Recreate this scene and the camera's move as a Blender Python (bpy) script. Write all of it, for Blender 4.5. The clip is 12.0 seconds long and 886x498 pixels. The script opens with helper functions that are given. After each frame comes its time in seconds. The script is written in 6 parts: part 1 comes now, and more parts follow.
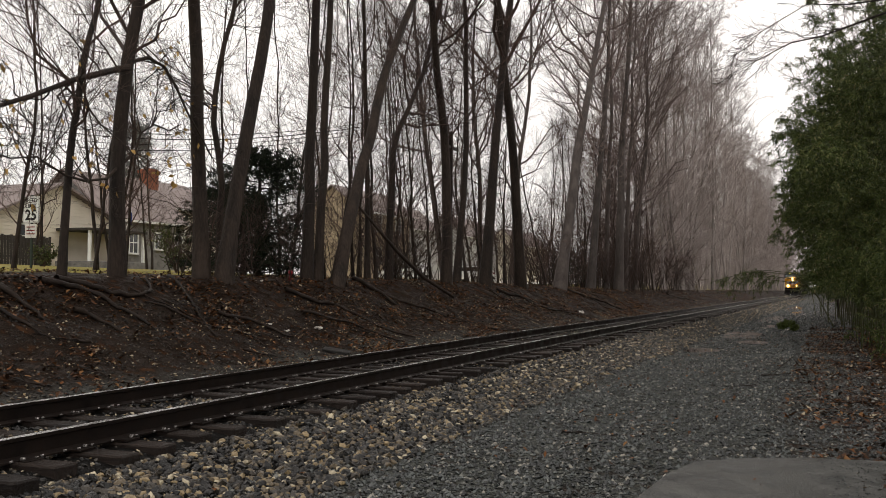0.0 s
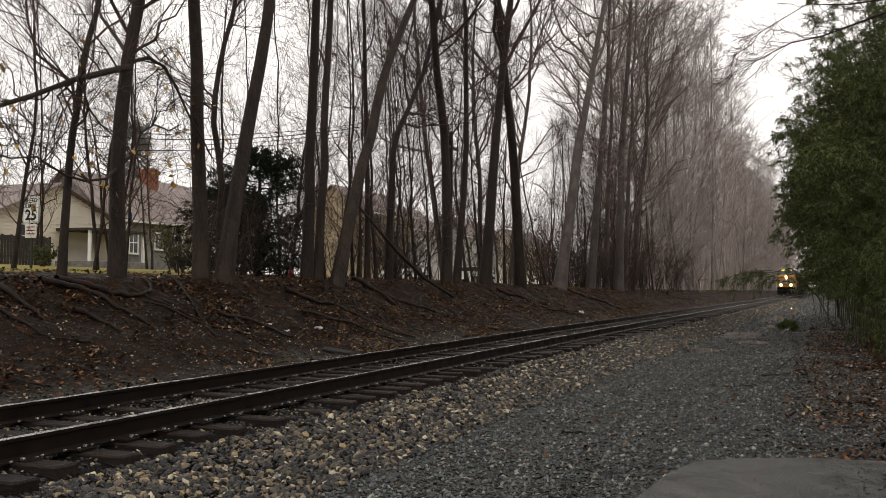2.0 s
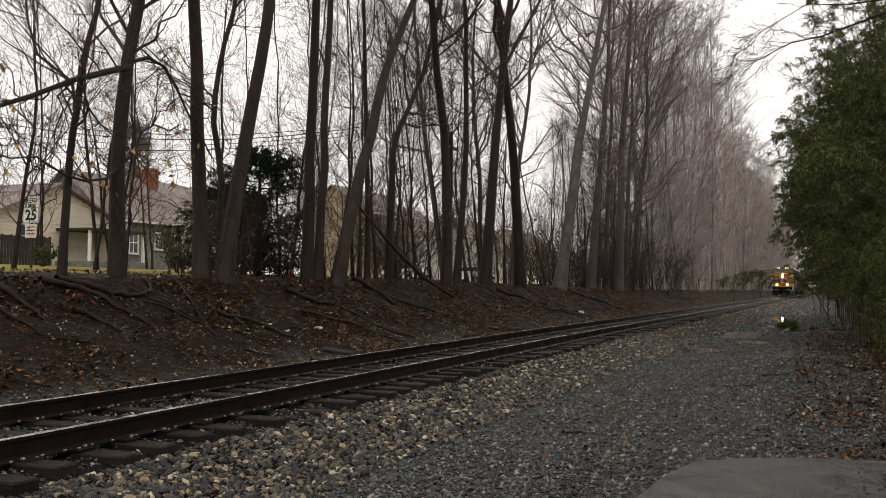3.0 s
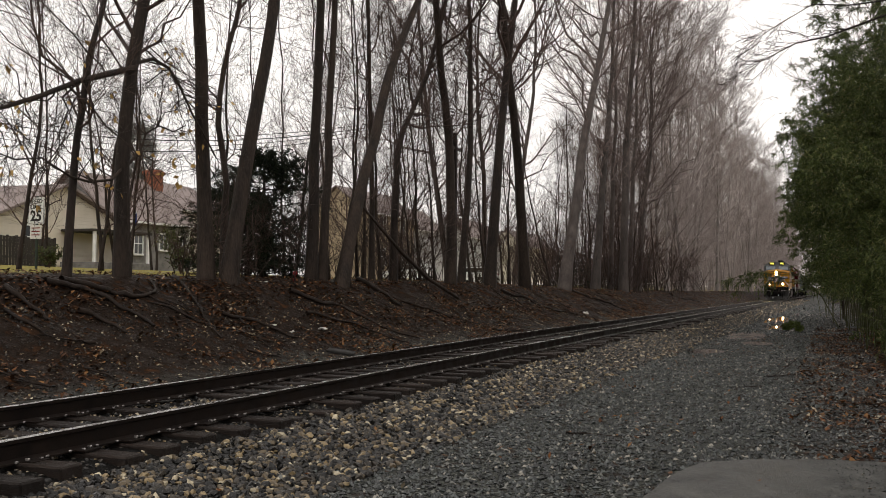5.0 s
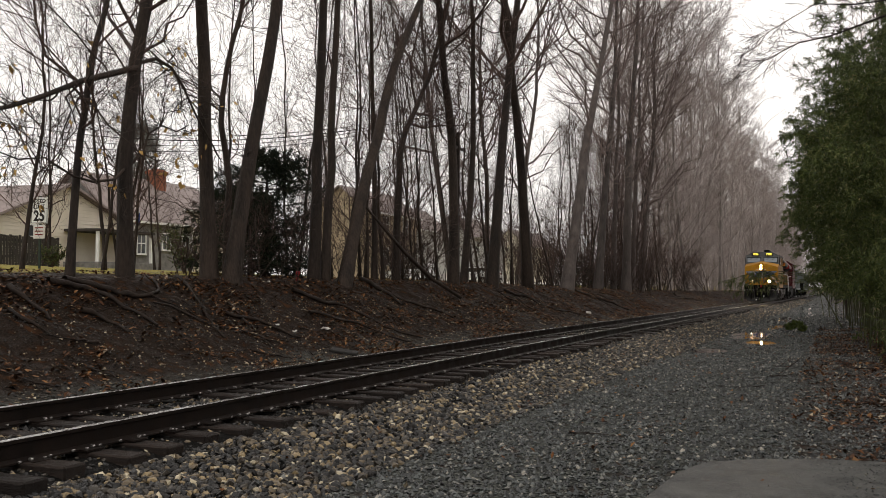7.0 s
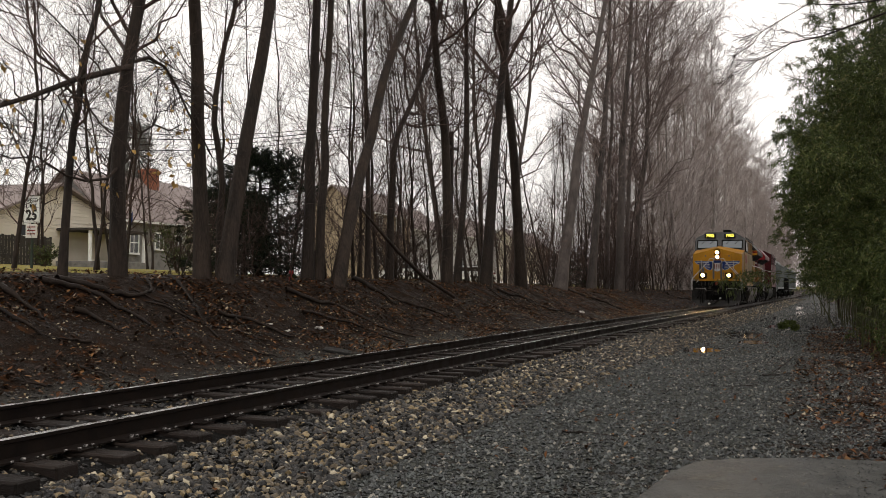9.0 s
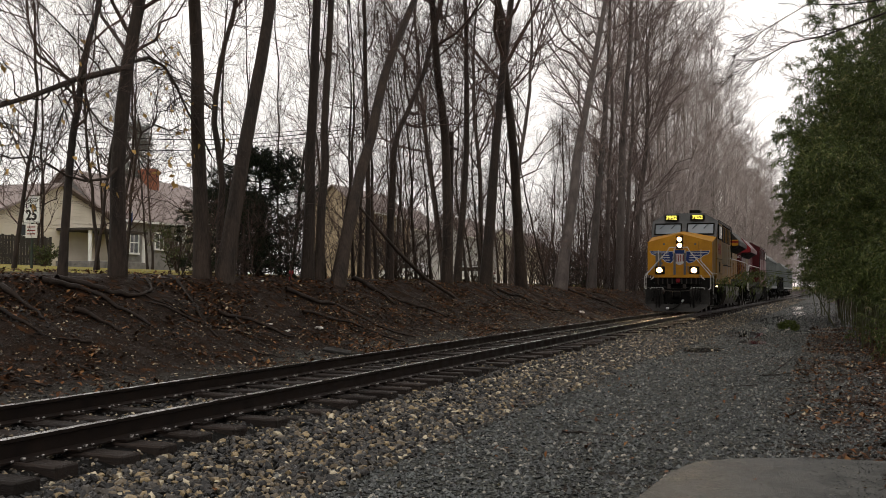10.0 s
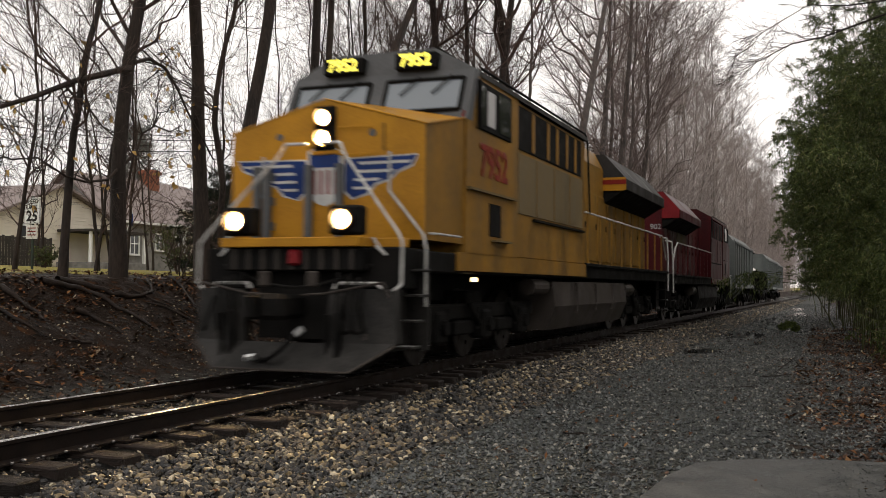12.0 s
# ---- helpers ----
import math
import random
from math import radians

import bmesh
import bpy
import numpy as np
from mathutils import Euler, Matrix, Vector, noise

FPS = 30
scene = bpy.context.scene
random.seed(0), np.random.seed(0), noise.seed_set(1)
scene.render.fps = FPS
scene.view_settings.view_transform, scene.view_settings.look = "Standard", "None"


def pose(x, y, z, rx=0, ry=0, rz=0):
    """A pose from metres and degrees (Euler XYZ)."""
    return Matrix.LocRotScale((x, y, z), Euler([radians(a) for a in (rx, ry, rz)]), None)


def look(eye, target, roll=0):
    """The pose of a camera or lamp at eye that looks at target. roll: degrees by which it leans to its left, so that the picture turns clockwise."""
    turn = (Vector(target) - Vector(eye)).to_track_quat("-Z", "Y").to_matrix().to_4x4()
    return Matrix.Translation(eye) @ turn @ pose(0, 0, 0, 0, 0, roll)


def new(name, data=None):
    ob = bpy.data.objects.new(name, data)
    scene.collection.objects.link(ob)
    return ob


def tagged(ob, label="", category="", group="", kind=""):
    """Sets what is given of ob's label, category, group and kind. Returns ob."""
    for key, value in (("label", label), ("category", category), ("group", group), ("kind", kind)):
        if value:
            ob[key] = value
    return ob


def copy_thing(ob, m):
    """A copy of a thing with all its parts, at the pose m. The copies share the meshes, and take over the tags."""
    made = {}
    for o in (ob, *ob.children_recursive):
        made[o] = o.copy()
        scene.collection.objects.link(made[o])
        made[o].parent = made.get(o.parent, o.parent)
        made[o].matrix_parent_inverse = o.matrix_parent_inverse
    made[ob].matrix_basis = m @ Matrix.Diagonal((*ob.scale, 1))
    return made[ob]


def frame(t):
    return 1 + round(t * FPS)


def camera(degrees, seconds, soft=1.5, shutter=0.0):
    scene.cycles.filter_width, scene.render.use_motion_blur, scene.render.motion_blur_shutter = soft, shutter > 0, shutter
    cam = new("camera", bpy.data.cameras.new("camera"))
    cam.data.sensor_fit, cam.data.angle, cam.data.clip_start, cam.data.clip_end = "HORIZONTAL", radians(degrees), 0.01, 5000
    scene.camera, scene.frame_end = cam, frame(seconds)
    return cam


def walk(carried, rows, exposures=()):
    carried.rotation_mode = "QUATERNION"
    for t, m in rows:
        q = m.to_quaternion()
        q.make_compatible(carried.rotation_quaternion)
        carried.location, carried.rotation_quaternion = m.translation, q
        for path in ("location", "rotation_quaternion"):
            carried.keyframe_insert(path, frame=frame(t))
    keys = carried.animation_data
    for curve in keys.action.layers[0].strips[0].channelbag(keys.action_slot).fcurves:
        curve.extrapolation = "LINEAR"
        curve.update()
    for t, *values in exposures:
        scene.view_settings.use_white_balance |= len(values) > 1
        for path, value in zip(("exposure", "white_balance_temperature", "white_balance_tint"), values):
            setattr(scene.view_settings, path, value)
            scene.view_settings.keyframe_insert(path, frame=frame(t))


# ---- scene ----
# ---- camera and its path ----
EYE = Vector((6.27, 0.0, 1.13))
TURN, TILT, ROLL = 21.18, 2.055, 0.38
cam = camera(48.24, 12.0, soft=0.8, shutter=0.3)


def aim(turn, tilt):
    """The camera's pose, turned a little to the left of its rest and up, in degrees."""
    a, b = radians(TURN + turn), radians(TILT + tilt)
    return look(EYE, EYE + Vector((-math.sin(a) * math.cos(b), math.cos(a) * math.cos(b), math.sin(b))), ROLL)


walk(cam, [
    (0.0, aim(0.0, 0.0)), (3.2, aim(0.0, 0.0)), (4.2, aim(0.10, 0.02)), (5.0, aim(0.25, 0.05)), (5.5, aim(0.57, 0.05)),
    (6.0, aim(0.25, 0.05)), (6.5, aim(0.37, 0.05)), (7.0, aim(0.41, 0.03)), (7.5, aim(0.38, 0.02)), (8.8, aim(0.03, 0.0)),
    (9.5, aim(0.03, 0.0)), (11.5, aim(0.02, 0.0)), (12.0, aim(0.05, 0.06))])

# ---- overcast sky ----
world = bpy.data.worlds.new("overcast")
scene.world = world
world.use_nodes = True
wn, wl = world.node_tree.nodes, world.node_tree.links
wn.clear()
w_out, w_bg = wn.new("ShaderNodeOutputWorld"), wn.new("ShaderNodeBackground")
w_sky, w_mix = wn.new("ShaderNodeTexSky"), wn.new("ShaderNodeMix")
w_sky.sky_type, w_sky.sun_disc = "NISHITA", False
w_sky.sun_elevation, w_sky.sun_rotation = radians(28), radians(25)
w_co, w_sep, w_ramp = wn.new("ShaderNodeTexCoord"), wn.new("ShaderNodeSeparateXYZ"), wn.new("ShaderNodeValToRGB")
w_ramp.color_ramp.elements[0].position, w_ramp.color_ramp.elements[0].color = 0.0, (0.88, 0.83, 0.80, 1)
w_ramp.color_ramp.elements[1].position, w_ramp.color_ramp.elements[1].color = 0.22, (1.27, 1.205, 1.15, 1)
w_scale = wn.new("ShaderNodeVectorMath")
w_scale.operation, w_scale.inputs[3].default_value = "SCALE", 0.08
w_mix.data_type, w_mix.inputs[0].default_value = "RGBA", 0.93
wl.new(w_co.outputs["Generated"], w_sep.inputs[0])
wl.new(w_sep.outputs["Z"], w_ramp.inputs[0])
wl.new(w_sky.outputs[0], w_scale.inputs[0])
wl.new(w_scale.outputs[0], w_mix.inputs[6])
wl.new(w_ramp.outputs[0], w_mix.inputs[7])
wl.new(w_mix.outputs[2], w_bg.inputs[0])
w_bg.inputs[1].default_value = 1.0
wl.new(w_bg.outputs[0], w_out.inputs[0])
sun_data = bpy.data.lights.new("sun", "SUN")
sun_data.energy, sun_data.angle, sun_data.color = 0.5, radians(30), (1.0, 0.96, 0.9)
sun = new("sun", sun_data)
sun.matrix_world = look((10, 20, 30), (0, 45, 0))
scene.view_settings.exposure = 0.09


# ---- materials ----
def mat(name, a, b, rough=(0.6, 0.8), scale=6.0, fine=60.0, bump=0.2, depth=0.01, metal=0.0, island=None, objects=0.0,
        stretch=None, spec=0.12):
    """A procedural surface: colours a and b mixed by noise at two scales, roughness between two values, bump.
    island: colours picked per loose piece; objects: how far brightness varies from object to object."""
    m = bpy.data.materials.new(name)
    m.use_nodes = True
    n, l = m.node_tree.nodes, m.node_tree.links
    bs = n["Principled BSDF"]
    co = n.new("ShaderNodeTexCoord")
    vec = co.outputs["Object"]
    if stretch:
        mp = n.new("ShaderNodeMapping")
        mp.inputs["Scale"].default_value = stretch
        l.new(vec, mp.inputs["Vector"])
        vec = mp.outputs[0]
    big, small = n.new("ShaderNodeTexNoise"), n.new("ShaderNodeTexNoise")
    big.inputs["Scale"].default_value, big.inputs["Detail"].default_value = scale, 6
    small.inputs["Scale"].default_value, small.inputs["Detail"].default_value = fine, 4
    for q in (big, small):
        l.new(vec, q.inputs["Vector"])
    add = n.new("ShaderNodeMath")
    add.operation = "MULTIPLY_ADD"
    l.new(small.outputs[0], add.inputs[0])
    add.inputs[1].default_value = 0.5
    l.new(big.outputs[0], add.inputs[2])
    ramp = n.new("ShaderNodeMapRange")
    ramp.inputs[1].default_value, ramp.inputs[2].default_value = 0.52, 0.98
    l.new(add.outputs[0], ramp.inputs[0])
    mix = n.new("ShaderNodeMix")
    mix.data_type = "RGBA"
    mix.inputs[6].default_value, mix.inputs[7].default_value = (*a, 1), (*b, 1)
    l.new(ramp.outputs[0], mix.inputs[0])
    colour = mix.outputs[2]
    if island:
        geo, cr, mul = n.new("ShaderNodeNewGeometry"), n.new("ShaderNodeValToRGB"), n.new("ShaderNodeMix")
        cr.color_ramp.interpolation = "CONSTANT"
        while len(cr.color_ramp.elements) < len(island):
            cr.color_ramp.elements.new(0.5)
        for e, (at, c) in zip(cr.color_ramp.elements, island):
            e.position, e.color = at, (*c, 1)
        l.new(geo.outputs["Random Per Island"], cr.inputs[0])
        mul.data_type, mul.blend_type = "RGBA", "MULTIPLY"
        mul.inputs[0].default_value = 1.0
        l.new(cr.outputs[0], mul.inputs[6])
        l.new(colour, mul.inputs[7])
        colour = mul.outputs[2]
    if objects:
        info, mr, mul = n.new("ShaderNodeObjectInfo"), n.new("ShaderNodeMapRange"), n.new("ShaderNodeVectorMath")
        mr.inputs[3].default_value, mr.inputs[4].default_value = 1 - objects, 1 + objects
        l.new(info.outputs["Random"], mr.inputs[0])
        mul.operation = "SCALE"
        l.new(colour, mul.inputs[0])
        l.new(mr.outputs[0], mul.inputs[3])
        colour = mul.outputs[0]
    l.new(colour, bs.inputs["Base Color"])
    rr = n.new("ShaderNodeMapRange")
    rr.inputs[1].default_value, rr.inputs[2].default_value = 0.35, 0.65
    rr.inputs[3].default_value, rr.inputs[4].default_value = rough
    l.new(big.outputs[0], rr.inputs[0])
    l.new(rr.outputs[0], bs.inputs["Roughness"])
    bs.inputs["Metallic"].default_value = metal
    bs.inputs["Specular IOR Level"].default_value = spec
    if bump:
        bp = n.new("ShaderNodeBump")
        bp.inputs["Strength"].default_value, bp.inputs["Distance"].default_value = bump, depth
        l.new(small.outputs[0], bp.inputs["Height"])
        l.new(bp.outputs[0], bs.inputs["Normal"])
    return m


def glow(name, colour, strength):
    m = bpy.data.materials.new(name)
    m.use_nodes = True
    bs = m.node_tree.nodes["Principled BSDF"]
    bs.inputs["Base Color"].default_value = (*colour, 1)
    bs.inputs["Emission Color"].default_value = (*colour, 1)
    bs.inputs["Emission Strength"].default_value = strength
    return m


def glass(name, tint, rough=0.05):
    m = bpy.data.materials.new(name)
    m.use_nodes = True
    bs = m.node_tree.nodes["Principled BSDF"]
    bs.inputs["Base Color"].default_value = (*tint, 1)
    bs.inputs["Roughness"].default_value = rough
    bs.inputs["Specular IOR Level"].default_value = 0.8
    bs.inputs["Coat Weight"].default_value = 0.5
    return m


def ground_material():
    """Soil, grass, gravel and leaf mould, laid out by where they lie across the track."""
    m = bpy.data.materials.new("ground")
    m.use_nodes = True
    n, l = m.node_tree.nodes, m.node_tree.links
    bs = n["Principled BSDF"]
    geo, sep = n.new("ShaderNodeNewGeometry"), n.new("ShaderNodeSeparateXYZ")
    l.new(geo.outputs["Position"], sep.inputs[0])

    def tex(scale, detail=6):
        t = n.new("ShaderNodeTexNoise")
        t.inputs["Scale"].default_value, t.inputs["Detail"].default_value = scale, detail
        l.new(geo.outputs["Position"], t.inputs["Vector"])
        return t.outputs[0]

    def blend(a, b, fac):
        q = n.new("ShaderNodeMix")
        q.data_type = "RGBA"
        for sock, c in ((q.inputs[6], a), (q.inputs[7], b)):
            if isinstance(c, tuple):
                sock.default_value = (*c, 1)
            else:
                l.new(c, sock)
        l.new(fac, q.inputs[0])
        return q.outputs[2]

    def ramp(src, lo, hi):
        q = n.new("ShaderNodeMapRange")
        q.inputs[1].default_value, q.inputs[2].default_value = lo, hi
        l.new(src, q.inputs[0])
        return q.outputs[0]

    coarse, mid, fine = tex(0.5), tex(4.0), tex(45.0)
    wob = n.new("ShaderNodeMath")
    wob.operation, wob.inputs[1].default_value = "MULTIPLY_ADD", 2.2
    l.new(coarse, wob.inputs[0])
    l.new(sep.outputs["X"], wob.inputs[2])
    x = wob.outputs[0]                     # across, shifted by about 1.1 with ragged borders
    soil = blend((0.0055, 0.0036, 0.0026), (0.029, 0.0182, 0.0122), ramp(fine, 0.35, 0.7))
    soil = blend(soil, (0.055, 0.024, 0.010), ramp(mid, 0.57, 0.70))
    grass = blend((0.16, 0.15, 0.03), (0.32, 0.27, 0.07), ramp(mid, 0.35, 0.65))
    grass = blend(grass, (0.13, 0.07, 0.03), ramp(tex(9.0), 0.55, 0.65))
    vo = n.new("ShaderNodeTexVoronoi")
    vo.inputs["Scale"].default_value = 42.0
    l.new(geo.outputs["Position"], vo.inputs["Vector"])
    bw = n.new("ShaderNodeRGBToBW")
    l.new(vo.outputs["Color"], bw.inputs[0])
    grit = blend((0.007, 0.0078, 0.0075), (0.11, 0.113, 0.10), ramp(bw.outputs[0], 0.25, 0.95))
    grit = blend(grit, (0.03, 0.02, 0.016), ramp(mid, 0.56, 0.72))
    grit = blend(grit, (0.018, 0.017, 0.015), ramp(tex(0.9), 0.56, 0.75))
    mould = blend((0.008, 0.0052, 0.0036), (0.042, 0.020, 0.010), ramp(tex(18.0), 0.4, 0.66))
    c = blend(grass, soil, ramp(x, -8.4, -7.2))
    c = blend(c, grit, ramp(x, -2.2, -1.2))
    c = blend(c, mould, ramp(x, 6.5, 8.0))
    gap_shade = n.new("ShaderNodeMath")             # near-black band under the ballast: painted shade between the stones
    gap_shade.operation = "MULTIPLY"
    l.new(ramp(sep.outputs["X"], -1.9, -1.3), gap_shade.inputs[0])
    l.new(ramp(x, 3.9, 3.3), gap_shade.inputs[1])
    c = blend(c, (0.006, 0.0055, 0.005), gap_shade.outputs[0])
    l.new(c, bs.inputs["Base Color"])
    bs.inputs["Specular IOR Level"].default_value = 0.05
    rr = n.new("ShaderNodeMapRange")
    rr.inputs[1].default_value, rr.inputs[2].default_value = 0.4, 0.62
    rr.inputs[3].default_value, rr.inputs[4].default_value = 0.5, 0.9
    l.new(mid, rr.inputs[0])
    l.new(rr.outputs[0], bs.inputs["Roughness"])
    hgt = n.new("ShaderNodeMath")
    hgt.operation = "ADD"
    l.new(vo.outputs["Distance"], hgt.inputs[0])
    l.new(fine, hgt.inputs[1])
    bp = n.new("ShaderNodeBump")
    bp.inputs["Strength"].default_value, bp.inputs["Distance"].default_value = 0.9, 0.025
    l.new(hgt.outputs[0], bp.inputs["Height"])
    l.new(bp.outputs[0], bs.inputs["Normal"])
    return m


M_GROUND = ground_material()
M_STONE = mat("ballast stone", (0.5, 0.5, 0.5), (1, 1, 1), (0.25, 0.55), 9, 70, 0.5, 0.01, spec=0.28, island=[
    (0.0, (0.0065, 0.006, 0.0055)), (0.31, (0.021, 0.0185, 0.0165)), (0.52, (0.056, 0.048, 0.038)), (0.74, (0.135, 0.104, 0.066)),
    (0.88, (0.28, 0.21, 0.115)), (0.958, (0.5, 0.43, 0.30))])
M_GRAVEL = mat("gravel chip", (0.5, 0.5, 0.5), (1, 1, 1), (0.2, 0.5), 9, 70, 0.3, 0.01, spec=0.5, island=[
    (0.0, (0.006, 0.0072, 0.0072)), (0.36, (0.024, 0.029, 0.0285)), (0.64, (0.072, 0.081, 0.077)), (0.86, (0.15, 0.15, 0.132)), (0.95, (0.3, 0.275, 0.23))])
M_LASTLEAF = mat("yellowed hanging leaf", (0.26, 0.15, 0.04), (0.42, 0.27, 0.09), (0.5, 0.8), 8, 60, 0.1, 0.004)
M_LEAF = mat("dead leaf", (0.6, 0.6, 0.6), (1, 1, 1), (0.4, 0.8), 20, 90, 0.2, 0.005, island=[
    (0.0, (0.03, 0.015, 0.008)), (0.35, (0.07, 0.029, 0.011)), (0.62, (0.13, 0.052, 0.017)), (0.82, (0.2, 0.1, 0.038)), (0.95, (0.36, 0.3, 0.21))])
M_RAIL = mat("rusted rail steel", (0.006, 0.004, 0.0035), (0.016, 0.0105, 0.008), (0.5, 0.75), 5, 60, 0.2, 0.004, metal=0.3)
M_HEAD = mat("polished rail head", (0.42, 0.41, 0.40), (0.6, 0.59, 0.57), (0.16, 0.3), 6, 80, 0.03, 0.002, metal=1.0)
M_TIE = mat("weathered creosoted tie", (0.006, 0.0043, 0.0036), (0.026, 0.0185, 0.015), (0.3, 0.65), 3, 34, 0.7, 0.02, objects=0.35, stretch=(1, 9, 9))
M_STEEL = mat("wet iron fastening", (0.10, 0.09, 0.085), (0.42, 0.4, 0.38), (0.15, 0.35), 12, 80, 0.2, 0.004, metal=0.7)
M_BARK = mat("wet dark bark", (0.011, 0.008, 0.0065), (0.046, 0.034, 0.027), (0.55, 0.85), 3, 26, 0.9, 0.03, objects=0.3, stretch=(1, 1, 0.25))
# far bark and twigs paled so that their colour carries the mist's haze
M_HAZEBARK = mat("haze-paled bark", (0.13, 0.112, 0.105), (0.25, 0.22, 0.205), (0.6, 0.9), 3, 26, 0.5, 0.02, objects=0.3, stretch=(1, 1, 0.25))
M_HAZETWIG = mat("haze-paled twig", (0.20, 0.168, 0.156), (0.34, 0.292, 0.274), (0.6, 0.9), 3, 26, 0.2, 0.01, objects=0.3)
# between the dark and far colours: a lesser haze mixed into the bark
M_MIDHAZEBARK = mat("half-hazed bark", (0.035, 0.0285, 0.0255), (0.095, 0.079, 0.072), (0.6, 0.9), 3, 26, 0.7, 0.02, objects=0.3, stretch=(1, 1, 0.25))
M_MIDHAZETWIG = mat("half-hazed twig", (0.075, 0.056, 0.050), (0.16, 0.125, 0.113), (0.6, 0.9), 3, 26, 0.2, 0.01, objects=0.3)
M_SOOT = mat("sooty roof paint", (0.016, 0.015, 0.014), (0.034, 0.031, 0.028), (0.5, 0.75), 1.5, 30, 0.1, 0.004)
M_TWIG = mat("bare twig", (0.030, 0.019, 0.0155), (0.085, 0.056, 0.046), (0.5, 0.8), 3, 26, 0.3, 0.01, objects=0.25)
M_ROOT = mat("exposed root", (0.007, 0.0048, 0.0037), (0.026, 0.018, 0.0135), (0.45, 0.8), 5, 30, 0.8, 0.02)
M_ASPHALT = mat("wet asphalt", (0.006, 0.0065, 0.006), (0.085, 0.084, 0.077), (0.35, 0.6), 3.5, 48, 1.0, 0.012, spec=0.15)
M_WATER = glass("puddle water", (0.02, 0.02, 0.018), 0.04)
M_BAMBOO = mat("bamboo leaf", (0.6, 0.6, 0.55), (1, 1, 1), (0.35, 0.6), 3, 30, 0.1, 0.003, island=[
    (0.0, (0.040, 0.056, 0.016)), (0.35, (0.072, 0.095, 0.027)), (0.65, (0.112, 0.136, 0.041)), (0.86, (0.18, 0.198, 0.072)), (0.96, (0.25, 0.215, 0.11))])
M_WEED = mat("green weed leaf", (0.045, 0.06, 0.014), (0.09, 0.11, 0.03), (0.5, 0.8), 3, 30, 0.1, 0.003)
M_CULM = mat("bamboo culm", (0.025, 0.03, 0.012), (0.065, 0.066, 0.028), (0.35, 0.6), 5, 40, 0.2, 0.004)
M_NEEDLE = mat("conifer needles", (0.5, 0.55, 0.5), (1, 1, 1), (0.5, 0.8), 3, 30, 0.1, 0.003, island=[
    (0.0, (0.010, 0.015, 0.008)), (0.5, (0.017, 0.024, 0.012)), (0.85, (0.028, 0.036, 0.016))])
# needles paled to a misty grey: haze put into the colour
M_HAZESPRUCE = mat("haze-paled spruce needles", (0.6, 0.65, 0.65), (1, 1, 1), (0.5, 0.8), 3, 30, 0.1, 0.003, island=[
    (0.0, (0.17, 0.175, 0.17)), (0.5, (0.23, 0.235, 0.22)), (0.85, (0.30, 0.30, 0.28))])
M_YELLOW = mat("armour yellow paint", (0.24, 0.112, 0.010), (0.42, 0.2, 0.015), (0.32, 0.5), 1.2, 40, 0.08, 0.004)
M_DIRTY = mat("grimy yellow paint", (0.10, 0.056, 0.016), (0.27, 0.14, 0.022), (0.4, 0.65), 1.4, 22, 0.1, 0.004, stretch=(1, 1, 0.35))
M_GREY = mat("locomotive grey paint", (0.06, 0.062, 0.064), (0.10, 0.10, 0.102), (0.4, 0.6), 1.5, 30, 0.08, 0.004)
M_PALE = mat("weathered beige panel", (0.095, 0.072, 0.038), (0.155, 0.112, 0.055), (0.5, 0.7), 1.8, 25, 0.1, 0.004, stretch=(1, 1, 0.4))
M_RED = mat("red paint", (0.12, 0.009, 0.012), (0.19, 0.013, 0.016), (0.35, 0.55), 1.4, 30, 0.08, 0.004)
M_DKRED = mat("grimy red paint", (0.03, 0.005, 0.006), (0.075, 0.008, 0.010), (0.4, 0.6), 1.4, 25, 0.1, 0.004, stretch=(1, 1, 0.4))
M_BLACK = mat("black underframe", (0.004, 0.004, 0.004), (0.012, 0.011, 0.010), (0.55, 0.8), 3, 40, 0.3, 0.008, spec=0.04)
M_PLOW = mat("worn plow steel", (0.007, 0.0065, 0.006), (0.032, 0.030, 0.028), (0.35, 0.6), 2.5, 30, 0.2, 0.006, metal=0.2)
M_TANK = mat("dusty fuel tank", (0.022, 0.018, 0.016), (0.05, 0.042, 0.036), (0.45, 0.7), 1.5, 30, 0.2, 0.006)
M_SILVER = mat("white painted rail", (0.24, 0.235, 0.22), (0.5, 0.49, 0.47), (0.35, 0.5), 6, 50, 0.05, 0.003)
M_WHEEL = mat("wheel steel", (0.008, 0.007, 0.006), (0.025, 0.02, 0.018), (0.4, 0.6), 6, 50, 0.2, 0.005, metal=0.5)
M_BLUE = mat("blue emblem paint", (0.008, 0.020, 0.085), (0.012, 0.032, 0.13), (0.35, 0.5), 3, 30, 0.05, 0.003)
M_WHITE = mat("white emblem paint", (0.30, 0.31, 0.31), (0.46, 0.46, 0.45), (0.4, 0.5), 3, 30, 0.05, 0.003)
M_DECAL = mat("red numeral paint", (0.13, 0.011, 0.007), (0.19, 0.017, 0.010), (0.4, 0.5), 3, 30, 0.05, 0.003)
M_GLASS = glass("windscreen glass", (0.10, 0.12, 0.14), 0.06)
M_DARKGLASS = glass("dark side glass", (0.012, 0.013, 0.015), 0.08)
M_LAMP = glow("headlight beam lens", (1.0, 0.66, 0.30), 900.0)
# reflector ring made to glow as the orange halo round each lamp
M_HALO = glow("lamp halo on reflector", (1.0, 0.56, 0.17), 2.6)
M_LAMP_SOFT = glow("marker lamp", (1.0, 0.7, 0.35), 4.0)
M_DIGIT = glow("number board numeral", (1.0, 0.88, 0.12), 1.3)
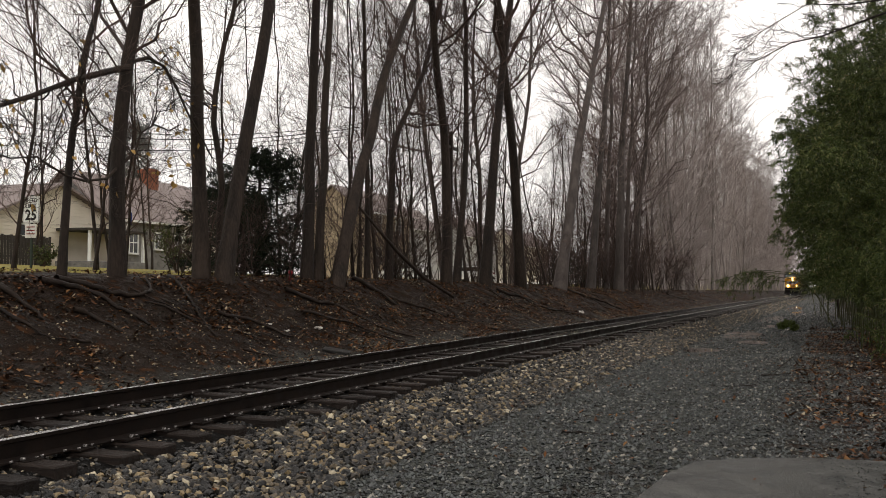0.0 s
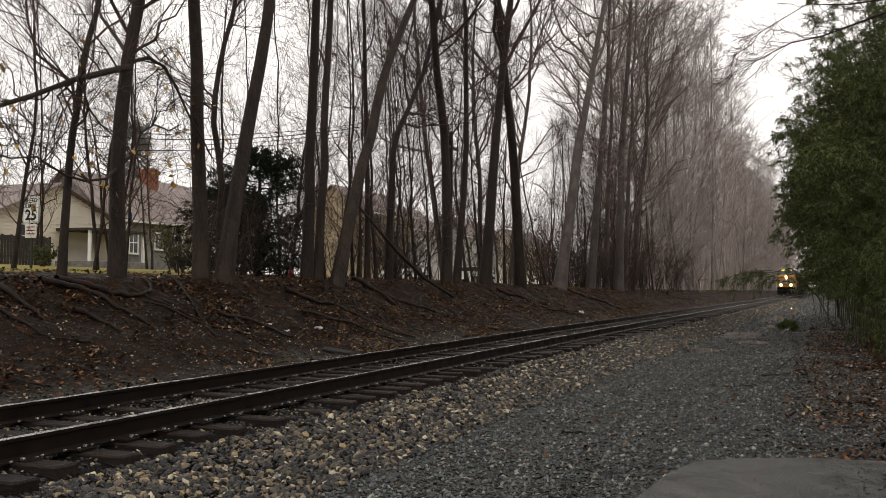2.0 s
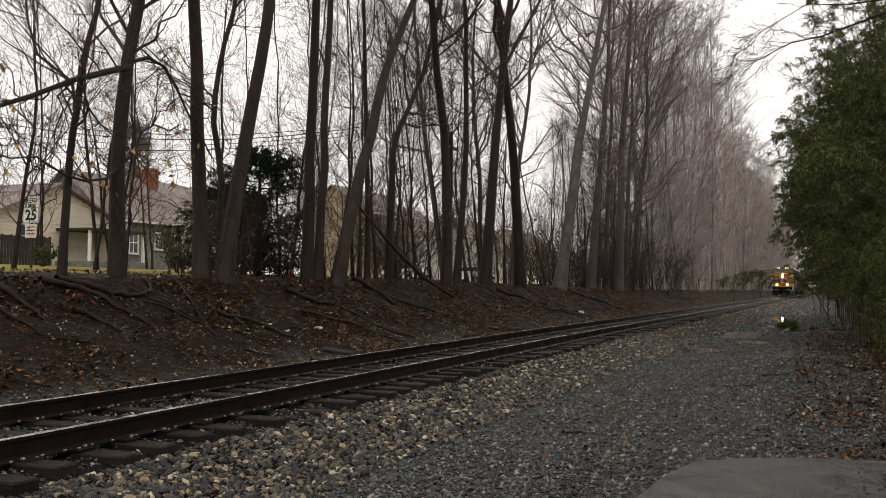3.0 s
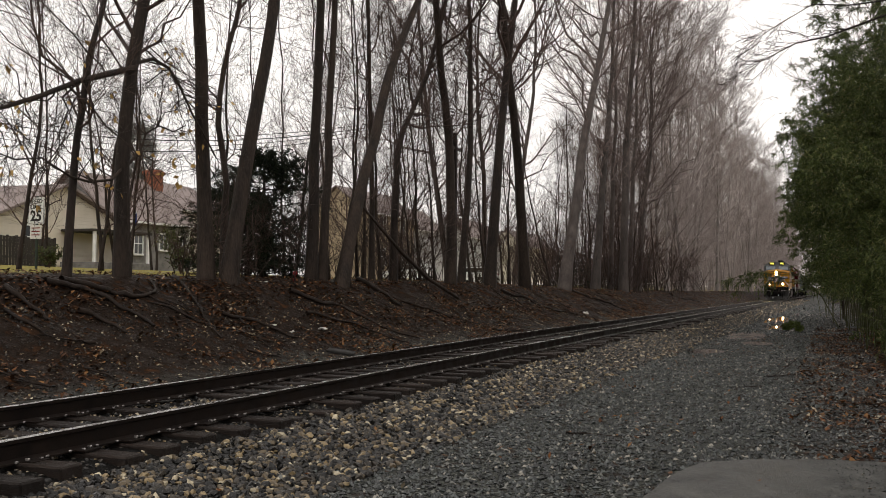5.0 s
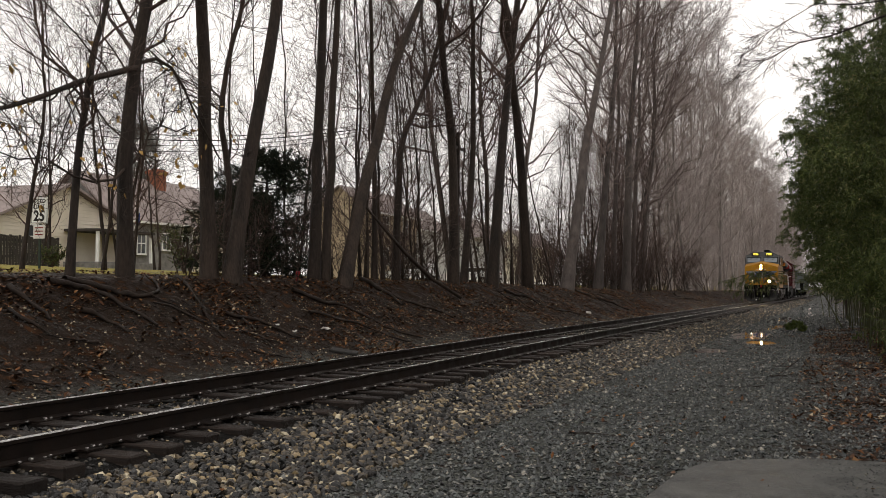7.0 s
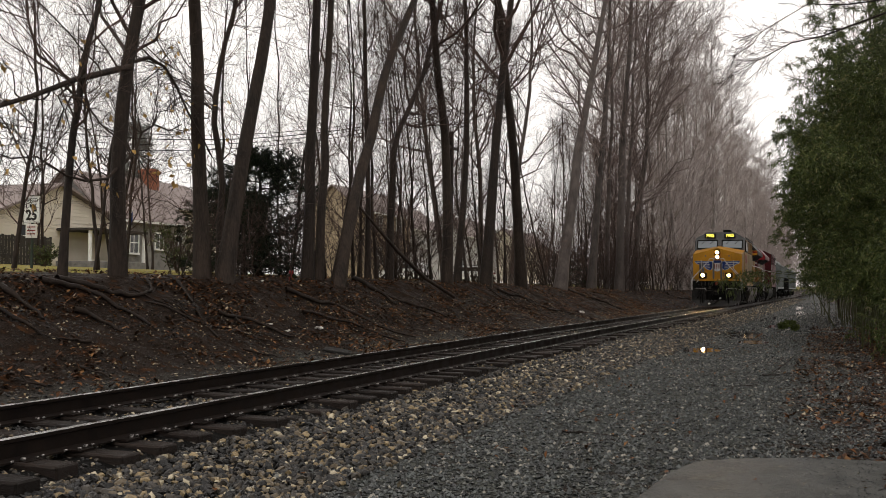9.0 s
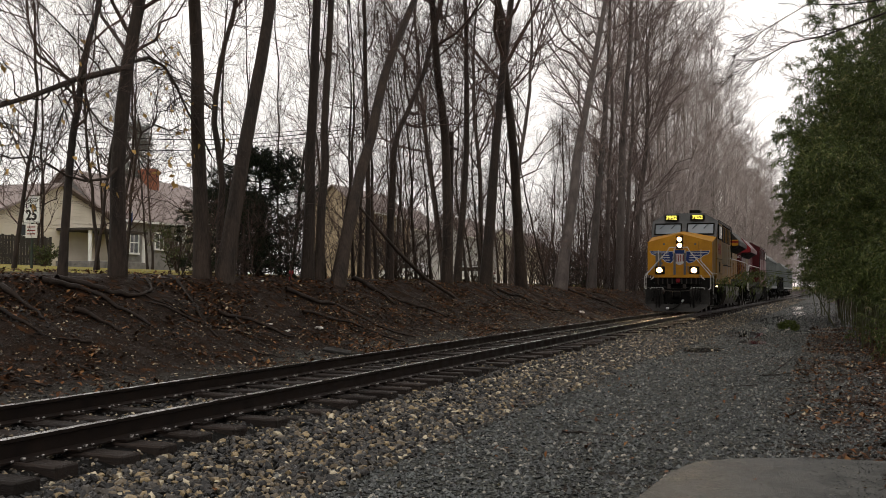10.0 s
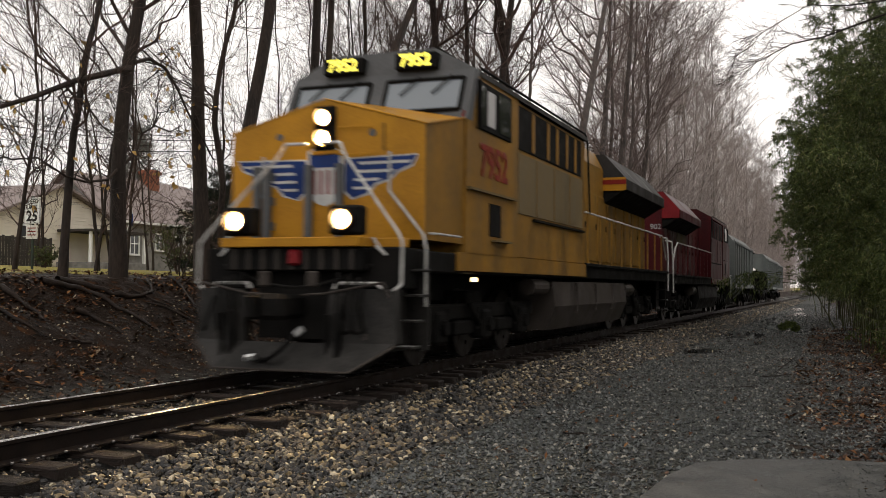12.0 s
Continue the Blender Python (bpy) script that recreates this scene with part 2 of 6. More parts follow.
M_HOPPER = mat("grey hopper paint", (0.075, 0.085, 0.082), (0.14, 0.15, 0.145), (0.45, 0.7), 1.2, 25, 0.1, 0.004, stretch=(1, 1, 0.4))
M_SIDING = mat("cream lap siding", (0.62, 0.56, 0.45), (0.70, 0.64, 0.53), (0.6, 0.8), 1.2, 20, 0.1, 0.005)
M_BEIGE = mat("beige siding", (0.34, 0.27, 0.19), (0.42, 0.34, 0.24), (0.6, 0.8), 1.2, 20, 0.1, 0.005)
M_PALEWALL = mat("pale grey siding", (0.38, 0.375, 0.37), (0.48, 0.47, 0.46), (0.6, 0.8), 1.2, 20, 0.1, 0.005)
M_STONEWALL = mat("grey stone wall", (0.13, 0.125, 0.12), (0.25, 0.24, 0.225), (0.7, 0.9), 3, 14, 0.6, 0.02)
M_ROOF = mat("asphalt shingle roof", (0.19, 0.155, 0.145), (0.28, 0.235, 0.22), (0.7, 0.9), 2, 16, 0.5, 0.02)
M_BRICK = mat("chimney brick", (0.22, 0.075, 0.045), (0.32, 0.13, 0.08), (0.7, 0.9), 6, 24, 0.5, 0.02)
M_TRIM = mat("white trim paint", (0.68, 0.68, 0.66), (0.78, 0.78, 0.76), (0.4, 0.6), 3, 30, 0.05, 0.003)
M_PANE = glass("house window pane", (0.05, 0.055, 0.06), 0.08)
M_FENCE = mat("dark board fence", (0.03, 0.027, 0.024), (0.06, 0.052, 0.045), (0.6, 0.8), 3, 25, 0.4, 0.01)
M_CARWHITE = mat("white car paint", (0.72, 0.73, 0.74), (0.8, 0.8, 0.8), (0.12, 0.2), 2, 20, 0.0)
M_RUBBER = mat("tyre rubber", (0.012, 0.012, 0.012), (0.025, 0.025, 0.025), (0.7, 0.9), 8, 60, 0.3, 0.005)
M_ALU = mat("aluminium", (0.5, 0.5, 0.5), (0.65, 0.65, 0.65), (0.3, 0.45), 8, 60, 0.05, 0.003, metal=0.8)
M_SIGN = mat("sign white sheeting", (0.62, 0.63, 0.6), (0.72, 0.72, 0.7), (0.4, 0.5), 3, 30, 0.03, 0.003)
M_INK = mat("sign black ink", (0.012, 0.012, 0.012), (0.02, 0.02, 0.02), (0.4, 0.5), 3, 30, 0.0)
M_SIGNPOST = mat("dark green sign post", (0.02, 0.028, 0.022), (0.04, 0.05, 0.04), (0.5, 0.7), 6, 50, 0.1, 0.003)
M_WIRE = mat("black cable", (0.01, 0.01, 0.01), (0.02, 0.02, 0.02), (0.6, 0.8), 6, 50, 0.0)
M_LITTER = mat("pale litter", (0.5, 0.48, 0.44), (0.65, 0.63, 0.6), (0.5, 0.7), 12, 60, 0.1, 0.003)


# ---- tools ----
def mesh_np(name, v, f, material, parent=None, label="", smooth=False):
    """A mesh object from arrays of points and of faces with one number of corners."""
    v, f = np.asarray(v, np.float32).reshape(-1, 3), np.asarray(f, np.int32)
    k = f.shape[1]
    me = bpy.data.meshes.new(name)
    me.vertices.add(len(v))
    me.vertices.foreach_set("co", v.ravel())
    me.loops.add(f.size)
    me.loops.foreach_set("vertex_index", f.ravel())
    me.polygons.add(len(f))
    me.polygons.foreach_set("loop_start", np.arange(0, f.size, k, dtype=np.int32))
    me.polygons.foreach_set("use_smooth", np.full(len(f), smooth))
    me.update(calc_edges=True)
    me.materials.append(material)
    ob = new(name, me)
    ob.parent = parent
    if label:
        ob["label"] = label
    return ob


class Geo:
    """Collects faces of several solids for one mesh."""

    def __init__(self):
        self.v, self.f = [], []

    def solid(self, pts, faces, m=None):
        """A convex solid, its faces turned outwards."""
        pts = [Vector(q) for q in pts]
        c = sum(pts, Vector()) / len(pts)
        o = len(self.v)
        for face in faces:
            q = [pts[i] for i in face]
            nrm = Vector()
            for i in range(len(q)):
                nrm += (q[i] - q[0]).cross(q[(i + 1) % len(q)] - q[0])
            if nrm.dot(sum(q, Vector()) / len(q) - c) < 0:
                face = face[::-1]
            self.f.append([o + i for i in face])
        self.v += [m @ q if m else q for q in pts]
        return self

    def box(self, c, s, b=0.0, m=None):
        """A box with centre c, size s and chamfered edges b wide; m turns it about its centre."""
        hx, hy, hz = (k / 2 for k in s)
        t = Matrix.Translation(c) @ (m or Matrix())
        if b <= 0:
            p = [(x, y, z) for x in (-hx, hx) for y in (-hy, hy) for z in (-hz, hz)]
            return self.solid(p, [(0, 1, 3, 2), (4, 5, 7, 6), (0, 1, 5, 4), (2, 3, 7, 6), (0, 2, 6, 4), (1, 3, 7, 5)], t)
        p, ix = [], {}
        for sx in (-1, 1):
            for sy in (-1, 1):
                for sz in (-1, 1):
                    for a, q in enumerate(((hx, hy - b, hz - b), (hx - b, hy, hz - b), (hx - b, hy - b, hz))):
                        ix[sx, sy, sz, a] = len(p)
                        p.append((sx * q[0], sy * q[1], sz * q[2]))
        g = [(-1, -1), (-1, 1), (1, 1), (1, -1)]
        f = [[ix[s0, u, w, 0] for u, w in g] for s0 in (-1, 1)] + [[ix[u, s0, w, 1] for u, w in g] for s0 in (-1, 1)]
        f += [[ix[u, w, s0, 2] for u, w in g] for s0 in (-1, 1)]
        for u, w in g:
            f.append([ix[-1, u, w, 1], ix[1, u, w, 1], ix[1, u, w, 2], ix[-1, u, w, 2]])
            f.append([ix[u, -1, w, 0], ix[u, 1, w, 0], ix[u, 1, w, 2], ix[u, -1, w, 2]])
            f.append([ix[u, w, -1, 0], ix[u, w, 1, 0], ix[u, w, 1, 1], ix[u, w, -1, 1]])
            f += [[ix[u, w, s0, k] for k in range(3)] for s0 in (-1, 1)]
        return self.solid(p, f, t)

    def span(self, x0, x1, y0, y1, z0, z1, b=0.0):
        return self.box(((x0 + x1) / 2, (y0 + y1) / 2, (z0 + z1) / 2), (abs(x1 - x0), abs(y1 - y0), abs(z1 - z0)), b)

    def prism(self, profile, axis, a, b):
        """A profile of two coordinates, drawn out along the axis from a to b."""
        k = "xyz".index(axis)
        def at(q, d):
            q = list(q)
            q.insert(k, d)
            return tuple(q)
        n = len(profile)
        p = [at(q, a) for q in profile] + [at(q, b) for q in profile]
        f = [list(range(n)), list(range(n, 2 * n))] + [[i, (i + 1) % n, n + (i + 1) % n, n + i] for i in range(n)]
        return self.solid(p, f)

    def rod(self, p0, p1, r0, r1=None, n=8):
        p0, p1 = Vector(p0), Vector(p1)
        r1 = r0 if r1 is None else r1
        t = (p1 - p0).normalized()
        a = t.orthogonal().normalized()
        b = t.cross(a)
        ring = [a * math.cos(2 * math.pi * i / n) + b * math.sin(2 * math.pi * i / n) for i in range(n)]
        p = [p0 + q * r0 for q in ring] + [p1 + q * r1 for q in ring]
        return self.solid(p, [list(range(n)), list(range(n, 2 * n))] + [[i, (i + 1) % n, n + (i + 1) % n, n + i] for i in range(n)])

    def pipe(self, pts, r, n=6):
        for a, b in zip(pts, pts[1:]):
            self.rod(a, b, r, n=n)
        return self

    def ob(self, name, material, parent=None, label="", smooth=False):
        me = bpy.data.meshes.new(name)
        me.from_pydata([tuple(q) for q in self.v], [], self.f)
        me.materials.append(material)
        if smooth:
            me.polygons.foreach_set("use_smooth", [True] * len(me.polygons))
        ob = new(name, me)
        ob.parent = parent
        if label:
            ob["label"] = label
        return ob


def lettering(name, text, size, m, material, parent, depth=0.006, bold=0.0):
    """Raised letters in the plane of m, centred on its origin."""
    cu = bpy.data.curves.new(name, "FONT")
    cu.body, cu.size, cu.extrude, cu.align_x, cu.align_y, cu.offset = text, size, depth, "CENTER", "CENTER", bold
    tmp = bpy.data.objects.new(name, cu)
    me = bpy.data.meshes.new_from_object(tmp)
    bpy.data.objects.remove(tmp)
    me.materials.append(material)
    ob = new(name, me)
    ob.parent, ob.matrix_basis = parent, m
    return ob


def tubes(p, r, n):
    """Tapered tubes along N polylines of k points: points and quads."""
    N, k = p.shape[:2]
    t = np.gradient(p, axis=1)
    t /= np.linalg.norm(t, axis=2, keepdims=True) + 1e-9
    ref = np.where(np.abs(t[:, :1, 2:]) > 0.8, np.array([1.0, 0, 0]), np.array([0, 0, 1.0]))
    a = np.cross(t, np.broadcast_to(ref, t.shape))
    a /= np.linalg.norm(a, axis=2, keepdims=True) + 1e-9
    b = np.cross(t, a)
    w = np.arange(n) * 2 * np.pi / n
    v = p[:, :, None] + r[:, :, None, None] * (a[:, :, None] * np.cos(w)[:, None] + b[:, :, None] * np.sin(w)[:, None])
    i = np.arange(N)[:, None, None] * k * n + np.arange(k - 1)[None, :, None] * n
    j, j2 = np.arange(n), (np.arange(n) + 1) % n
    f = np.stack([i + j, i + j2, i + n + j2, i + n + j], -1).reshape(-1, 4)
    return v.reshape(-1, 3), f


def merge(parts):
    vs, fs, o = [], [], 0
    for v, f in parts:
        vs.append(v)
        fs.append(f + o)
        o += len(v)
    return np.concatenate(vs), np.concatenate(fs)


def sprout(rng, p, r, count, k, length, spread, lift, s0=0.15, thin=0.55, droop=0.0, crown=False, least=0.0035, wander=0.055):
    """Side shoots of the polylines p: count on each, from the share s0 of its length on."""
    N, m = p.shape[:2]
    s = rng.uniform(s0, 0.99, (N, count)) * (m - 1)
    i = np.minimum(s.astype(int), m - 2)
    q = (s - i)[..., None]
    row = np.arange(N)[:, None]
    base = p[row, i] * (1 - q) + p[row, i + 1] * q
    rb = (r[row, i] * (1 - q[..., 0]) + r[row, i + 1] * q[..., 0])
    t = p[row, i + 1] - p[row, i]
    t /= np.linalg.norm(t, axis=2, keepdims=True) + 1e-9
    side = rng.normal(size=t.shape)
    side -= (side * t).sum(2, keepdims=True) * t
    side /= np.linalg.norm(side, axis=2, keepdims=True) + 1e-9
    ang = rng.uniform(*spread, (N, count))[..., None]
    d = t * np.cos(ang) + side * np.sin(ang)
    w = s / (m - 1)
    L = rng.uniform(*length, (N, count)) * (0.6 + 0.6 * np.sin(np.pi * ((w - s0) / (1 - s0)) ** 0.8) if crown else 1.15 - 0.75 * w)
    base, d, L, rb = base.reshape(-1, 3), d.reshape(-1, 3), L.reshape(-1), rb.reshape(-1)
    u = np.linspace(0, 1, k)[None, :, None]
    pts = base[:, None] + L[:, None, None] * d[:, None] * u
    pts[..., 2] += L[:, None] * lift * u[..., 0] ** 2 - L[:, None] * droop * u[..., 0] ** 2
    jit = rng.normal(size=pts.shape) * wander * L[:, None, None]
    jit[:, 0] = 0
    pts += np.cumsum(jit, axis=1) * 0.7
    r0 = np.minimum(rb * thin, 0.0025 + 0.0105 * L)
    rr = r0[:, None] * (1 - 0.72 * u[..., 0])
    return pts, np.maximum(rr, least)


# dark near by, lighter farther off: distance haze is put into the colours
BARKS = {"dark": (M_BARK, M_TWIG), "brown": (M_MIDHAZEBARK, M_MIDHAZETWIG), "pale": (M_HAZEBARK, M_HAZETWIG)}


def bare_tree(name, seed, line, r0, height, label, limbs=18, first=0.3, twigs=(9, 6, 2), reach=(2.2, 5.0), group="bare trees on the bank", bark="dark", least=0.0028):
    """A leafless tree: a trunk along the line of (x, y, z) from its foot, limbs and three orders of twigs."""
    rng = np.random.default_rng(seed)
    line = np.array(line, float)
    foot = line[0].copy()
    line = line - foot
    while line[-1, 2] < height:            # carry the trunk on upwards, straightening
        d = (line[-1] - line[-2]) / np.linalg.norm(line[-1] - line[-2])
        d = d * 0.72 + np.array([rng.normal() * 0.05, rng.normal() * 0.05, 0.35])
        line = np.vstack([line, line[-1] + d / np.linalg.norm(d) * height * 0.14])
    s = np.r_[0, np.cumsum(np.linalg.norm(np.diff(line, axis=0), axis=1))]
    u = np.linspace(0, s[-1], 22)
    p = np.stack([np.interp(u, s, line[:, c]) for c in range(3)], 1)
    p[3:] += np.cumsum(rng.normal(size=(19, 3)) * [0.03, 0.03, 0], axis=0)
    q = u / s[-1]
    r = r0 * (1 - 0.9 * q ** 0.85) + r0 * 0.28 * np.exp(-q * 60)
    p, r = p[None], np.maximum(r, 0.02)[None]
    p[0, 0, 2] -= 0.25
    tree = tagged(new(name), label, "tree", group)
    tree.location = foot
    l1p, l1r = sprout(rng, p, r, limbs, 7, reach, (0.5, 1.1), 0.22, first, crown=height > 16)
    mesh_np("trunk", *tubes(p, r, 10), BARKS[bark][0], tree, smooth=True)
    l2p, l2r = sprout(rng, np.concatenate([l1p, np.repeat(p[:, 15:22], 1, 0)]), np.concatenate([l1r, r[:, 15:22]]), twigs[0], 5, (1.0, 3.0), (0.4, 1.1), 0.14, 0.12, least=least)
    l3p, l3r = sprout(rng, l2p, l2r, twigs[1], 3 if twigs[2] else 2, (0.5, 1.5), (0.35, 1.0), 0.10, 0.1, least=least)
    out = [tubes(l1p, l1r, 5), tubes(l2p, l2r, 4), tubes(l3p, l3r, 3)]
    if twigs[2]:
        l4p, l4r = sprout(rng, l3p, l3r, twigs[2], 2, (0.2, 0.6), (0.4, 1.0), 0.05, 0.1, least=least)
        out.append(tubes(l4p, l4r, 3))
    mesh_np("crown", *merge(out), BARKS[bark][1], tree, "bare limbs and fine twigs")
    return tree


# ---- ground ----
ACROSS = np.array([(-900, 9), (-120, 3.6), (-60, 2.8), (-35, 2.15), (-12, 1.42), (-7.2, 1.28), (-6.3, 1.2), (-5.7, 0.92), (-4.6, 0.42), (-3.6, -0.03),
                   (-2.9, -0.24), (-2.2, -0.34), (-1.55, -0.30), (-1.2, -0.215), (1.05, -0.215), (1.3, -0.27), (1.7, -0.32),
                   (2.5, -0.40), (3.0, -0.42), (8.5, -0.42), (10.5, -0.25), (22, 0.1), (900, 4)], float)


PUDDLES = ((3.65, 34.4, 0.62, 2.8), (3.75, 52.0, 0.55, 5.5), (4.5, 66.0, 0.5, 6.0), (3.4, 24.9, 0.42, 0.9), (4.3, 29.5, 0.4, 1.0), (4.2, 42.0, 0.45, 2.4), (3.9, 84.0, 0.6, 9.0))


def drop(y):
    """How far the line has fallen at y: it runs gently downhill from 25 m on."""
    return 0.0032 * min(max(0.0, y - 25.0), 400.0)


def level(x, y):
    """The height of the bare ground."""
    z = float(np.interp(x, ACROSS[:, 0], ACROSS[:, 1]))
    if x < -3:
        z *= float(np.interp(y, (36, 66, 400), (1.0, 0.78, 0.72))) if z > 0 else 1
    bank = max(0.0, 1 - abs(x + 4.6) / 2.2)
    z += bank * (0.22 * noise.noise((x * 0.7, y * 0.55, 3.0)) + 0.10 * noise.noise((x * 2.1, y * 1.7, 8.0)))
    rough = 0.012 if -1.6 < x < 3.0 else 0.030
    z += rough * noise.noise((x * 1.6, y * 1.1, 0.5)) + 0.006 * noise.noise((x * 7, y * 7, 1.5))
    if 3.0 < x < 8:
        z += 0.045 * noise.noise((x * 1.3, y * 0.16, 5.0))
        for a, b, u, v in PUDDLES:
            q = ((x - a) / u) ** 2 + ((y - b) / v) ** 2
            if q < 2.2:
                z += (-0.452 + 0.02 * noise.noise((x * 3.0, y * 1.2, 4.0)) - z) * min(1.0, (2.2 - q) / 0.8)
    return z - drop(y)


def build_ground():
    xs = np.unique(np.r_[-900, -500, -250, -120, np.arange(-80, -16, 6), np.arange(-16, -8, 1.0), np.arange(-8, 9, 0.17), np.arange(9, 24, 2.5), 24, 60, 200, 900])
    ys = np.unique(np.r_[-120, -60, -25, -10, np.arange(-4, 3, 1.0), np.arange(3, 42, 0.2), np.arange(42, 90, 0.8), np.arange(90, 340, 8), 340, 500, 800, 1500, 3000])
    v = np.array([(x, y, level(x, y)) for y in ys for x in xs])
    nx = len(xs)
    i = (np.arange(len(ys) - 1)[:, None] * nx + np.arange(nx - 1)[None]).ravel()
    f = np.stack([i, i + 1, i + nx + 1, i + nx], 1)
    tagged(mesh_np("ground", v, f, M_GROUND, smooth=True), "dark soil bank, wet grey gravel and yellowed yard grass", "ground", kind="structure")


build_ground()


def pebbles(name, seed, count, x0, x1, y0, y1, size, material, label, drop=0.2, power=1.0, chips=False):
    """Loose stones lying on the ground, thick at the near end."""
    rng = np.random.default_rng(seed)
    g = (1 + 5 ** 0.5) / 2
    ico = np.array([(-1, g, 0), (1, g, 0), (-1, -g, 0), (1, -g, 0), (0, -1, g), (0, 1, g), (0, -1, -g), (0, 1, -g), (g, 0, -1), (g, 0, 1), (-g, 0, -1), (-g, 0, 1)]) / 1.9
    tri = np.array([(0, 11, 5), (0, 5, 1), (0, 1, 7), (0, 7, 10), (0, 10, 11), (1, 5, 9), (5, 11, 4), (11, 10, 2), (10, 7, 6), (7, 1, 8),
                    (3, 9, 4), (3, 4, 2), (3, 2, 6), (3, 6, 8), (3, 8, 9), (4, 9, 5), (2, 4, 11), (6, 2, 10), (8, 6, 7), (9, 8, 1)])
    if chips:                              # simple eight-sided splinters
        ico = np.array([(1, 0, 0), (-1, 0, 0), (0, 1, 0), (0, -1, 0), (0, 0, 1), (0, 0, -1)], float)
        tri = np.array([(0, 2, 4), (2, 1, 4), (1, 3, 4), (3, 0, 4), (2, 0, 5), (1, 2, 5), (3, 1, 5), (0, 3, 5)])
    k = len(ico)
    x = rng.uniform(x0, x1, count)
    y = y0 + (y1 - y0) * rng.uniform(0, 1, count) ** power
    z = np.array([level(a, b) for a, b in zip(x, y)])
    s = rng.uniform(*size, (count, 1)) * rng.uniform(0.6, 1.25, (count, 3))
    s[:, 2] *= 0.8
    pts = ico[None] * s[:, None] * rng.uniform(0.75, 1.25, (count, k, 1))
    w = rng.uniform(0, 2 * np.pi, count)
    c, n_ = np.cos(w)[:, None], np.sin(w)[:, None]
    tilt = rng.normal(0, 0.35, (count, 1))
    zz = pts[..., 2] + tilt * pts[..., 0]
    px, py = pts[..., 0] * c - pts[..., 1] * n_, pts[..., 0] * n_ + pts[..., 1] * c
    v = np.stack([px + x[:, None], py + y[:, None], zz + (z + s[:, 2] * (0.5 - drop))[:, None]], -1)
    f = (tri[None] + (np.arange(count) * k)[:, None, None]).reshape(-1, 3)
    return tagged(mesh_np(name, v, f, material), label, "stones", kind="stuff")


pebbles("ballast", 1, 15500, 1.3, 2.8, 4.5, 30, (0.018, 0.044), M_STONE, "wet grey and tan crushed ballast stones", power=1.5)
pebbles("ballast", 7, 2600, 0.8, 1.36, 4.5, 40, (0.012, 0.028), M_STONE, "small dark stones between the tie ends", power=1.4, drop=0.75)
pebbles("ballast", 2, 7000, -0.72, 0.72, 6, 40, (0.014, 0.032), M_STONE, "dark wet crushed ballast between the rails", power=1.4, chips=True)
pebbles("ballast", 3, 9000, 1.2, 3.0, 22, 75, (0.024, 0.05), M_STONE, "wet grey and tan crushed ballast stones", chips=True)
pebbles("ballast", 4, 2500, -2.2, -0.9, 6, 60, (0.016, 0.036), M_STONE, "dark wet crushed ballast below the bank")
pebbles("gravel", 5, 54000, 2.2, 7.2, 5, 44, (0.010, 0.027), M_GRAVEL, "wet blue-grey gravel of the track-side drive", power=1.75, chips=True)
pebbles("ballast", 8, 7000, 1.2, 3.1, 60, 170, (0.04, 0.085), M_STONE, "wet grey and tan crushed ballast stones", chips=True)
pebbles("gravel", 9, 9000, 2.6, 7.6, 36, 120, (0.025, 0.055), M_GRAVEL, "wet blue-grey gravel of the track-side drive", power=1.3, chips=True)
pebbles("gravel", 6, 9000, -5.4, -2.2, 9, 40, (0.012, 0.026), M_STONE, "small pale pebbles in the soil bank", drop=0.0, chips=True)


def leaf_litter(name, seed, count, x0, x1, y0, y1, size, label, clump=0.0):
    """Curled dead leaves, each of two bent halves, in drifts."""
    rng = np.random.default_rng(seed)
    x, y = rng.uniform(x0, x1, count * 4), rng.uniform(y0, y1, count * 4)
    keep = [noise.noise((a * 0.8, b * 0.5, 11.0)) + rng.normal() * 0.2 > clump for a, b in zip(x, y)]
    x, y = x[keep][:count], y[keep][:count]
    n_ = len(x)
    z = np.array([level(a, b) for a, b in zip(x, y)]) + 0.028
    s, w = rng.uniform(*size, n_), rng.uniform(0, 2 * np.pi, n_)
    q = np.array([(-1, 0, 0), (0, -0.55, 0.3), (1, 0, 0.1), (0, 0.55, 0.3)]) * s[:, None, None]
    q[..., 2] *= rng.uniform(-0.6, 1.4, n_)[:, None]
    t = rng.normal(0, 0.4, n_)[:, None]
    vx, vy = q[..., 0] * np.cos(w)[:, None] - q[..., 1] * np.sin(w)[:, None], q[..., 0] * np.sin(w)[:, None] + q[..., 1] * np.cos(w)[:, None]
    v = np.stack([vx + x[:, None], vy + y[:, None], q[..., 2] + t * q[..., 0] + z[:, None]], -1)
    i = np.arange(n_)[:, None] * 4
    f = np.concatenate([i + [0, 1, 2], i + [0, 2, 3]])
    return tagged(mesh_np(name, v, f, M_LEAF), label, "leaves", kind="stuff")


leaf_litter("fallen_leaves", 21, 22000, -6.4, -1.7, 8, 60, (0.025, 0.065), "brown and orange dead leaves in drifts on the bank", 0.05)
leaf_litter("fallen_leaves", 25, 9000, -6.8, -1.9, 52, 150, (0.03, 0.075), "brown dead leaves on the bank along the track", -0.15)
leaf_litter("fallen_leaves", 22, 6000, -11, -5.8, 9, 70, (0.03, 0.06), "dead leaves along the top of the bank", -0.1)
leaf_litter("fallen_leaves", 23, 11000, 5.7, 10.5, 8, 42, (0.025, 0.055), "rust-brown dead leaves under the bamboo", -0.1)
leaf_litter("fallen_leaves", 24, 1200, 1.6, 7, 6, 40, (0.02, 0.04), "scattered dead leaves on the gravel", 0.1)


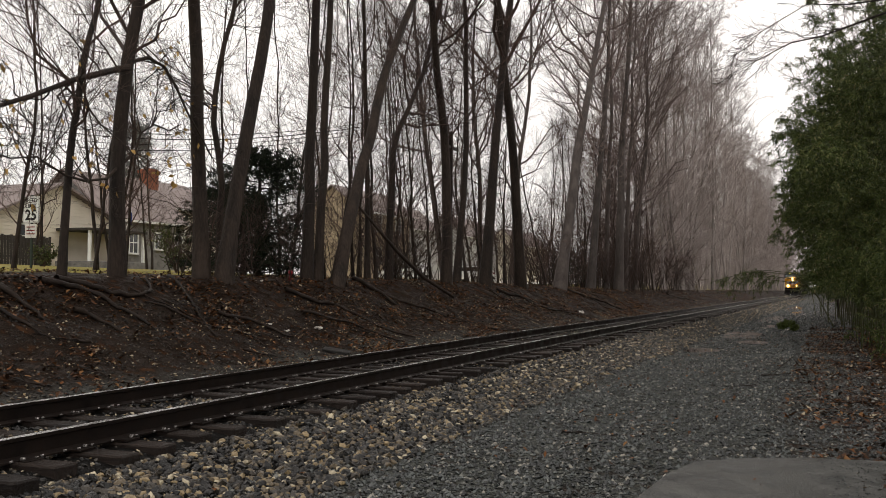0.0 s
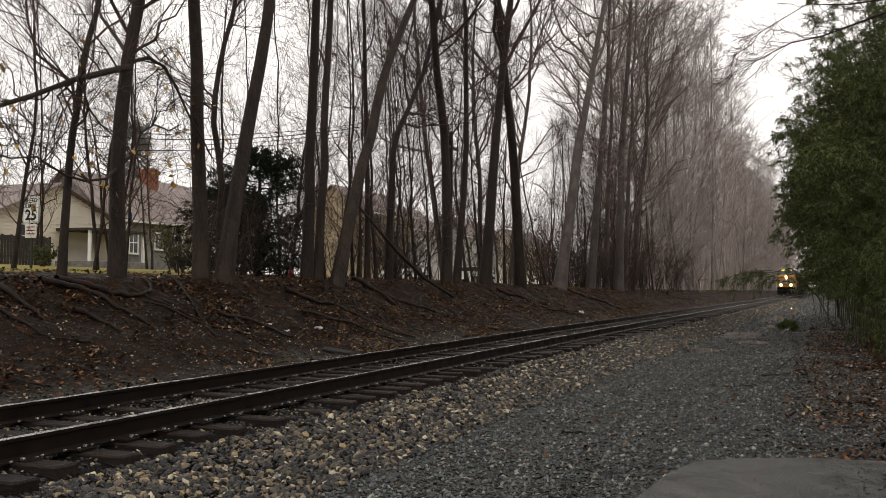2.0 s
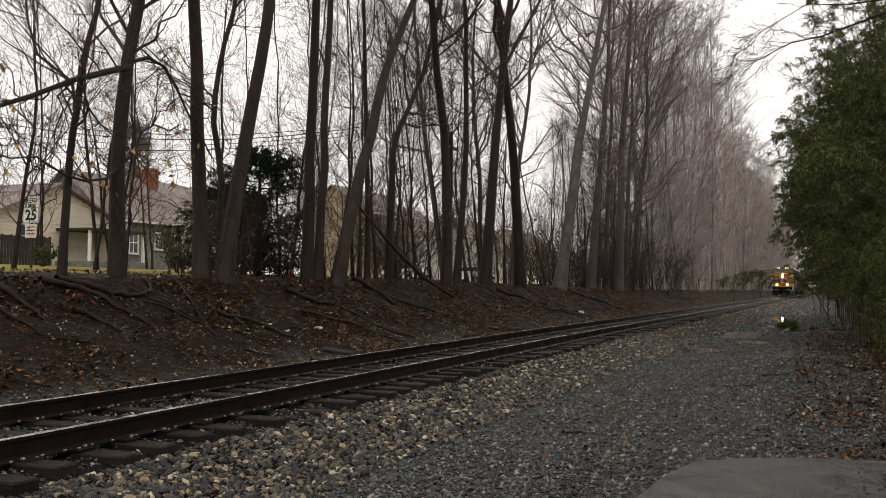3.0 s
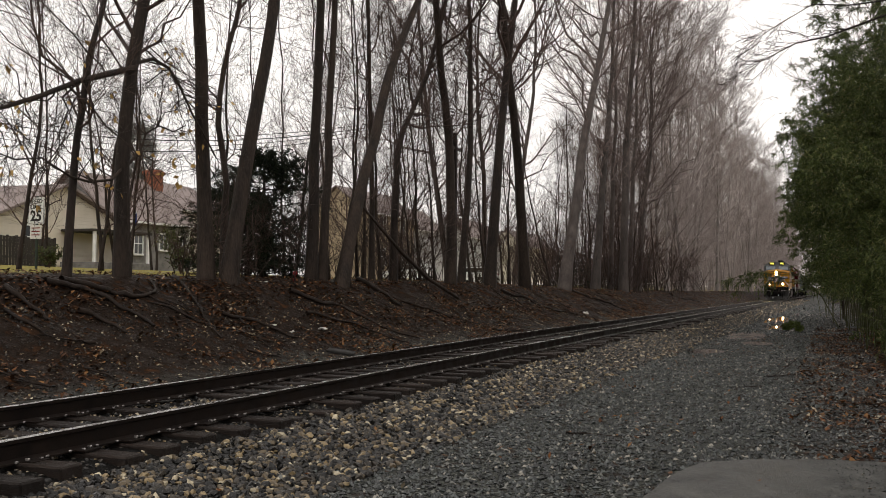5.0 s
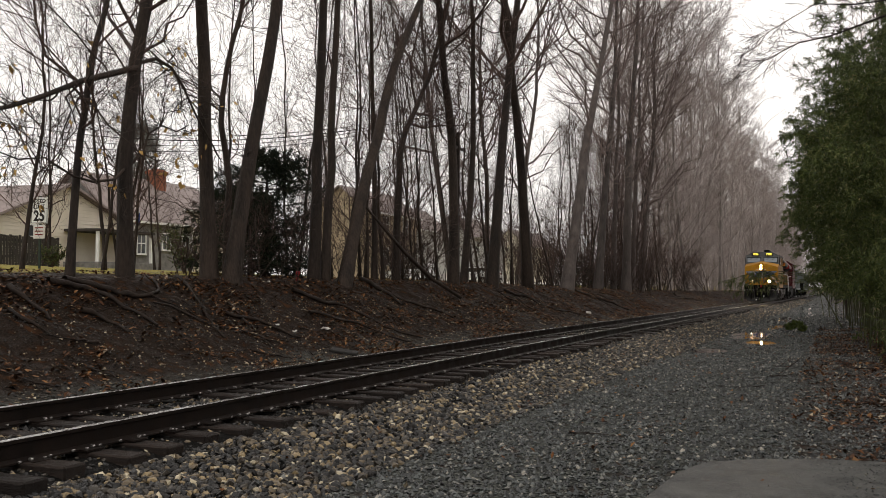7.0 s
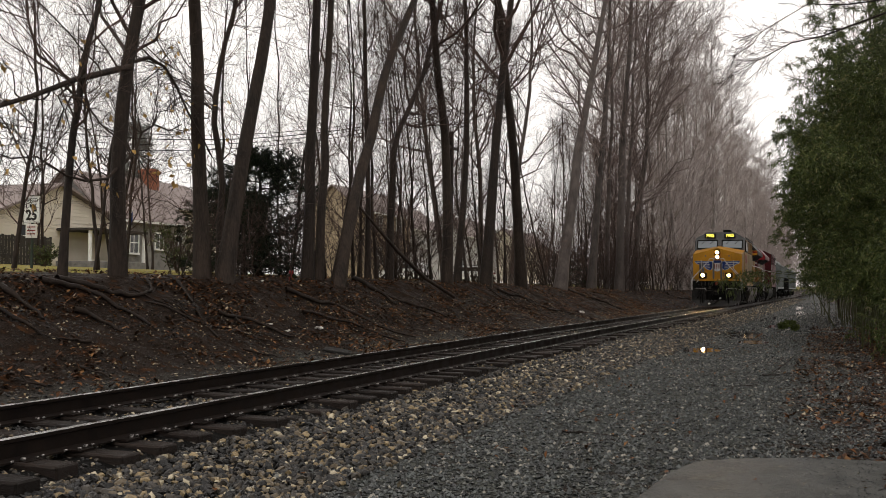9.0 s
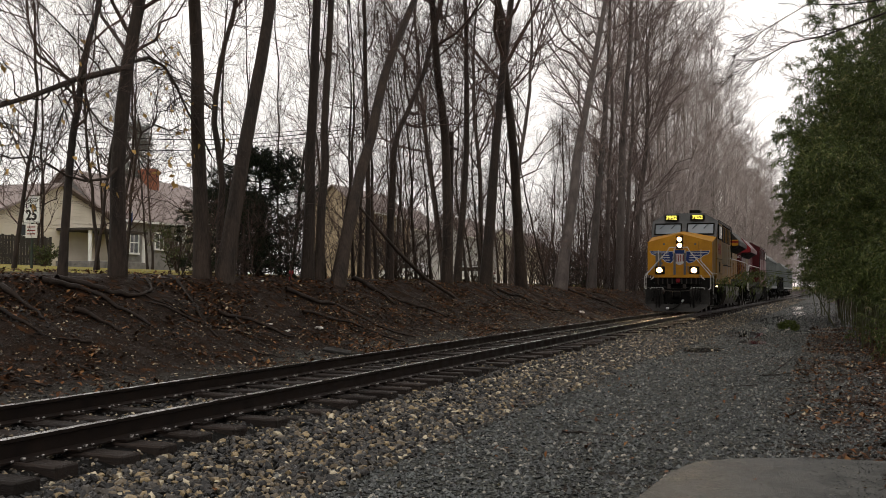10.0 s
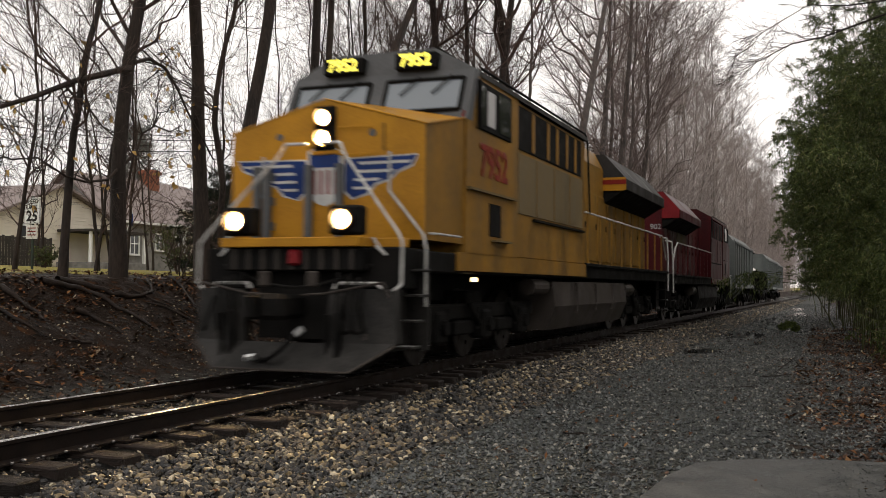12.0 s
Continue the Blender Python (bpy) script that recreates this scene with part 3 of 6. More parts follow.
# ---- track ----
def build_track():
    track = tagged(new("railway_track"), "single railway track, rusted rails on dark wooden ties", "railway track", kind="structure")
    foot = [(-0.075, -0.172), (0.075, -0.172), (0.075, -0.160), (0.012, -0.142), (0.012, -0.040), (0.033, -0.030), (0.033, -0.004), (0.024, 0.0),
            (-0.024, 0.0), (-0.033, -0.004), (-0.033, -0.030), (-0.012, -0.040), (-0.012, -0.142), (-0.075, -0.160)]
    ys = [-30, 0, 8, 16, 25, 40, 60, 120, 250, 425]
    n_ = len(foot)
    for sx in (-0.7525, 0.7525):
        v = [(sx + a, y, b - drop(y)) for y in ys for a, b in foot]
        f = [(k * n_ + i, k * n_ + (i + 1) % n_, (k + 1) * n_ + (i + 1) % n_, (k + 1) * n_ + i) for k in range(len(ys) - 1) for i in range(n_)]
        rail = mesh_np("rail", v, f, M_RAIL, track)
        rail.data.materials.append(M_HEAD)
        for poly in rail.data.polygons:
            if poly.index % n_ in (6, 7, 8):
                poly.material_index = 1
    g = Geo().box((0, 0, 0), (2.6, 0.225, 0.17), 0.014)
    first = g.ob("tie", M_TIE, track)
    rng = random.Random(5)
    rest = Geo()
    y0, step = 5.14, 0.537
    for k in range(-14, 560):
        y = y0 + k * step + rng.uniform(-0.03, 0.03)
        x, z, w = rng.uniform(-0.09, 0.09), -0.258 - drop(y) + rng.uniform(-0.012, 0.006) - (rng.uniform(0.03, 0.06) if rng.random() < 0.22 else 0), rng.uniform(-0.012, 0.012)
        m = pose(x, y, z, 0, rng.uniform(-0.4, 0.4), math.degrees(w))
        if k == -14:
            first.matrix_basis = m
        elif k < 230:
            ob = new("tie", first.data)
            ob.parent, ob.matrix_basis = track, m
        else:
            rest.box((x, y, z), (2.6, 0.225, 0.17))
    tagged(rest.ob("ties", M_TIE, track), kind="stuff")
    plates, spikes = Geo(), Geo()
    for k in range(0, 120):
        y = y0 + k * step
        for sx in (-0.7525, 0.7525):
            plates.box((sx, y, -0.168 - drop(y)), (0.33, 0.18, 0.014))
            for dx in (-0.115, 0.095):
                spikes.box((sx + dx, y + rng.uniform(-0.07, 0.07), -0.150 - drop(y)), (0.036, 0.026, 0.020), 0.005)
                spikes.box((sx + dx * 1.3, y + rng.uniform(-0.07, 0.07), -0.153 - drop(y)), (0.024, 0.024, 0.016), 0.004)
            for dy in (-0.15, 0.15):
                spikes.box((sx + 0.078, y + dy, -0.158 - drop(y)), (0.018, 0.03, 0.018), 0.004)
    tagged(plates.ob("tie_plates", M_RAIL, track), kind="stuff")
    tagged(spikes.ob("spikes_and_anchors", M_STEEL, track), kind="stuff")


build_track()


def build_slab():
    """The rounded corner of a paved pad."""
    out = [(5.0, 5.0), (5.02, 7.2), (5.08, 8.1), (5.22, 8.75), (5.6, 9.12), (6.2, 9.34), (7.2, 9.45), (12, 9.6), (12, 5.0)]
    v = [(x, y, -0.368 + 0.008 * math.sin(3 * x)) for x, y in out] + [(x, y, -0.60) for x, y in out]
    n_ = len(out)
    g = Geo()
    g.v = [Vector(q) for q in v]
    g.f = [list(range(n_))[::-1]] + [[i, (i + 1) % n_, n_ + (i + 1) % n_, n_ + i] for i in range(n_)]
    ob = g.ob("paved_pad", M_ASPHALT)
    tagged(ob, "grey wet paved pad with a rounded corner in the gravel", "pavement", kind="structure")


build_slab()


def build_puddles():
    rng = random.Random(8)
    for x, y, a, b in PUDDLES:
        n_ = 26
        v = []
        for i in range(n_):
            w = 2 * math.pi * i / n_
            k = 1 + 0.32 * noise.noise((math.cos(w) * 1.7, math.sin(w) * 1.7, y)) + rng.uniform(-0.05, 0.05)
            v.append((x + a * k * math.cos(w), y + b * k * math.sin(w), -0.433 - drop(y)))
        me = bpy.data.meshes.new("puddle")
        me.from_pydata(v, [], [list(range(n_))])
        me.materials.append(M_WATER)
        tagged(new("puddle", me), "shallow rain puddle lying in the gravel", "puddle", "puddles", "structure")


build_puddles()

# ---- trees on the bank ----
BARE = "tall bare dark-barked tree standing on the bank"


def on_bank(name, seed, x, r, pts, height, label=BARE, **kw):
    """A tree whose trunk follows (along, up) points in a plane beside the track."""
    line = [(x, y, z) for y, z in pts]
    line[0] = (x, pts[0][0], level(x, pts[0][0]))
    return bare_tree(name, seed, line, r, height, label, **kw)


on_bank("tree", 101, -6.6, 0.085, [(14.16, 1.28), (14.3, 3.18), (14.59, 5.11), (15.01, 6.5)], 12, "slender bare tree with a bent trunk", limbs=24, first=0.12, reach=(1.4, 3.6), twigs=(9, 7, 3))
big_left = on_bank("tree", 102, -6.6, 0.165, [(15.68, 1.24), (15.61, 3.33), (15.85, 5.38), (16.11, 6.8)], 20, limbs=30, first=0.14, twigs=(9, 7, 3))
on_bank("tree", 103, -6.7, 0.185, [(18.63, 1.27), (18.44, 3.65), (18.24, 5.88), (18.05, 7.34)], 22, limbs=18, first=0.34)
on_bank("tree", 104, -6.3, 0.20, [(18.85, 1.27), (19.48, 3.75), (20.07, 6.23), (20.4, 7.94)], 22, "bare tree leaning along the track", limbs=18, first=0.34)
on_bank("tree", 105, -7.5, 0.10, [(20.48, 1.42), (20.46, 3.9), (20.15, 5.1), (20.64, 6.58), (21.3, 8.31)], 15, "slender crooked bare tree", limbs=16, first=0.25, reach=(1.2, 3.0))
on_bank("tree", 106, -6.5, 0.165, [(23.03, 1.31), (23.22, 4.93), (23.48, 8.8)], 22, limbs=20, first=0.3)
on_bank("tree", 107, -6.7, 0.135, [(24.02, 1.32), (24.26, 5.08), (24.64, 9.14)], 20, limbs=20, first=0.25)
on_bank("tree", 108, -6.2, 0.195, [(24.12, 1.3), (25.82, 4.94), (27.55, 8.13), (29.29, 10.36)], 20, "bare tree leaning far over along the bank", limbs=18, first=0.4)
on_bank("tree", 109, -7.5, 0.10, [(28.8, 1.55), (28.79, 5.93), (28.2, 10.19)], 17, "slender bare tree on the bank", limbs=18, first=0.2, reach=(1.2, 3.0), twigs=(10, 8, 2))
on_bank("tree", 110, -7.0, 0.13, [(29.37, 1.46), (29.55, 5.83), (31.99, 8.16), (33.72, 11.65)], 18, "forked bare tree bending along the track", limbs=20, first=0.2, twigs=(10, 8, 2))
on_bank("tree", 111, -6.4, 0.20, [(33.05, 1.41), (33.13, 5.99), (32.24, 8.77), (31.66, 11.03)], 22, limbs=24, first=0.2, twigs=(10, 8, 2))
on_bank("tree", 112, -7.0, 0.15, [(35.7, 1.43), (36.9, 6.84), (36.41, 12.38)], 21, limbs=22, first=0.25, twigs=(10, 8, 2))
on_bank("tree", 113, -6.3, 0.235, [(37.02, 1.34), (38.65, 8.22), (40.38, 13.4)], 25, limbs=26, first=0.25, reach=(3.2, 7.5), twigs=(10, 8, 2), least=0.003)
on_bank("tree", 114, -6.3, 0.25, [(41.98, 1.25), (40.72, 7.34), (38.81, 12.97)], 25, limbs=28, first=0.22, reach=(3.2, 7.5), twigs=(10, 8, 2), least=0.003)
# the next three take the lighter bark, with distance haze in its colour
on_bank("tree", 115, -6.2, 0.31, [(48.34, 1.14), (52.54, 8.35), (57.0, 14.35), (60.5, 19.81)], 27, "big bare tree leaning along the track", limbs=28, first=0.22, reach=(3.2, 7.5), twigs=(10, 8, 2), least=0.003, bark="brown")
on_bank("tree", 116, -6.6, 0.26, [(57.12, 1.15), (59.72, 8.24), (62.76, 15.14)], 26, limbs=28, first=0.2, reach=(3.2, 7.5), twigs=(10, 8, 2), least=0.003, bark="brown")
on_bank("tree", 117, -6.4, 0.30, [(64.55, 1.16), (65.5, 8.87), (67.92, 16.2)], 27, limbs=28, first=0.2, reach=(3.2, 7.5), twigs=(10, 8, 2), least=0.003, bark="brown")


def build_far_trees():
    """The row of trees going on along the track, paled with distance as if in mist, and the wood behind it."""
    rng = random.Random(17)

    def stock(count, seed, x, y, height, limbs, twigs, least, bark, label):
        out = []
        for k in range(count):
            a, b = x - 0.5 * k, y + 6.0 * k
            out.append(bare_tree("tree", seed + k, [(a, b, level(a, b)), (a + rng.uniform(-0.8, 0.8), b + rng.uniform(-1.5, 1.5), 9)], rng.uniform(0.14, 0.21),
                                 rng.uniform(*height), label, limbs=limbs, first=0.1, twigs=twigs, reach=(3.5, 8.0), group="misty bare trees", bark=bark, least=least))
        return out
    mid = stock(2, 201, -7.2, 71, (24, 28), 26, (8, 7, 0), 0.0042, "brown", "tall bare tree along the track, faint haze put into its colour")
    light = stock(5, 231, -6.8, 96, (24, 30), 30, (9, 8, 0), 0.0078, "pale", "tall bare tree, mist haze put into its colour")
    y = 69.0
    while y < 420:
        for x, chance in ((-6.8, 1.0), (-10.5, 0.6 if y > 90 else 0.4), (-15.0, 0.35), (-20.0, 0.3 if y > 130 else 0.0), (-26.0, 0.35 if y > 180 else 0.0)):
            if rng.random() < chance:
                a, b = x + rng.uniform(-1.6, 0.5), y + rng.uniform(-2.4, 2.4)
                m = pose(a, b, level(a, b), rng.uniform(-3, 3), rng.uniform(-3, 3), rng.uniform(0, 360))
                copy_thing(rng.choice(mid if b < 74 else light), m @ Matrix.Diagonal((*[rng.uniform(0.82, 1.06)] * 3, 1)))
        y += rng.uniform(4.2, 6.2) * (1 + y / 700)
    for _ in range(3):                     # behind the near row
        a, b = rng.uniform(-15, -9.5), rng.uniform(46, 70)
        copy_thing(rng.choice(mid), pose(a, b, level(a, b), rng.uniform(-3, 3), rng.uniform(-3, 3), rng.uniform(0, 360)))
    thin = []
    for s in range(4):
        x, y = -7.6 - 0.6 * s, 27.0 + 4 * s
        thin.append(bare_tree("sapling", 301 + s, [(x, y, level(x, y)), (x + rng.uniform(-0.4, 0.4), y + rng.uniform(-0.5, 0.5), 5)], rng.uniform(0.045, 0.08),
                              rng.uniform(8, 12), "thin bare sapling among the larger trunks", limbs=18, first=0.1, twigs=(5, 4, 0), reach=(0.8, 2.4), group="saplings"))
    for _ in range(54):
        b = rng.uniform(25, 85)
        a = rng.uniform(-12, -6.6)
        copy_thing(rng.choice(thin), pose(a, b, level(a, b), rng.uniform(-5, 5), rng.uniform(-5, 5), rng.uniform(0, 360)))
    for a, b in ((-16, 27), (-22, 34), (-14, 31), (-26, 42), (-20, 48), (-12.5, 16.8)):
        copy_thing(rng.choice(thin), pose(a, b, level(a, b), rng.uniform(-4, 4), rng.uniform(-4, 4), rng.uniform(0, 360)))
    for a, b in ((-14.8, 24.6), (-15.2, 25.2), (-18, 30), (-24, 39), (-19, 52), (-28, 36), (-13.5, 20.0), (-21, 29)):
        copy_thing(rng.choice(thin), pose(a, b, level(a, b), rng.uniform(-4, 4), rng.uniform(-4, 4), rng.uniform(0, 360)))
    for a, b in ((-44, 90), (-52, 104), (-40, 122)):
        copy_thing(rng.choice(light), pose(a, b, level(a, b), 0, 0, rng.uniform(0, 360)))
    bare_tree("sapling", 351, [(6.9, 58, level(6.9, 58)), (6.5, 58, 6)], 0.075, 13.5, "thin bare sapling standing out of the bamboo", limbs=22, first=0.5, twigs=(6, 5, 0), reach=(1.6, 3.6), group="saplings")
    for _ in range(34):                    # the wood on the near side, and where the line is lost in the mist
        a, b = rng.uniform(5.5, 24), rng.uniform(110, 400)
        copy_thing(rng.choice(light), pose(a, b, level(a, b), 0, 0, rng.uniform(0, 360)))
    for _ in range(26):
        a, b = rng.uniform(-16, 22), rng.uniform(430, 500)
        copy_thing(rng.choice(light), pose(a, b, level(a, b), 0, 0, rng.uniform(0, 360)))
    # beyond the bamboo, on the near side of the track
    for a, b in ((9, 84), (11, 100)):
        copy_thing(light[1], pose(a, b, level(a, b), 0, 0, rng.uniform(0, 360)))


build_far_trees()


def build_brush():
    """Bare tangled brush between the trunks along the crest."""
    rng = np.random.default_rng(52)
    pick = random.Random(53)
    kinds = []
    for s in range(4):
        x, y = -7.2 - 0.7 * s, 30 + 6.0 * s
        b = tagged(new("brush"), "bare brown tangled brush between the trunks", "shrub", "bare brush")
        b.location = (x, y, level(x, y))
        n_, h = 11, rng.uniform(2.2, 3.8)
        u = np.linspace(0, 1, 6)
        w = rng.uniform(0, 6.28, n_)
        d = rng.uniform(0.2, 0.95, n_)
        p = np.stack([np.stack([rng.normal() * 0.5 + np.cos(a) * h * k * u ** 1.4, rng.normal() * 0.9 + np.sin(a) * h * k * u ** 1.4, h * u * rng.uniform(0.5, 1.1) - 0.1], 1) for a, k in zip(w, d)])
        p[:, 1:] += np.cumsum(rng.normal(0, 0.11, (n_, 5, 3)), axis=1)
        r = np.repeat(np.linspace(0.018, 0.005, 6)[None], n_, 0) * rng.uniform(0.5, 1.2, (n_, 1))
        s1, r1 = sprout(rng, p, r, 8, 4, (0.5, 1.3), (0.4, 1.1), 0.08, 0.1)
        s2, r2 = sprout(rng, s1, r1, 4, 2, (0.25, 0.7), (0.4, 1.1), 0.05, 0.1)
        tagged(mesh_np("stem", *tubes(p, r, 5), M_BARK, b), kind="stuff")
        tagged(mesh_np("twig_mass", *merge([tubes(s1, r1, 3), tubes(s2, r2, 3)]), M_TWIG, b, "fine brown twigs"), kind="stuff")
        kinds.append(b)
    for _ in range(24):
        y = 27 + 65 * pick.random()
        x = pick.uniform(-12, -6.7)
        if abs(6.3 - x - 0.356 * y) < 0.03 * y:          # a gap in the brush
            continue
        copy_thing(pick.choice(kinds), pose(x, y, level(x, y), 0, 0, pick.uniform(0, 360)))
    for _ in range(34):
        y = pick.uniform(38, 76)
        x = pick.uniform(-13, -7.0)
        if abs(6.3 - x - 0.356 * y) < 0.03 * y:
            continue
        copy_thing(pick.choice(kinds), pose(x, y, level(x, y), 0, 0, pick.uniform(0, 360))).scale = (1.1, 1.1, pick.uniform(1.1, 1.8))
    for x, y in ((-8.2, 22.6), (-8.8, 24.4), (-9.6, 27.2), (-8.0, 20.6)):
        copy_thing(pick.choice(kinds), pose(x, y, level(x, y), 0, 0, pick.uniform(0, 360)))
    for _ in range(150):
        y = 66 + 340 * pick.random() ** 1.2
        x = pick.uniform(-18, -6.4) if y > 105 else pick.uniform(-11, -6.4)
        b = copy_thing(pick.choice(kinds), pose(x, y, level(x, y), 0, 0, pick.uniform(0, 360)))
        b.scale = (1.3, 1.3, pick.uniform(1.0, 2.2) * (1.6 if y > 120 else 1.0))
        if y > 95:                         # farther brush paled, its colour standing in for haze
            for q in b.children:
                q.material_slots[0].link, q.material_slots[0].material = "OBJECT", M_HAZETWIG


build_brush()


def build_conifer():
    """A dark evergreen with drooping boughs of needle sprays."""
    rng = np.random.default_rng(41)
    tree = tagged(new("conifer"), "dark shaggy evergreen conifer behind the bare trunks", "tree")
    x, y = -9.4, 25.3
    tree.location = (x, y, level(x, y))
    p = np.array([[(0, 0, -0.2), (0.02, 0, 1.2), (0, 0.05, 2.4), (0, 0, 3.7)]], float)
    mesh_np("trunk", *tubes(p, np.array([[0.12, 0.09, 0.05, 0.015]]), 8), M_BARK, tree)
    a, ar = sprout(rng, p, np.full((1, 4), 0.07), 76, 5, (1.5, 2.5), (1.2, 1.6), 0.16, 0.03, droop=0.16)
    tagged(mesh_np("bough", *tubes(a, ar, 4), M_BARK, tree), kind="stuff")
    b, br = sprout(rng, a, ar, 15, 3, (0.3, 0.8), (0.5, 1.0), 0, 0.2, droop=0.22)
    tagged(mesh_np("twig_mass", *tubes(b, br * 0.6, 3), M_TWIG, tree), kind="stuff")
    mesh_np("needles", *sprays(rng, b, 30, (0.06, 0.13), 0.011, 0.12), M_NEEDLE, tree, "dark green needle sprays")
    tree["group"] = "conifers"
    for x, y, k, turn in ((-8.9, 23.7, 0.62, 70), (-9.9, 24.6, 0.7, 200)):
        young = copy_thing(tree, pose(x, y, level(x, y), 0, 0, turn))
        young.scale = (k * 1.25, k * 1.25, k)


def sprays(rng, p, count, size, width, hang=0.35):
    """Slim folded leaves along the polylines p."""
    N, m = p.shape[:2]
    s = rng.uniform(0.05, 1, (N, count)) * (m - 1)
    i = np.minimum(s.astype(int), m - 2)
    q = (s - i)[..., None]
    row = np.arange(N)[:, None]
    base = (p[row, i] * (1 - q) + p[row, i + 1] * q).reshape(-1, 3)
    t = (p[row, i + 1] - p[row, i]).reshape(-1, 3)
    t /= np.linalg.norm(t, axis=1, keepdims=True) + 1e-9
    d = t * 0.6 + rng.normal(size=t.shape) * 0.75 - np.array([0, 0, hang])
    d /= np.linalg.norm(d, axis=1, keepdims=True)
    w = np.cross(d, rng.normal(size=d.shape))
    w /= np.linalg.norm(w, axis=1, keepdims=True) + 1e-9
    L = rng.uniform(*size, (len(d), 1))
    mid = base + d * L * 0.45 + np.cross(d, w) * L * 0.06
    tip = base + d * L - np.array([0, 0, 1]) * L * 0.12
    v = np.stack([base, mid + w * width, tip, mid - w * width], 1).reshape(-1, 3)
    k = np.arange(len(d))[:, None] * 4
    return v, np.concatenate([k + [0, 1, 2], k + [0, 2, 3]])


build_conifer()


# ---- bamboo ----
def bamboo(name, seed, x, y, height, lean, label, branches=50, leaves=38, start=0.2, group="bamboo stand"):
    """One arching culm with leafy side branches; lean: how far its tip bows over, across and along."""
    rng = np.random.default_rng(seed)
    plant = tagged(new(name), label, "bamboo", group)
    plant.location = (x, y, level(x, y))
    u = np.linspace(0, 1, 9)
    h = height * (u - 0.12 * u ** 3)
    p = np.stack([lean[0] * u ** 2.2, lean[1] * u ** 2.2, h - 0.1], 1)[None]
    r = (0.022 * (1 - 0.8 * u))[None]
    b, br = sprout(rng, p, r, branches, 4, (0.9, 1.9), (0.7, 1.3), 0.12, start, droop=0.35)
    mesh_np("culm", *merge([tubes(p, r, 6), tubes(b, br * 0.6, 3)]), M_CULM, plant)
    c, _ = sprout(rng, b, br, 4, 3, (0.3, 0.7), (0.4, 1.0), 0, 0.1, droop=0.4)
    mesh_np("foliage", *merge([sprays(rng, c, leaves // 2, (0.08, 0.18), 0.0115), sprays(rng, b, leaves, (0.08, 0.18), 0.0115)]), M_BAMBOO, plant, "narrow drooping green leaves")
    return plant


def build_bamboo():
    rng = random.Random(31)
    kinds = []
    lab = "dense green leafy bamboo arching towards the track"
    for s in range(6):
        y = 30 + 5 * s
        kinds.append(bamboo("bamboo", 400 + s, 6.27 - 0.0467 * y + 3.0, y, 5.8 + 1.5 * s, (-1.7, -0.5), lab))
    for _ in range(100):
        y = rng.uniform(27, 66)
        off = rng.uniform(0, 1) ** 1.15 * 5.5
        x = 6.27 - 0.0467 * y + 2.1 + off
        k = min(5, int(rng.uniform(0, 1.2) + off * 1.5))
        copy_thing(kinds[k], pose(x, y, level(x, y), rng.uniform(-6, 6), rng.uniform(-6, 6), rng.uniform(-45, 45)))
    tall = bamboo("bamboo", 420, 9.6, 40, 15.5, (-1.9, -0.6), lab, 60)
    for x, y in ((9.2, 36), (10.2, 44), (9.9, 33), (8.9, 48), (10.8, 38), (9.3, 53), (11, 50), (10.5, 30)):
        copy_thing(tall, pose(x, y, level(x, y), rng.uniform(-4, 4), rng.uniform(-4, 4), rng.uniform(-40, 40)))
    for _ in range(22):                    # tall culms bowing out over the edge of the gravel
        y = rng.uniform(32, 50)
        x = 7.3 - 0.03 * (y - 32) + rng.uniform(0, 1.5)
        copy_thing(kinds[rng.choice((3, 4, 4, 5))], pose(x, y, level(x, y), rng.uniform(-5, 5), rng.uniform(-5, 5), rng.uniform(-40, 40)))
    for _ in range(30):                    # added beside the gravel, out of view, to shade the stand and ground
        y = rng.uniform(4, 27)
        x = 9.4 + rng.uniform(0, 3.2)
        copy_thing(kinds[rng.choice((1, 2, 3))], pose(x, y, level(x, y), rng.uniform(-4, 4), rng.uniform(-4, 4), rng.uniform(-30, 30)))
    low = [bamboo("bamboo_shrub", 430 + s, 8.3 + 0.5 * s, 24 - 2 * s, 3.2, (-1.0, -0.3), "low leafy bamboo at the edge of the gravel", 26, 26, 0.05, "low bamboo") for s in range(3)]
    for _ in range(17):
        y = rng.uniform(19, 38)
        x = 8.5 - 0.02 * y + rng.uniform(0, 1.8) + max(0, (30 - y) * 0.035)
        copy_thing(rng.choice(low), pose(x, y, level(x, y), rng.uniform(-8, 8), rng.uniform(-8, 8), rng.uniform(-60, 60)))


build_bamboo()


def pad_grit():
    """Loose grit strewn over the paved pad."""
    rng = np.random.default_rng(12)
    g = np.array([(1, 0, 0), (-1, 0, 0), (0, 1, 0), (0, -1, 0), (0, 0, 0.8), (0, 0, -0.8)], float)
    tri = np.array([(0, 2, 4), (2, 1, 4), (1, 3, 4), (3, 0, 4), (2, 0, 5), (1, 2, 5), (3, 1, 5), (0, 3, 5)])
    count = 2600
    x, y = rng.uniform(5.35, 8.6, count), rng.uniform(6.4, 9.15, count)
    s = rng.uniform(0.003, 0.009, (count, 1, 1)) * rng.uniform(0.6, 1.3, (count, 6, 1))
    v = g[None] * s + np.stack([x, y, -0.366 + 0.008 * np.sin(3 * x)], 1)[:, None]
    f = (tri[None] + (np.arange(count) * 6)[:, None, None]).reshape(-1, 3)
    tagged(mesh_np("grit", v, f, M_GRAVEL), "fine loose grit strewn on the paved pad", "stones", kind="stuff")


pad_grit()


# ---- train ----
CONSIST, WHEELS = [], []


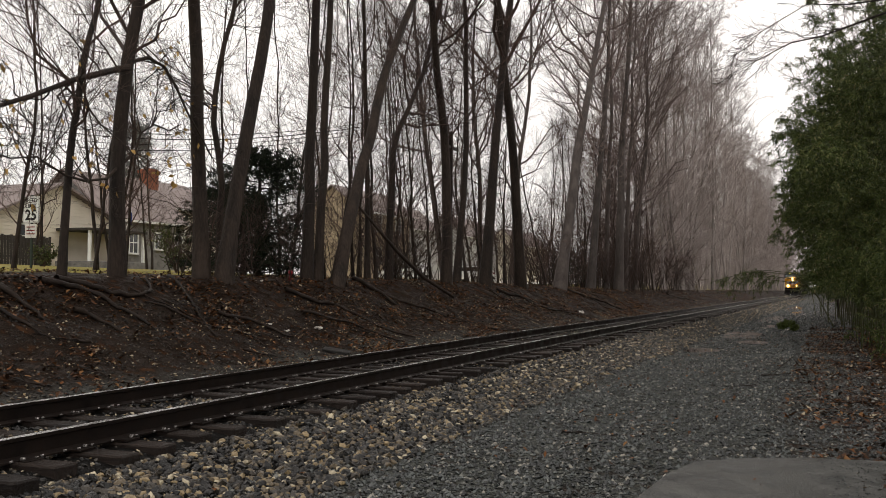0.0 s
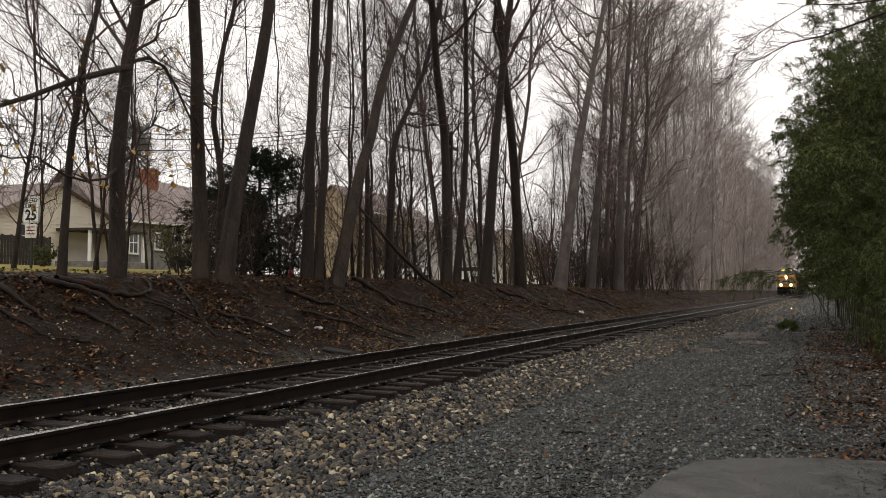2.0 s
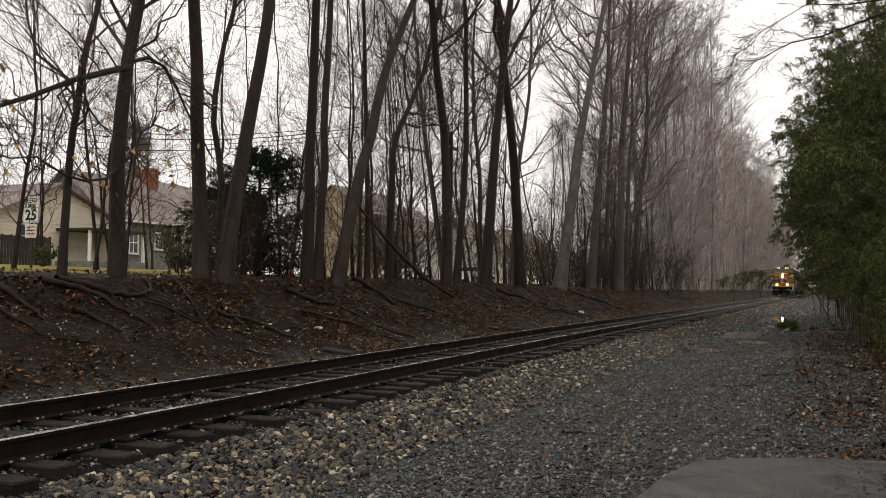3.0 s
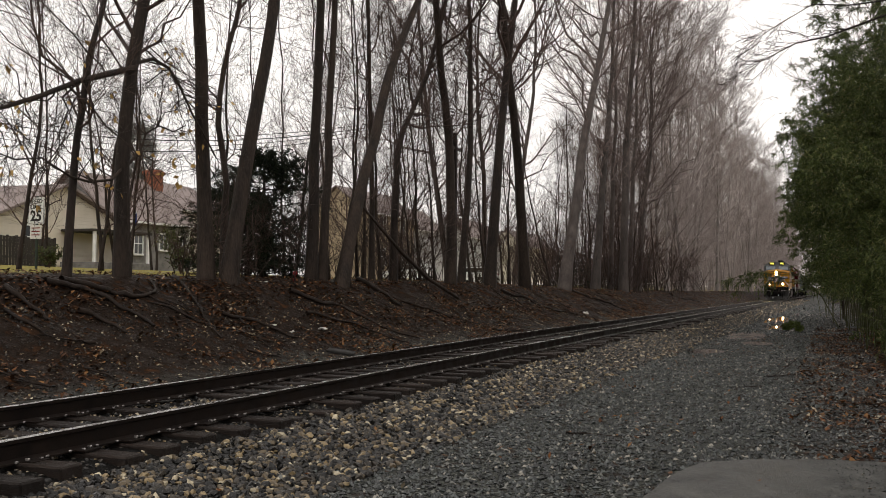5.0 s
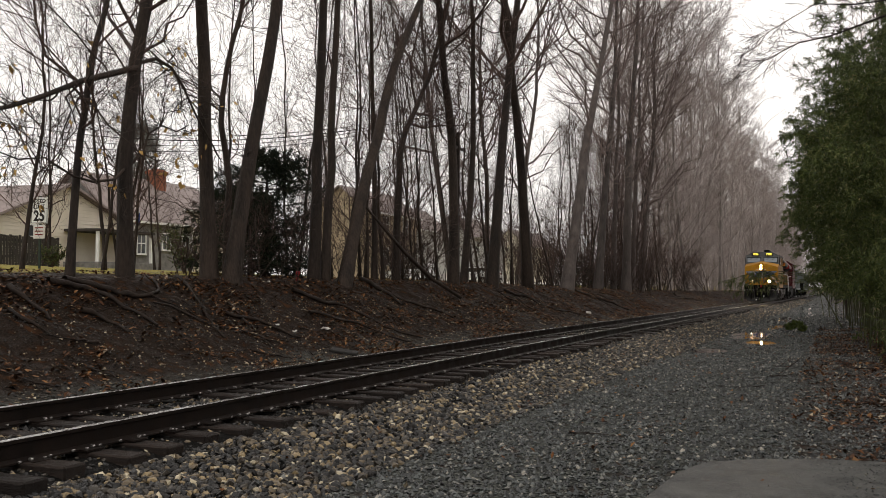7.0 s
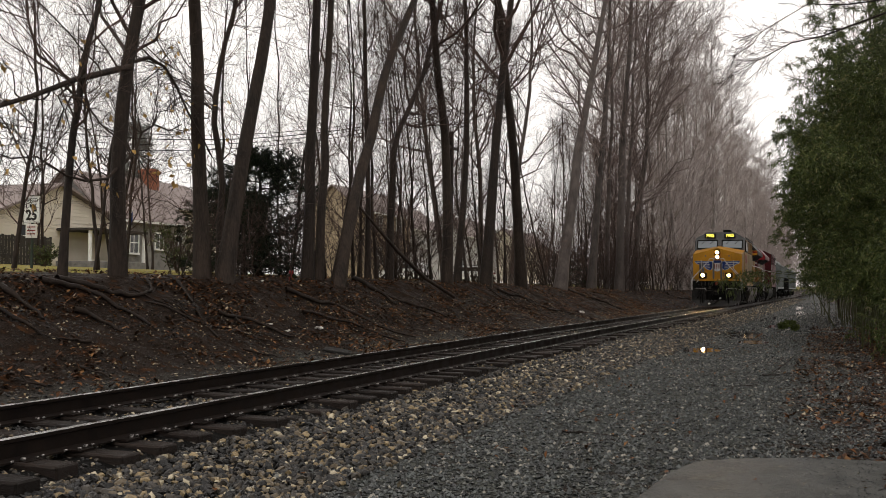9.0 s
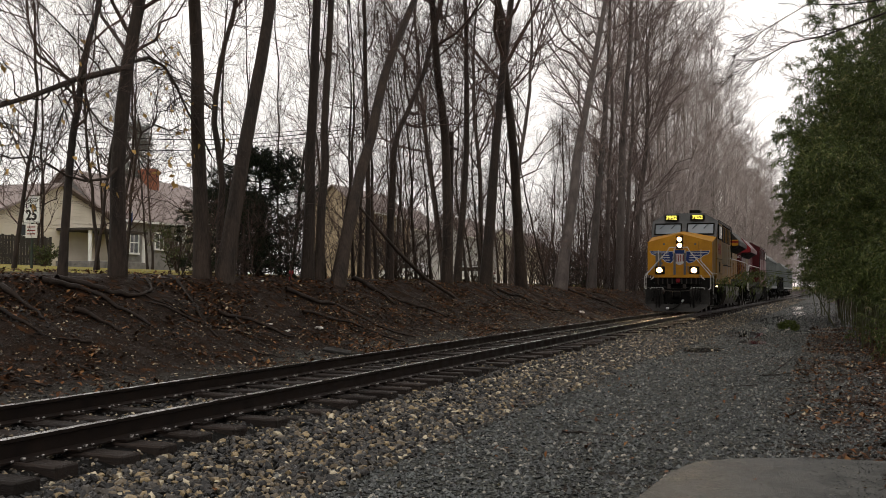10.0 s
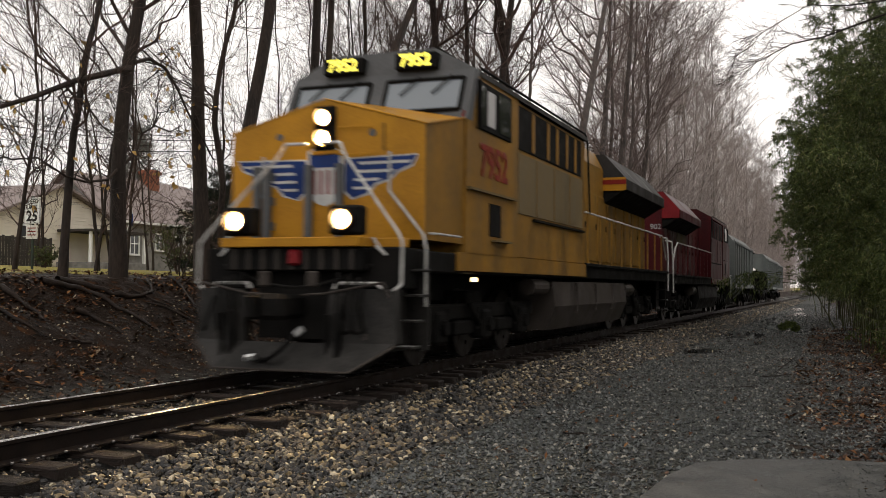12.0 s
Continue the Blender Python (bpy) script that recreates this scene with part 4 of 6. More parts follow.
def truck(owner, y, axles, sense, long=1.0):
    """A bogie with side frames, springs and turning wheel sets, centred at y on its vehicle."""
    n_ = len(axles)
    half = (axles[-1] - axles[0]) / 2 + 0.75
    g = Geo()
    for sx in (-1, 1):
        g.span(sx * 0.98, sx * 1.16, y - half, y + half, 0.62, 0.86, 0.03)
        for a in axles:
            g.box((sx * 1.10, y + a, 0.53), (0.26, 0.42, 0.46), 0.04)
            g.rod((sx * 1.18, y + a, 0.53), (sx * 1.30, y + a, 0.53), 0.13, 0.11, 10)
            for d in (-0.34, 0.34):
                g.rod((sx * 1.12, y + a + d, 0.46), (sx * 1.12, y + a + d, 0.80), 0.07, n=8)
        for a, b in zip(axles, axles[1:]):
            g.box((sx * 1.14, y + (a + b) / 2, 0.50), (0.10, 0.8, 0.22), 0.03)
            g.rod((sx * 1.24, y + (a + b) / 2, 0.9), (sx * 1.24, y + (a + b) / 2 + 0.5, 0.55), 0.05, n=8)
    g.span(-1.0, 1.0, y - 0.35, y + 0.35, 0.66, 1.05, 0.03)
    tr = g.ob("truck", M_BLACK, owner, "black steel bogie")
    for a in axles:
        w = Geo().rod((-1.05, 0, 0), (1.05, 0, 0), 0.085, n=10)
        for sx in (-1, 1):
            w.rod((sx * 0.685, 0, 0), (sx * 0.72, 0, 0), 0.555, n=28)
            w.rod((sx * 0.72, 0, 0), (sx * 0.82, 0, 0), 0.53, n=28)
            w.rod((sx * 0.82, 0, 0), (sx * 0.90, 0, 0), 0.16, n=12)
            for k in range(6):
                c, s = math.cos(k * math.pi / 3), math.sin(k * math.pi / 3)
                w.box((sx * 0.83, 0.32 * c, 0.32 * s), (0.02, 0.06, 0.06))
        wheels = w.ob("wheel_set", M_WHEEL, tr, smooth=False)
        WHEELS.append((wheels, (0, y + a, 0.53), sense))
    return tr


def skin(name, pts, faces, material, parent, label=""):
    g = Geo()
    g.v, g.f = [Vector(q) for q in pts], [list(f) for f in faces]
    ob = g.ob(name, material, parent, label)
    bm = bmesh.new()
    bm.from_mesh(ob.data)
    bmesh.ops.recalc_face_normals(bm, faces=bm.faces)
    bm.to_mesh(ob.data)
    bm.free()
    return ob


def plate(name, outline, y, thick, material, parent, label=""):
    """A flat shape of (x, z) points standing across the track, its face at y."""
    n_ = len(outline)
    p = [(x, y, z) for x, z in outline] + [(x, y + thick, z) for x, z in outline]
    return skin(name, p, [list(range(n_)), list(range(2 * n_ - 1, n_ - 1, -1))] + [[i, (i + 1) % n_, n_ + (i + 1) % n_, n_ + i] for i in range(n_)], material, parent, label)


def collar(name, x, z, y0, y1, r, material, parent):
    """A short open tube round a lamp, its mouth at y0."""
    n_ = 20
    ring = [(math.cos(2 * math.pi * k / n_), math.sin(2 * math.pi * k / n_)) for k in range(n_)]
    p = [(x + c * q, y, z + d * q) for y, q in ((y0, r), (y0, r + 0.014), (y1, r + 0.014), (y1, r)) for c, d in ring]
    f = [[a * n_ + k, a * n_ + (k + 1) % n_, (a + 1) % 4 * n_ + (k + 1) % n_, (a + 1) % 4 * n_ + k] for a in range(4) for k in range(n_)]
    return skin(name, p, f, material, parent)


def lamp(parent, x, z, y, r, lit, name, label):
    """A round lamp in its box: reflector dish that glows as a halo when lit, glowing bulb and a bezel, its back at y.
    """
    Geo().rod((x, y - 0.03, z), (x, y, z), r, n=24).ob("reflector", M_HALO if lit else M_DARKGLASS, parent)
    Geo().rod((x, y - 0.06, z), (x, y - 0.028, z), r * 0.56, n=20).ob(name, M_LAMP if lit else M_DARKGLASS, parent, label if lit else "")
    collar("bezel", x, z, y - 0.11, y, r + 0.002, M_BLACK, parent)


def hose(name, pts, r, parent, label):
    return mesh_np(name, *tubes(np.array([pts], float), np.full((1, len(pts)), r), 8), M_BLACK, parent, label, True)


def locomotive(name, label, body, grime, panel, dark, sense, lit, number, emblem):
    """A six-axle diesel: plow at y = 0, long hood behind the cab, tail at y = 22."""
    loco = tagged(new(name), label, "locomotive")
    # running gear and frame
    Geo().span(-1.45, 1.45, 0.9, 21.6, 1.30, 1.58, 0.02).span(-0.6, 0.6, 1.0, 21.4, 0.9, 1.3).ob("underframe", M_BLACK, loco)
    truck(loco, 4.3, (-2.0, 0.0, 2.0), sense)
    truck(loco, 17.6, (-2.0, 0.0, 2.0), sense)
    tank = Geo().prism([(-1.42, 1.22), (1.42, 1.22), (1.48, 0.75), (1.30, 0.30), (-1.30, 0.30), (-1.48, 0.75)], "y", 7.5, 14.6)
    for y in (9.3, 11.1, 12.9):
        tank.span(1.40, 1.485, y - 0.03, y + 0.03, 0.6, 1.2)
    tank.ob("fuel_tank", M_TANK if lit else M_BLACK, loco, "dusty grey fuel tank")
    for sx in (-1, 1):
        Geo().rod((sx * 1.25, 14.9, 1.05), (sx * 1.25, 16.0, 1.05), 0.18, n=12).ob("air_tank", M_TANK, loco)
        Geo().rod((sx * 1.28, 6.3, 1.12), (sx * 1.28, 7.3, 1.12), 0.15, n=12).ob("air_tank", M_TANK, loco)
    # plow, pilot, coupler
    skin("plow", [(-1.42, 0.28, 1.08), (-0.62, 0.06, 1.08), (-0.55, 0.02, 0.42), (0.55, 0.02, 0.42), (0.62, 0.06, 1.08), (1.42, 0.28, 1.08),
                  (1.42, 0.22, 0.42), (0.95, -0.12, 0.09), (-0.95, -0.12, 0.09), (-1.42, 0.22, 0.42),
                  (-1.42, 0.4, 1.08), (1.42, 0.4, 1.08), (1.42, 0.4, 0.42), (0.95, 0.4, 0.09), (-0.95, 0.4, 0.09), (-1.42, 0.4, 0.42)],
         [(0, 1, 2, 9), (2, 3, 7, 8), (9, 2, 8), (3, 4, 5, 6), (3, 6, 7), (0, 9, 15, 10), (5, 11, 12, 6), (6, 12, 13, 7), (7, 13, 14, 8), (8, 14, 15, 9)],
         M_PLOW, loco, "scuffed grey snow plow")
    Geo().pipe([(-1.44, 0.2, 0.40), (-0.96, -0.13, 0.085), (0.96, -0.13, 0.085), (1.44, 0.2, 0.40)], 0.015, 6).ob("plow_edge", M_TANK, loco, "worn cutting edge")
    for sx in (-1, 1):                     # brackets, hose racks and cut levers on the pilot
        for k, x in enumerate((0.68, 0.8, 0.92, 1.04)):
            x *= sx
            pts = [(x + 0.03 * sx * math.sin(k + q * 0.6), 0.16 - 0.10 * math.sin(math.pi * q / 6), 1.28 - 0.11 * q - 0.03 * k) for q in range(7)]
            hose("brake_hose", pts, 0.022, loco, "black rubber brake hose")
            Geo().box((pts[-1][0], pts[-1][1], pts[-1][2] - 0.03), (0.05, 0.05, 0.09), 0.012).ob("hose_end", M_TANK, loco)
        Geo().pipe([(sx * 0.2, 0.1, 1.0), (sx * 0.55, 0.05, 1.02), (sx * 1.3, 0.12, 1.16), (sx * 1.38, 0.12, 0.98)], 0.016).ob("cut_lever", M_TANK, loco)
        Geo().box((sx * 0.34, 0.12, 1.2), (0.14, 0.1, 0.2), 0.02).ob("bracket", M_TANK, loco)
    for k in range(9):                     # tread bars along the anticlimber
        Geo().box((-0.84 + 0.21 * k, 0.19, 1.45), (0.05, 0.03, 0.27), 0.008).ob("anticlimber_bar", M_TANK, loco)
    for x in (-0.75, 0.75):
        Geo().box((x, 0.0, 0.50), (0.09, 0.10, 0.62), 0.02).ob("plow_rib", M_BLACK, loco)
        Geo().box((x - 0.14, 0.0, 0.50), (0.04, 0.08, 0.55), 0.01).ob("plow_rib", M_BLACK, loco)
    Geo().span(-1.4, 1.4, 0.42, 1.0, 1.08, 1.60, 0.02).span(-0.98, 0.98, 0.2, 0.44, 1.3, 1.595, 0.02).span(-0.55, 0.55, 0.3, 0.5, 0.45, 1.1).ob("pilot", M_BLACK, loco)
    c = Geo().box((0, 0.05, 0.86), (0.26, 0.7, 0.28), 0.04).box((0.06, -0.32, 0.86), (0.34, 0.24, 0.32), 0.06).box((-0.16, -0.45, 0.86), (0.12, 0.2, 0.3), 0.03)
    c.ob("coupler", M_BLACK, loco)
    for x0, x1 in ((0.32, -0.35), (0.95, 1.1), (-0.95, -1.1), (0.8, 0.95)):
        pts = [(x0 + (x1 - x0) * k / 8, -0.06 - 0.12 * math.sin(math.pi * k / 8), (0.62 if abs(x1) < 0.5 else 0.98) - 0.42 * math.sin(math.pi * k / 8 * 0.62)) for k in range(9)]
        hose("air_hose", pts, 0.028, loco, "black rubber air hose")
    Geo().pipe([(0.32, -0.07, 0.60), (0.24, -0.12, 0.52)], 0.045).pipe([(-0.30, -0.16, 0.24), (-0.42, -0.16, 0.22)], 0.045).ob("hose_coupling", M_ALU, loco)
    chain = [(-1.05 + 2.1 * k / 12, 0.30, 1.38 - 0.28 * math.sin(math.pi * k / 12)) for k in range(13)]
    Geo().pipe(chain, 0.014).ob("chain", M_PLOW, loco)
    # front deck edge, steps and wells
    Geo().span(-1.0, 0.98, 0.10, 0.60, 1.60, 1.72, 0.01).span(0.98, 1.42, 0.5, 0.62, 1.60, 1.72, 0.01).ob("deck_edge", body, loco)
    for sx in (-1, 1):
        st = Geo()
        for z, y in ((0.36, 0.62), (0.68, 0.72), (1.0, 0.82), (1.32, 0.92)):
            st.box((sx * 1.36, y, z), (0.34, 0.30, 0.035), 0.008)
        st.span(sx * 1.18, sx * 1.22, 0.45, 1.15, 0.3, 1.6)
        st.span(sx * 1.20, sx * 1.50, 1.08, 1.12, 0.3, 1.6)
        st.ob("step", M_PLOW, loco, "grey step well")
        Geo().span(sx * 1.24, sx * 1.52, 0.50, 0.53, 0.355, 0.385).span(sx * 1.24, sx * 1.52, 0.58, 0.61, 0.68, 0.70).ob("step_edge", M_SILVER, loco)
    # nose: wide, with a peaked top that slopes back to the windscreens
    F, S = 1.06, 2.48
    nose = [(-1.45, F, 1.72), (1.45, F, 1.72), (1.45, F, 3.22), (0.0, F, 3.62), (-1.45, F, 3.22), (-1.45, S + 0.5, 1.72), (1.45, S + 0.5, 1.72), (1.47, S, 3.52),
            (0, S, 3.80), (-1.47, S, 3.52), (1.45, S + 0.5, 3.54), (-1.45, S + 0.5, 3.54)]
    skin("nose", nose, [(0, 1, 2, 3, 4), (2, 7, 8, 3), (4, 3, 8, 9), (0, 5, 6, 1), (5, 11, 10, 6), (7, 10, 11, 9, 8)], body, loco, "broad yellow nose" if emblem else "")
    # grimier sides; their darker colour also stands in for weaker light there
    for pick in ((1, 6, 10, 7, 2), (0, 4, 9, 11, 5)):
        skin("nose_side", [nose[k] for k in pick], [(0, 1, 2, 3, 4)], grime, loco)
    Geo().pipe([(-1.46, F, 3.225), (0, F, 3.625), (1.46, F, 3.225), (1.48, S, 3.525)], 0.014).ob("nose_seam", body, loco)
    # cab
    side = [(2.48, 1.60), (5.0, 1.60), (5.0, 4.30), (2.85, 4.30), (2.48, 3.50)]
    cab = [(-1.5, y, z) for y, z in side] + [(1.5, y, z) for y, z in side] + [(-0.82, 2.95, 4.66), (-0.82, 5.0, 4.66), (0.82, 2.95, 4.66), (0.82, 5.0, 4.66)]
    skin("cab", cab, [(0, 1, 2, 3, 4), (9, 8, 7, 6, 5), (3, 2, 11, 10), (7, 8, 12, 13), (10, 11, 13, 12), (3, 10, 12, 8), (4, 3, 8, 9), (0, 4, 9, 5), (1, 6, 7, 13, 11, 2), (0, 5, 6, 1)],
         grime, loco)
    skin("cab_front", [(-1.505, 2.46, 3.51), (1.505, 2.46, 3.51), (1.505, 2.82, 4.26), (1.505, 2.84, 4.31), (0.83, 2.93, 4.68), (-0.83, 2.93, 4.68), (-1.505, 2.84, 4.31),
                       (-1.505, 3.05, 4.31), (1.505, 3.05, 4.31), (0.83, 3.1, 4.68), (-0.83, 3.1, 4.68), (1.505, 2.7, 3.51), (-1.505, 2.7, 3.51)],
         [(0, 1, 2, 3, 6), (3, 4, 5, 6), (3, 8, 9, 4), (4, 9, 10, 5), (6, 5, 10, 7), (1, 11, 8, 3, 2), (0, 6, 7, 12)], dark, loco)
    skin("cab_roof", [(-1.52, 3.05, 4.30), (-0.84, 3.0, 4.69), (0.84, 3.0, 4.69), (1.52, 3.05, 4.30), (-1.52, 10.0, 4.30), (-0.84, 10.0, 4.69), (0.84, 10.0, 4.69), (1.52, 10.0, 4.30),
                      (-1.52, 3.05, 4.22), (1.52, 3.05, 4.22), (-1.52, 10, 4.22), (1.52, 10, 4.22)],
         [(0, 1, 5, 4), (1, 2, 6, 5), (2, 3, 7, 6), (0, 3, 2, 1), (4, 5, 6, 7), (0, 4, 10, 8), (3, 9, 11, 7), (0, 8, 9, 3), (4, 7, 11, 10)], M_SOOT if emblem else M_DKRED, loco)
    slope = math.atan2(0.80, 0.38)

    def on_front(u, v):
        """A place on the sloping cab front: u across, v up it from the nose."""
        return (u, 2.46 + v * math.cos(slope) - 0.014, 3.51 + v * math.sin(slope))
    for x0, x1 in ((-1.36, -0.14), (0.14, 1.36)):
        fr = Geo()
        c0, c1 = 0.17, 0.73
        for (a, b) in (((x0, c0), (x1, c0)), ((x0, c1), (x1, c1))):
            fr.rod(on_front(*a), on_front(*b), 0.035, n=6)
        for x in (x0, x1):
            fr.rod(on_front(x, c0), on_front(x, c1), 0.035, n=6)
        ws = fr.ob("windscreen", M_BLACK, loco, "black-gasketed windscreen")
        q = [on_front(x0, c0), on_front(x1, c0), on_front(x1, c1), on_front(x0, c1)]
        skin("pane", q + [(a, b + 0.02, c - 0.01) for a, b, c in q], [(0, 1, 2, 3), (7, 6, 5, 4), (0, 4, 5, 1), (1, 5, 6, 2), (2, 6, 7, 3), (3, 7, 4, 0)], M_GLASS, ws)
        for k in (0.3, 0.72):
            x = x0 + (x1 - x0) * k
            a, b = on_front(x + 0.16, c1 + 0.05), on_front(x - 0.12, c1 - 0.26)
            Geo().rod((a[0], a[1] - 0.04, a[2]), (b[0], b[1] - 0.03, b[2]), 0.014, n=5).ob("wiper", M_BLACK, ws)
    # number boards above the windscreens
    for sx in (-1, 1):
        b = Geo().box((sx * 0.60, 2.83, 4.46), (0.66, 0.26, 0.25), 0.02).ob("number_board", M_BLACK, loco)
        if lit:
            lettering("numeral", number, 0.25, pose(sx * 0.60, 2.695, 4.46, 90), M_DIGIT, b, 0.004, 0.006)
    # headlights in the nose, ditch lights on the deck
    hb = Geo().box((0, F - 0.01, 3.22), (0.32, 0.06, 0.62), 0.02).ob("headlight_box", M_BLACK if lit else body, loco, "dark headlight recess")
    for z in (3.362, 3.086):
        lamp(hb, 0, z, F - 0.03, 0.108, lit, "headlight", "bright warm headlight")
    for sx in (-1, 1):
        db = Geo().box((sx * 0.76, 0.24, 1.93), (0.42, 0.26, 0.36), 0.03).ob("ditch_light_box", M_BLACK, loco)
        lamp(db, sx * 0.76, 1.93, 0.115, 0.125, lit, "ditch_light", "bright warm ditch light")
    Geo().box((0.05, 0.17, 1.47), (0.17, 0.08, 0.2), 0.03).ob("mu_receptacle", M_RED, loco, "small red cover")
    # nose doors, posts and grab rails
    for x in (-1.02, -0.86, -0.22, 0.24):
        Geo().box((x, F - 0.06, 2.24), (0.10, 0.10, 1.0), 0.015).ob("deck_post", M_GREY if emblem else M_BLACK, loco, "dark upright post on the front deck")
    Geo().box((-0.55, F, 2.25), (0.52, 0.006, 0.92)).box((0.02, F - 0.02, 2.9), (0.44, 0.04, 0.06), 0.01).ob("nose_door", body, loco)
    for x, z0, z1 in ((-0.55, 1.80, 2.72), (0.62, 1.78, 2.2)):      # hinge strips and latch of the nose hatches
        for z in (z0 + 0.12, (z0 + z1) / 2, z1 - 0.12):
            Geo().box((x - 0.24, F - 0.015, z), (0.05, 0.03, 0.11), 0.008).ob("hinge", M_GREY, loco)
    for x in (-0.7, 0.7):                  # sand filler caps and lifting eyes on the brow of the nose
        Geo().rod((x, F - 0.02, 3.14), (x, F + 0.02, 3.14), 0.05, n=12).ob("filler_cap", M_GREY, loco)
    Geo().box((0, F - 0.012, 2.98), (0.5, 0.02, 0.03)).box((0.86, F - 0.012, 3.08), (0.03, 0.02, 0.36)).ob("nose_joint", M_DIRTY if emblem else grime, loco)
    for x0, x1, z in ((0.22, 0.72, 3.22), (0.22, 0.72, 2.86)):
        Geo().pipe([(x0, F - 0.05, z), (x1, F - 0.05, z)], 0.011).ob("grab_iron", body, loco)
    for sx in (-1, 1):
        hr = Geo()
        hr.pipe([(sx * 0.10, 0.72, 2.98), (sx * 0.40, 0.70, 2.98), (sx * 0.50, 0.66, 2.80), (sx * 1.38, 0.36, 1.78), (sx * 1.46, 0.32, 1.66), (sx * 1.46, 0.30, 1.14), (sx * 1.36, 0.28, 1.06)], 0.02, 8)
        hr.pipe([(sx * 0.95, 1.05, 2.88), (sx * 0.95, 1.05, 2.36), (sx * 1.46, 0.98, 1.78), (sx * 1.50, 0.98, 1.62), (sx * 1.50, 0.98, 0.86)], 0.02, 8)
        hr.pipe([(sx * 0.6, 0.2, 1.08), (sx * 0.64, 0.2, 1.15), (sx * 1.15, 0.26, 1.15), (sx * 1.2, 0.28, 1.08)], 0.022)
        hr.pipe([(sx * 1.0, 0.45, 1.72), (sx * 1.2, 0.4, 1.5), (sx * 1.05, 0.42, 1.62)], 0.016)
        hr.pipe([(sx * 1.47, 1.15, 1.80), (sx * 1.56, 1.2, 1.80), (sx * 1.56, 2.1, 1.80)], 0.016)
        hr.ob("front_handrail", M_SILVER, loco, "white tubular handrail")
    # emblem of coloured shapes on the nose
    if emblem:
        for sx in (-1, 1):
            wing = [(sx * 0.30, 2.80), (sx * 1.34, 2.82), (sx * 1.26, 2.70), (sx * 1.05, 2.62), (sx * 0.94, 2.52), (sx * 0.74, 2.47), (sx * 0.62, 2.34), (sx * 0.42, 2.28), (sx * 0.30, 2.38)]
            big = [(x + (0.02 * sx if abs(x) > 0.5 else -0.02 * sx), z + (0.018 if z > 2.72 else -0.02)) for x, z in wing]
            plate("emblem_border", big, F - 0.008, 0.006, M_WHITE, loco, "pale wing outline")
            plate("emblem_wing", wing, F - 0.010, 0.006, M_BLUE, loco, "blue wing")
            for k, (a, b, z) in enumerate(((0.50, 1.22, 2.74), (0.46, 0.98, 2.63), (0.44, 0.78, 2.52), (0.42, 0.62, 2.41))):
                plate("feather", [(sx * a, z - 0.018), (sx * b, z - 0.018), (sx * (b + 0.05), z + 0.018), (sx * a, z + 0.018)], F - 0.014, 0.006, M_WHITE, loco, "pale stripe")
        shield = [(-0.26, 2.92), (0, 3.00), (0.26, 2.92), (0.26, 2.37), (0.12, 2.22), (0, 2.18), (-0.12, 2.22), (-0.26, 2.37)]
        plate("shield", shield, F - 0.018, 0.006, M_WHITE, loco, "white shield")
        plate("shield_top", [(-0.22, 2.89), (0, 2.96), (0.22, 2.89), (0.22, 2.70), (-0.22, 2.70)], F - 0.024, 0.006, M_BLUE, loco, "blue shield top")
        for x in (-0.16, -0.055, 0.055, 0.16):
            plate("shield_bar", [(x - 0.022, 2.66), (x + 0.022, 2.66), (x + 0.022, 2.34), (x - 0.022, 2.34)], F - 0.024, 0.006, M_DECAL, loco, "faded red bar")
        for sx in (-1, 1):
            mark = pose(sx * 1.513, 3.72, 2.97, 90, 0, 90 * sx)
            lettering("cab_number", number, 0.68, mark, M_DECAL, loco, 0.004, 0.014)
    # cab side: windows, ledge, door
    for sx in (-1, 1):
        w = Geo().span(sx * 1.49, sx * 1.53, 2.95, 4.55, 3.44, 4.16, 0.015).ob("side_window", M_BLACK, loco)
        Geo().span(sx * 1.52, sx * 1.54, 3.05, 3.18, 3.5, 4.1).ob("pane", M_DARKGLASS, w)
        Geo().span(sx * 1.52, sx * 1.54, 3.85, 4.45, 3.5, 4.1).ob("pane", M_DARKGLASS, w)
        Geo().span(sx * 1.52, sx * 1.545, 3.32, 3.66, 3.52, 4.06, 0.01).ob("sliding_pane", M_PALEWALL, w, "pale drawn blind")
        Geo().span(sx * 1.5, sx * 1.57, 2.92, 2.95, 3.44, 4.16).ob("wind_wing", M_BLACK, w)
        Geo().span(sx * 1.50, sx * 1.56, 2.5, 4.75, 2.51, 2.545).span(sx * 1.50, sx * 1.60, 3.6, 4.4, 1.80, 1.83).ob("side_ledge", M_PALE if emblem else grime, loco)
        Geo().span(sx * 1.49, sx * 1.512, 3.5, 4.05, 1.88, 2.38, 0.005).ob("side_hatch", M_BLACK, loco)
        if emblem:
            skin("side_marks", [(sx * 1.53, 2.16, 3.5), (sx * 1.53, 2.3, 3.5), (sx * 1.53, 2.35, 3.6), (sx * 1.53, 2.25, 3.6)], [(0, 1, 2, 3)], M_DECAL, loco)
    # equipment cabinet behind the cab
    Geo().span(-1.46, 1.46, 5.0, 10.0, 1.60, 4.22, 0.02).ob("equipment_cabinet", grime, loco)
    for sx in (-1, 1):
        Geo().span(sx * 1.44, sx * 1.475, 5.0, 9.6, 3.42, 4.16, 0.01).ob("blower_screen", M_BLACK, loco, "dark screened openings")
        for y in (5.9, 6.9, 7.55, 8.3, 9.0):
            Geo().span(sx * 1.46, sx * 1.49, y, y + 0.16, 3.45, 4.14, 0.01).ob("screen_post", grime, loco)
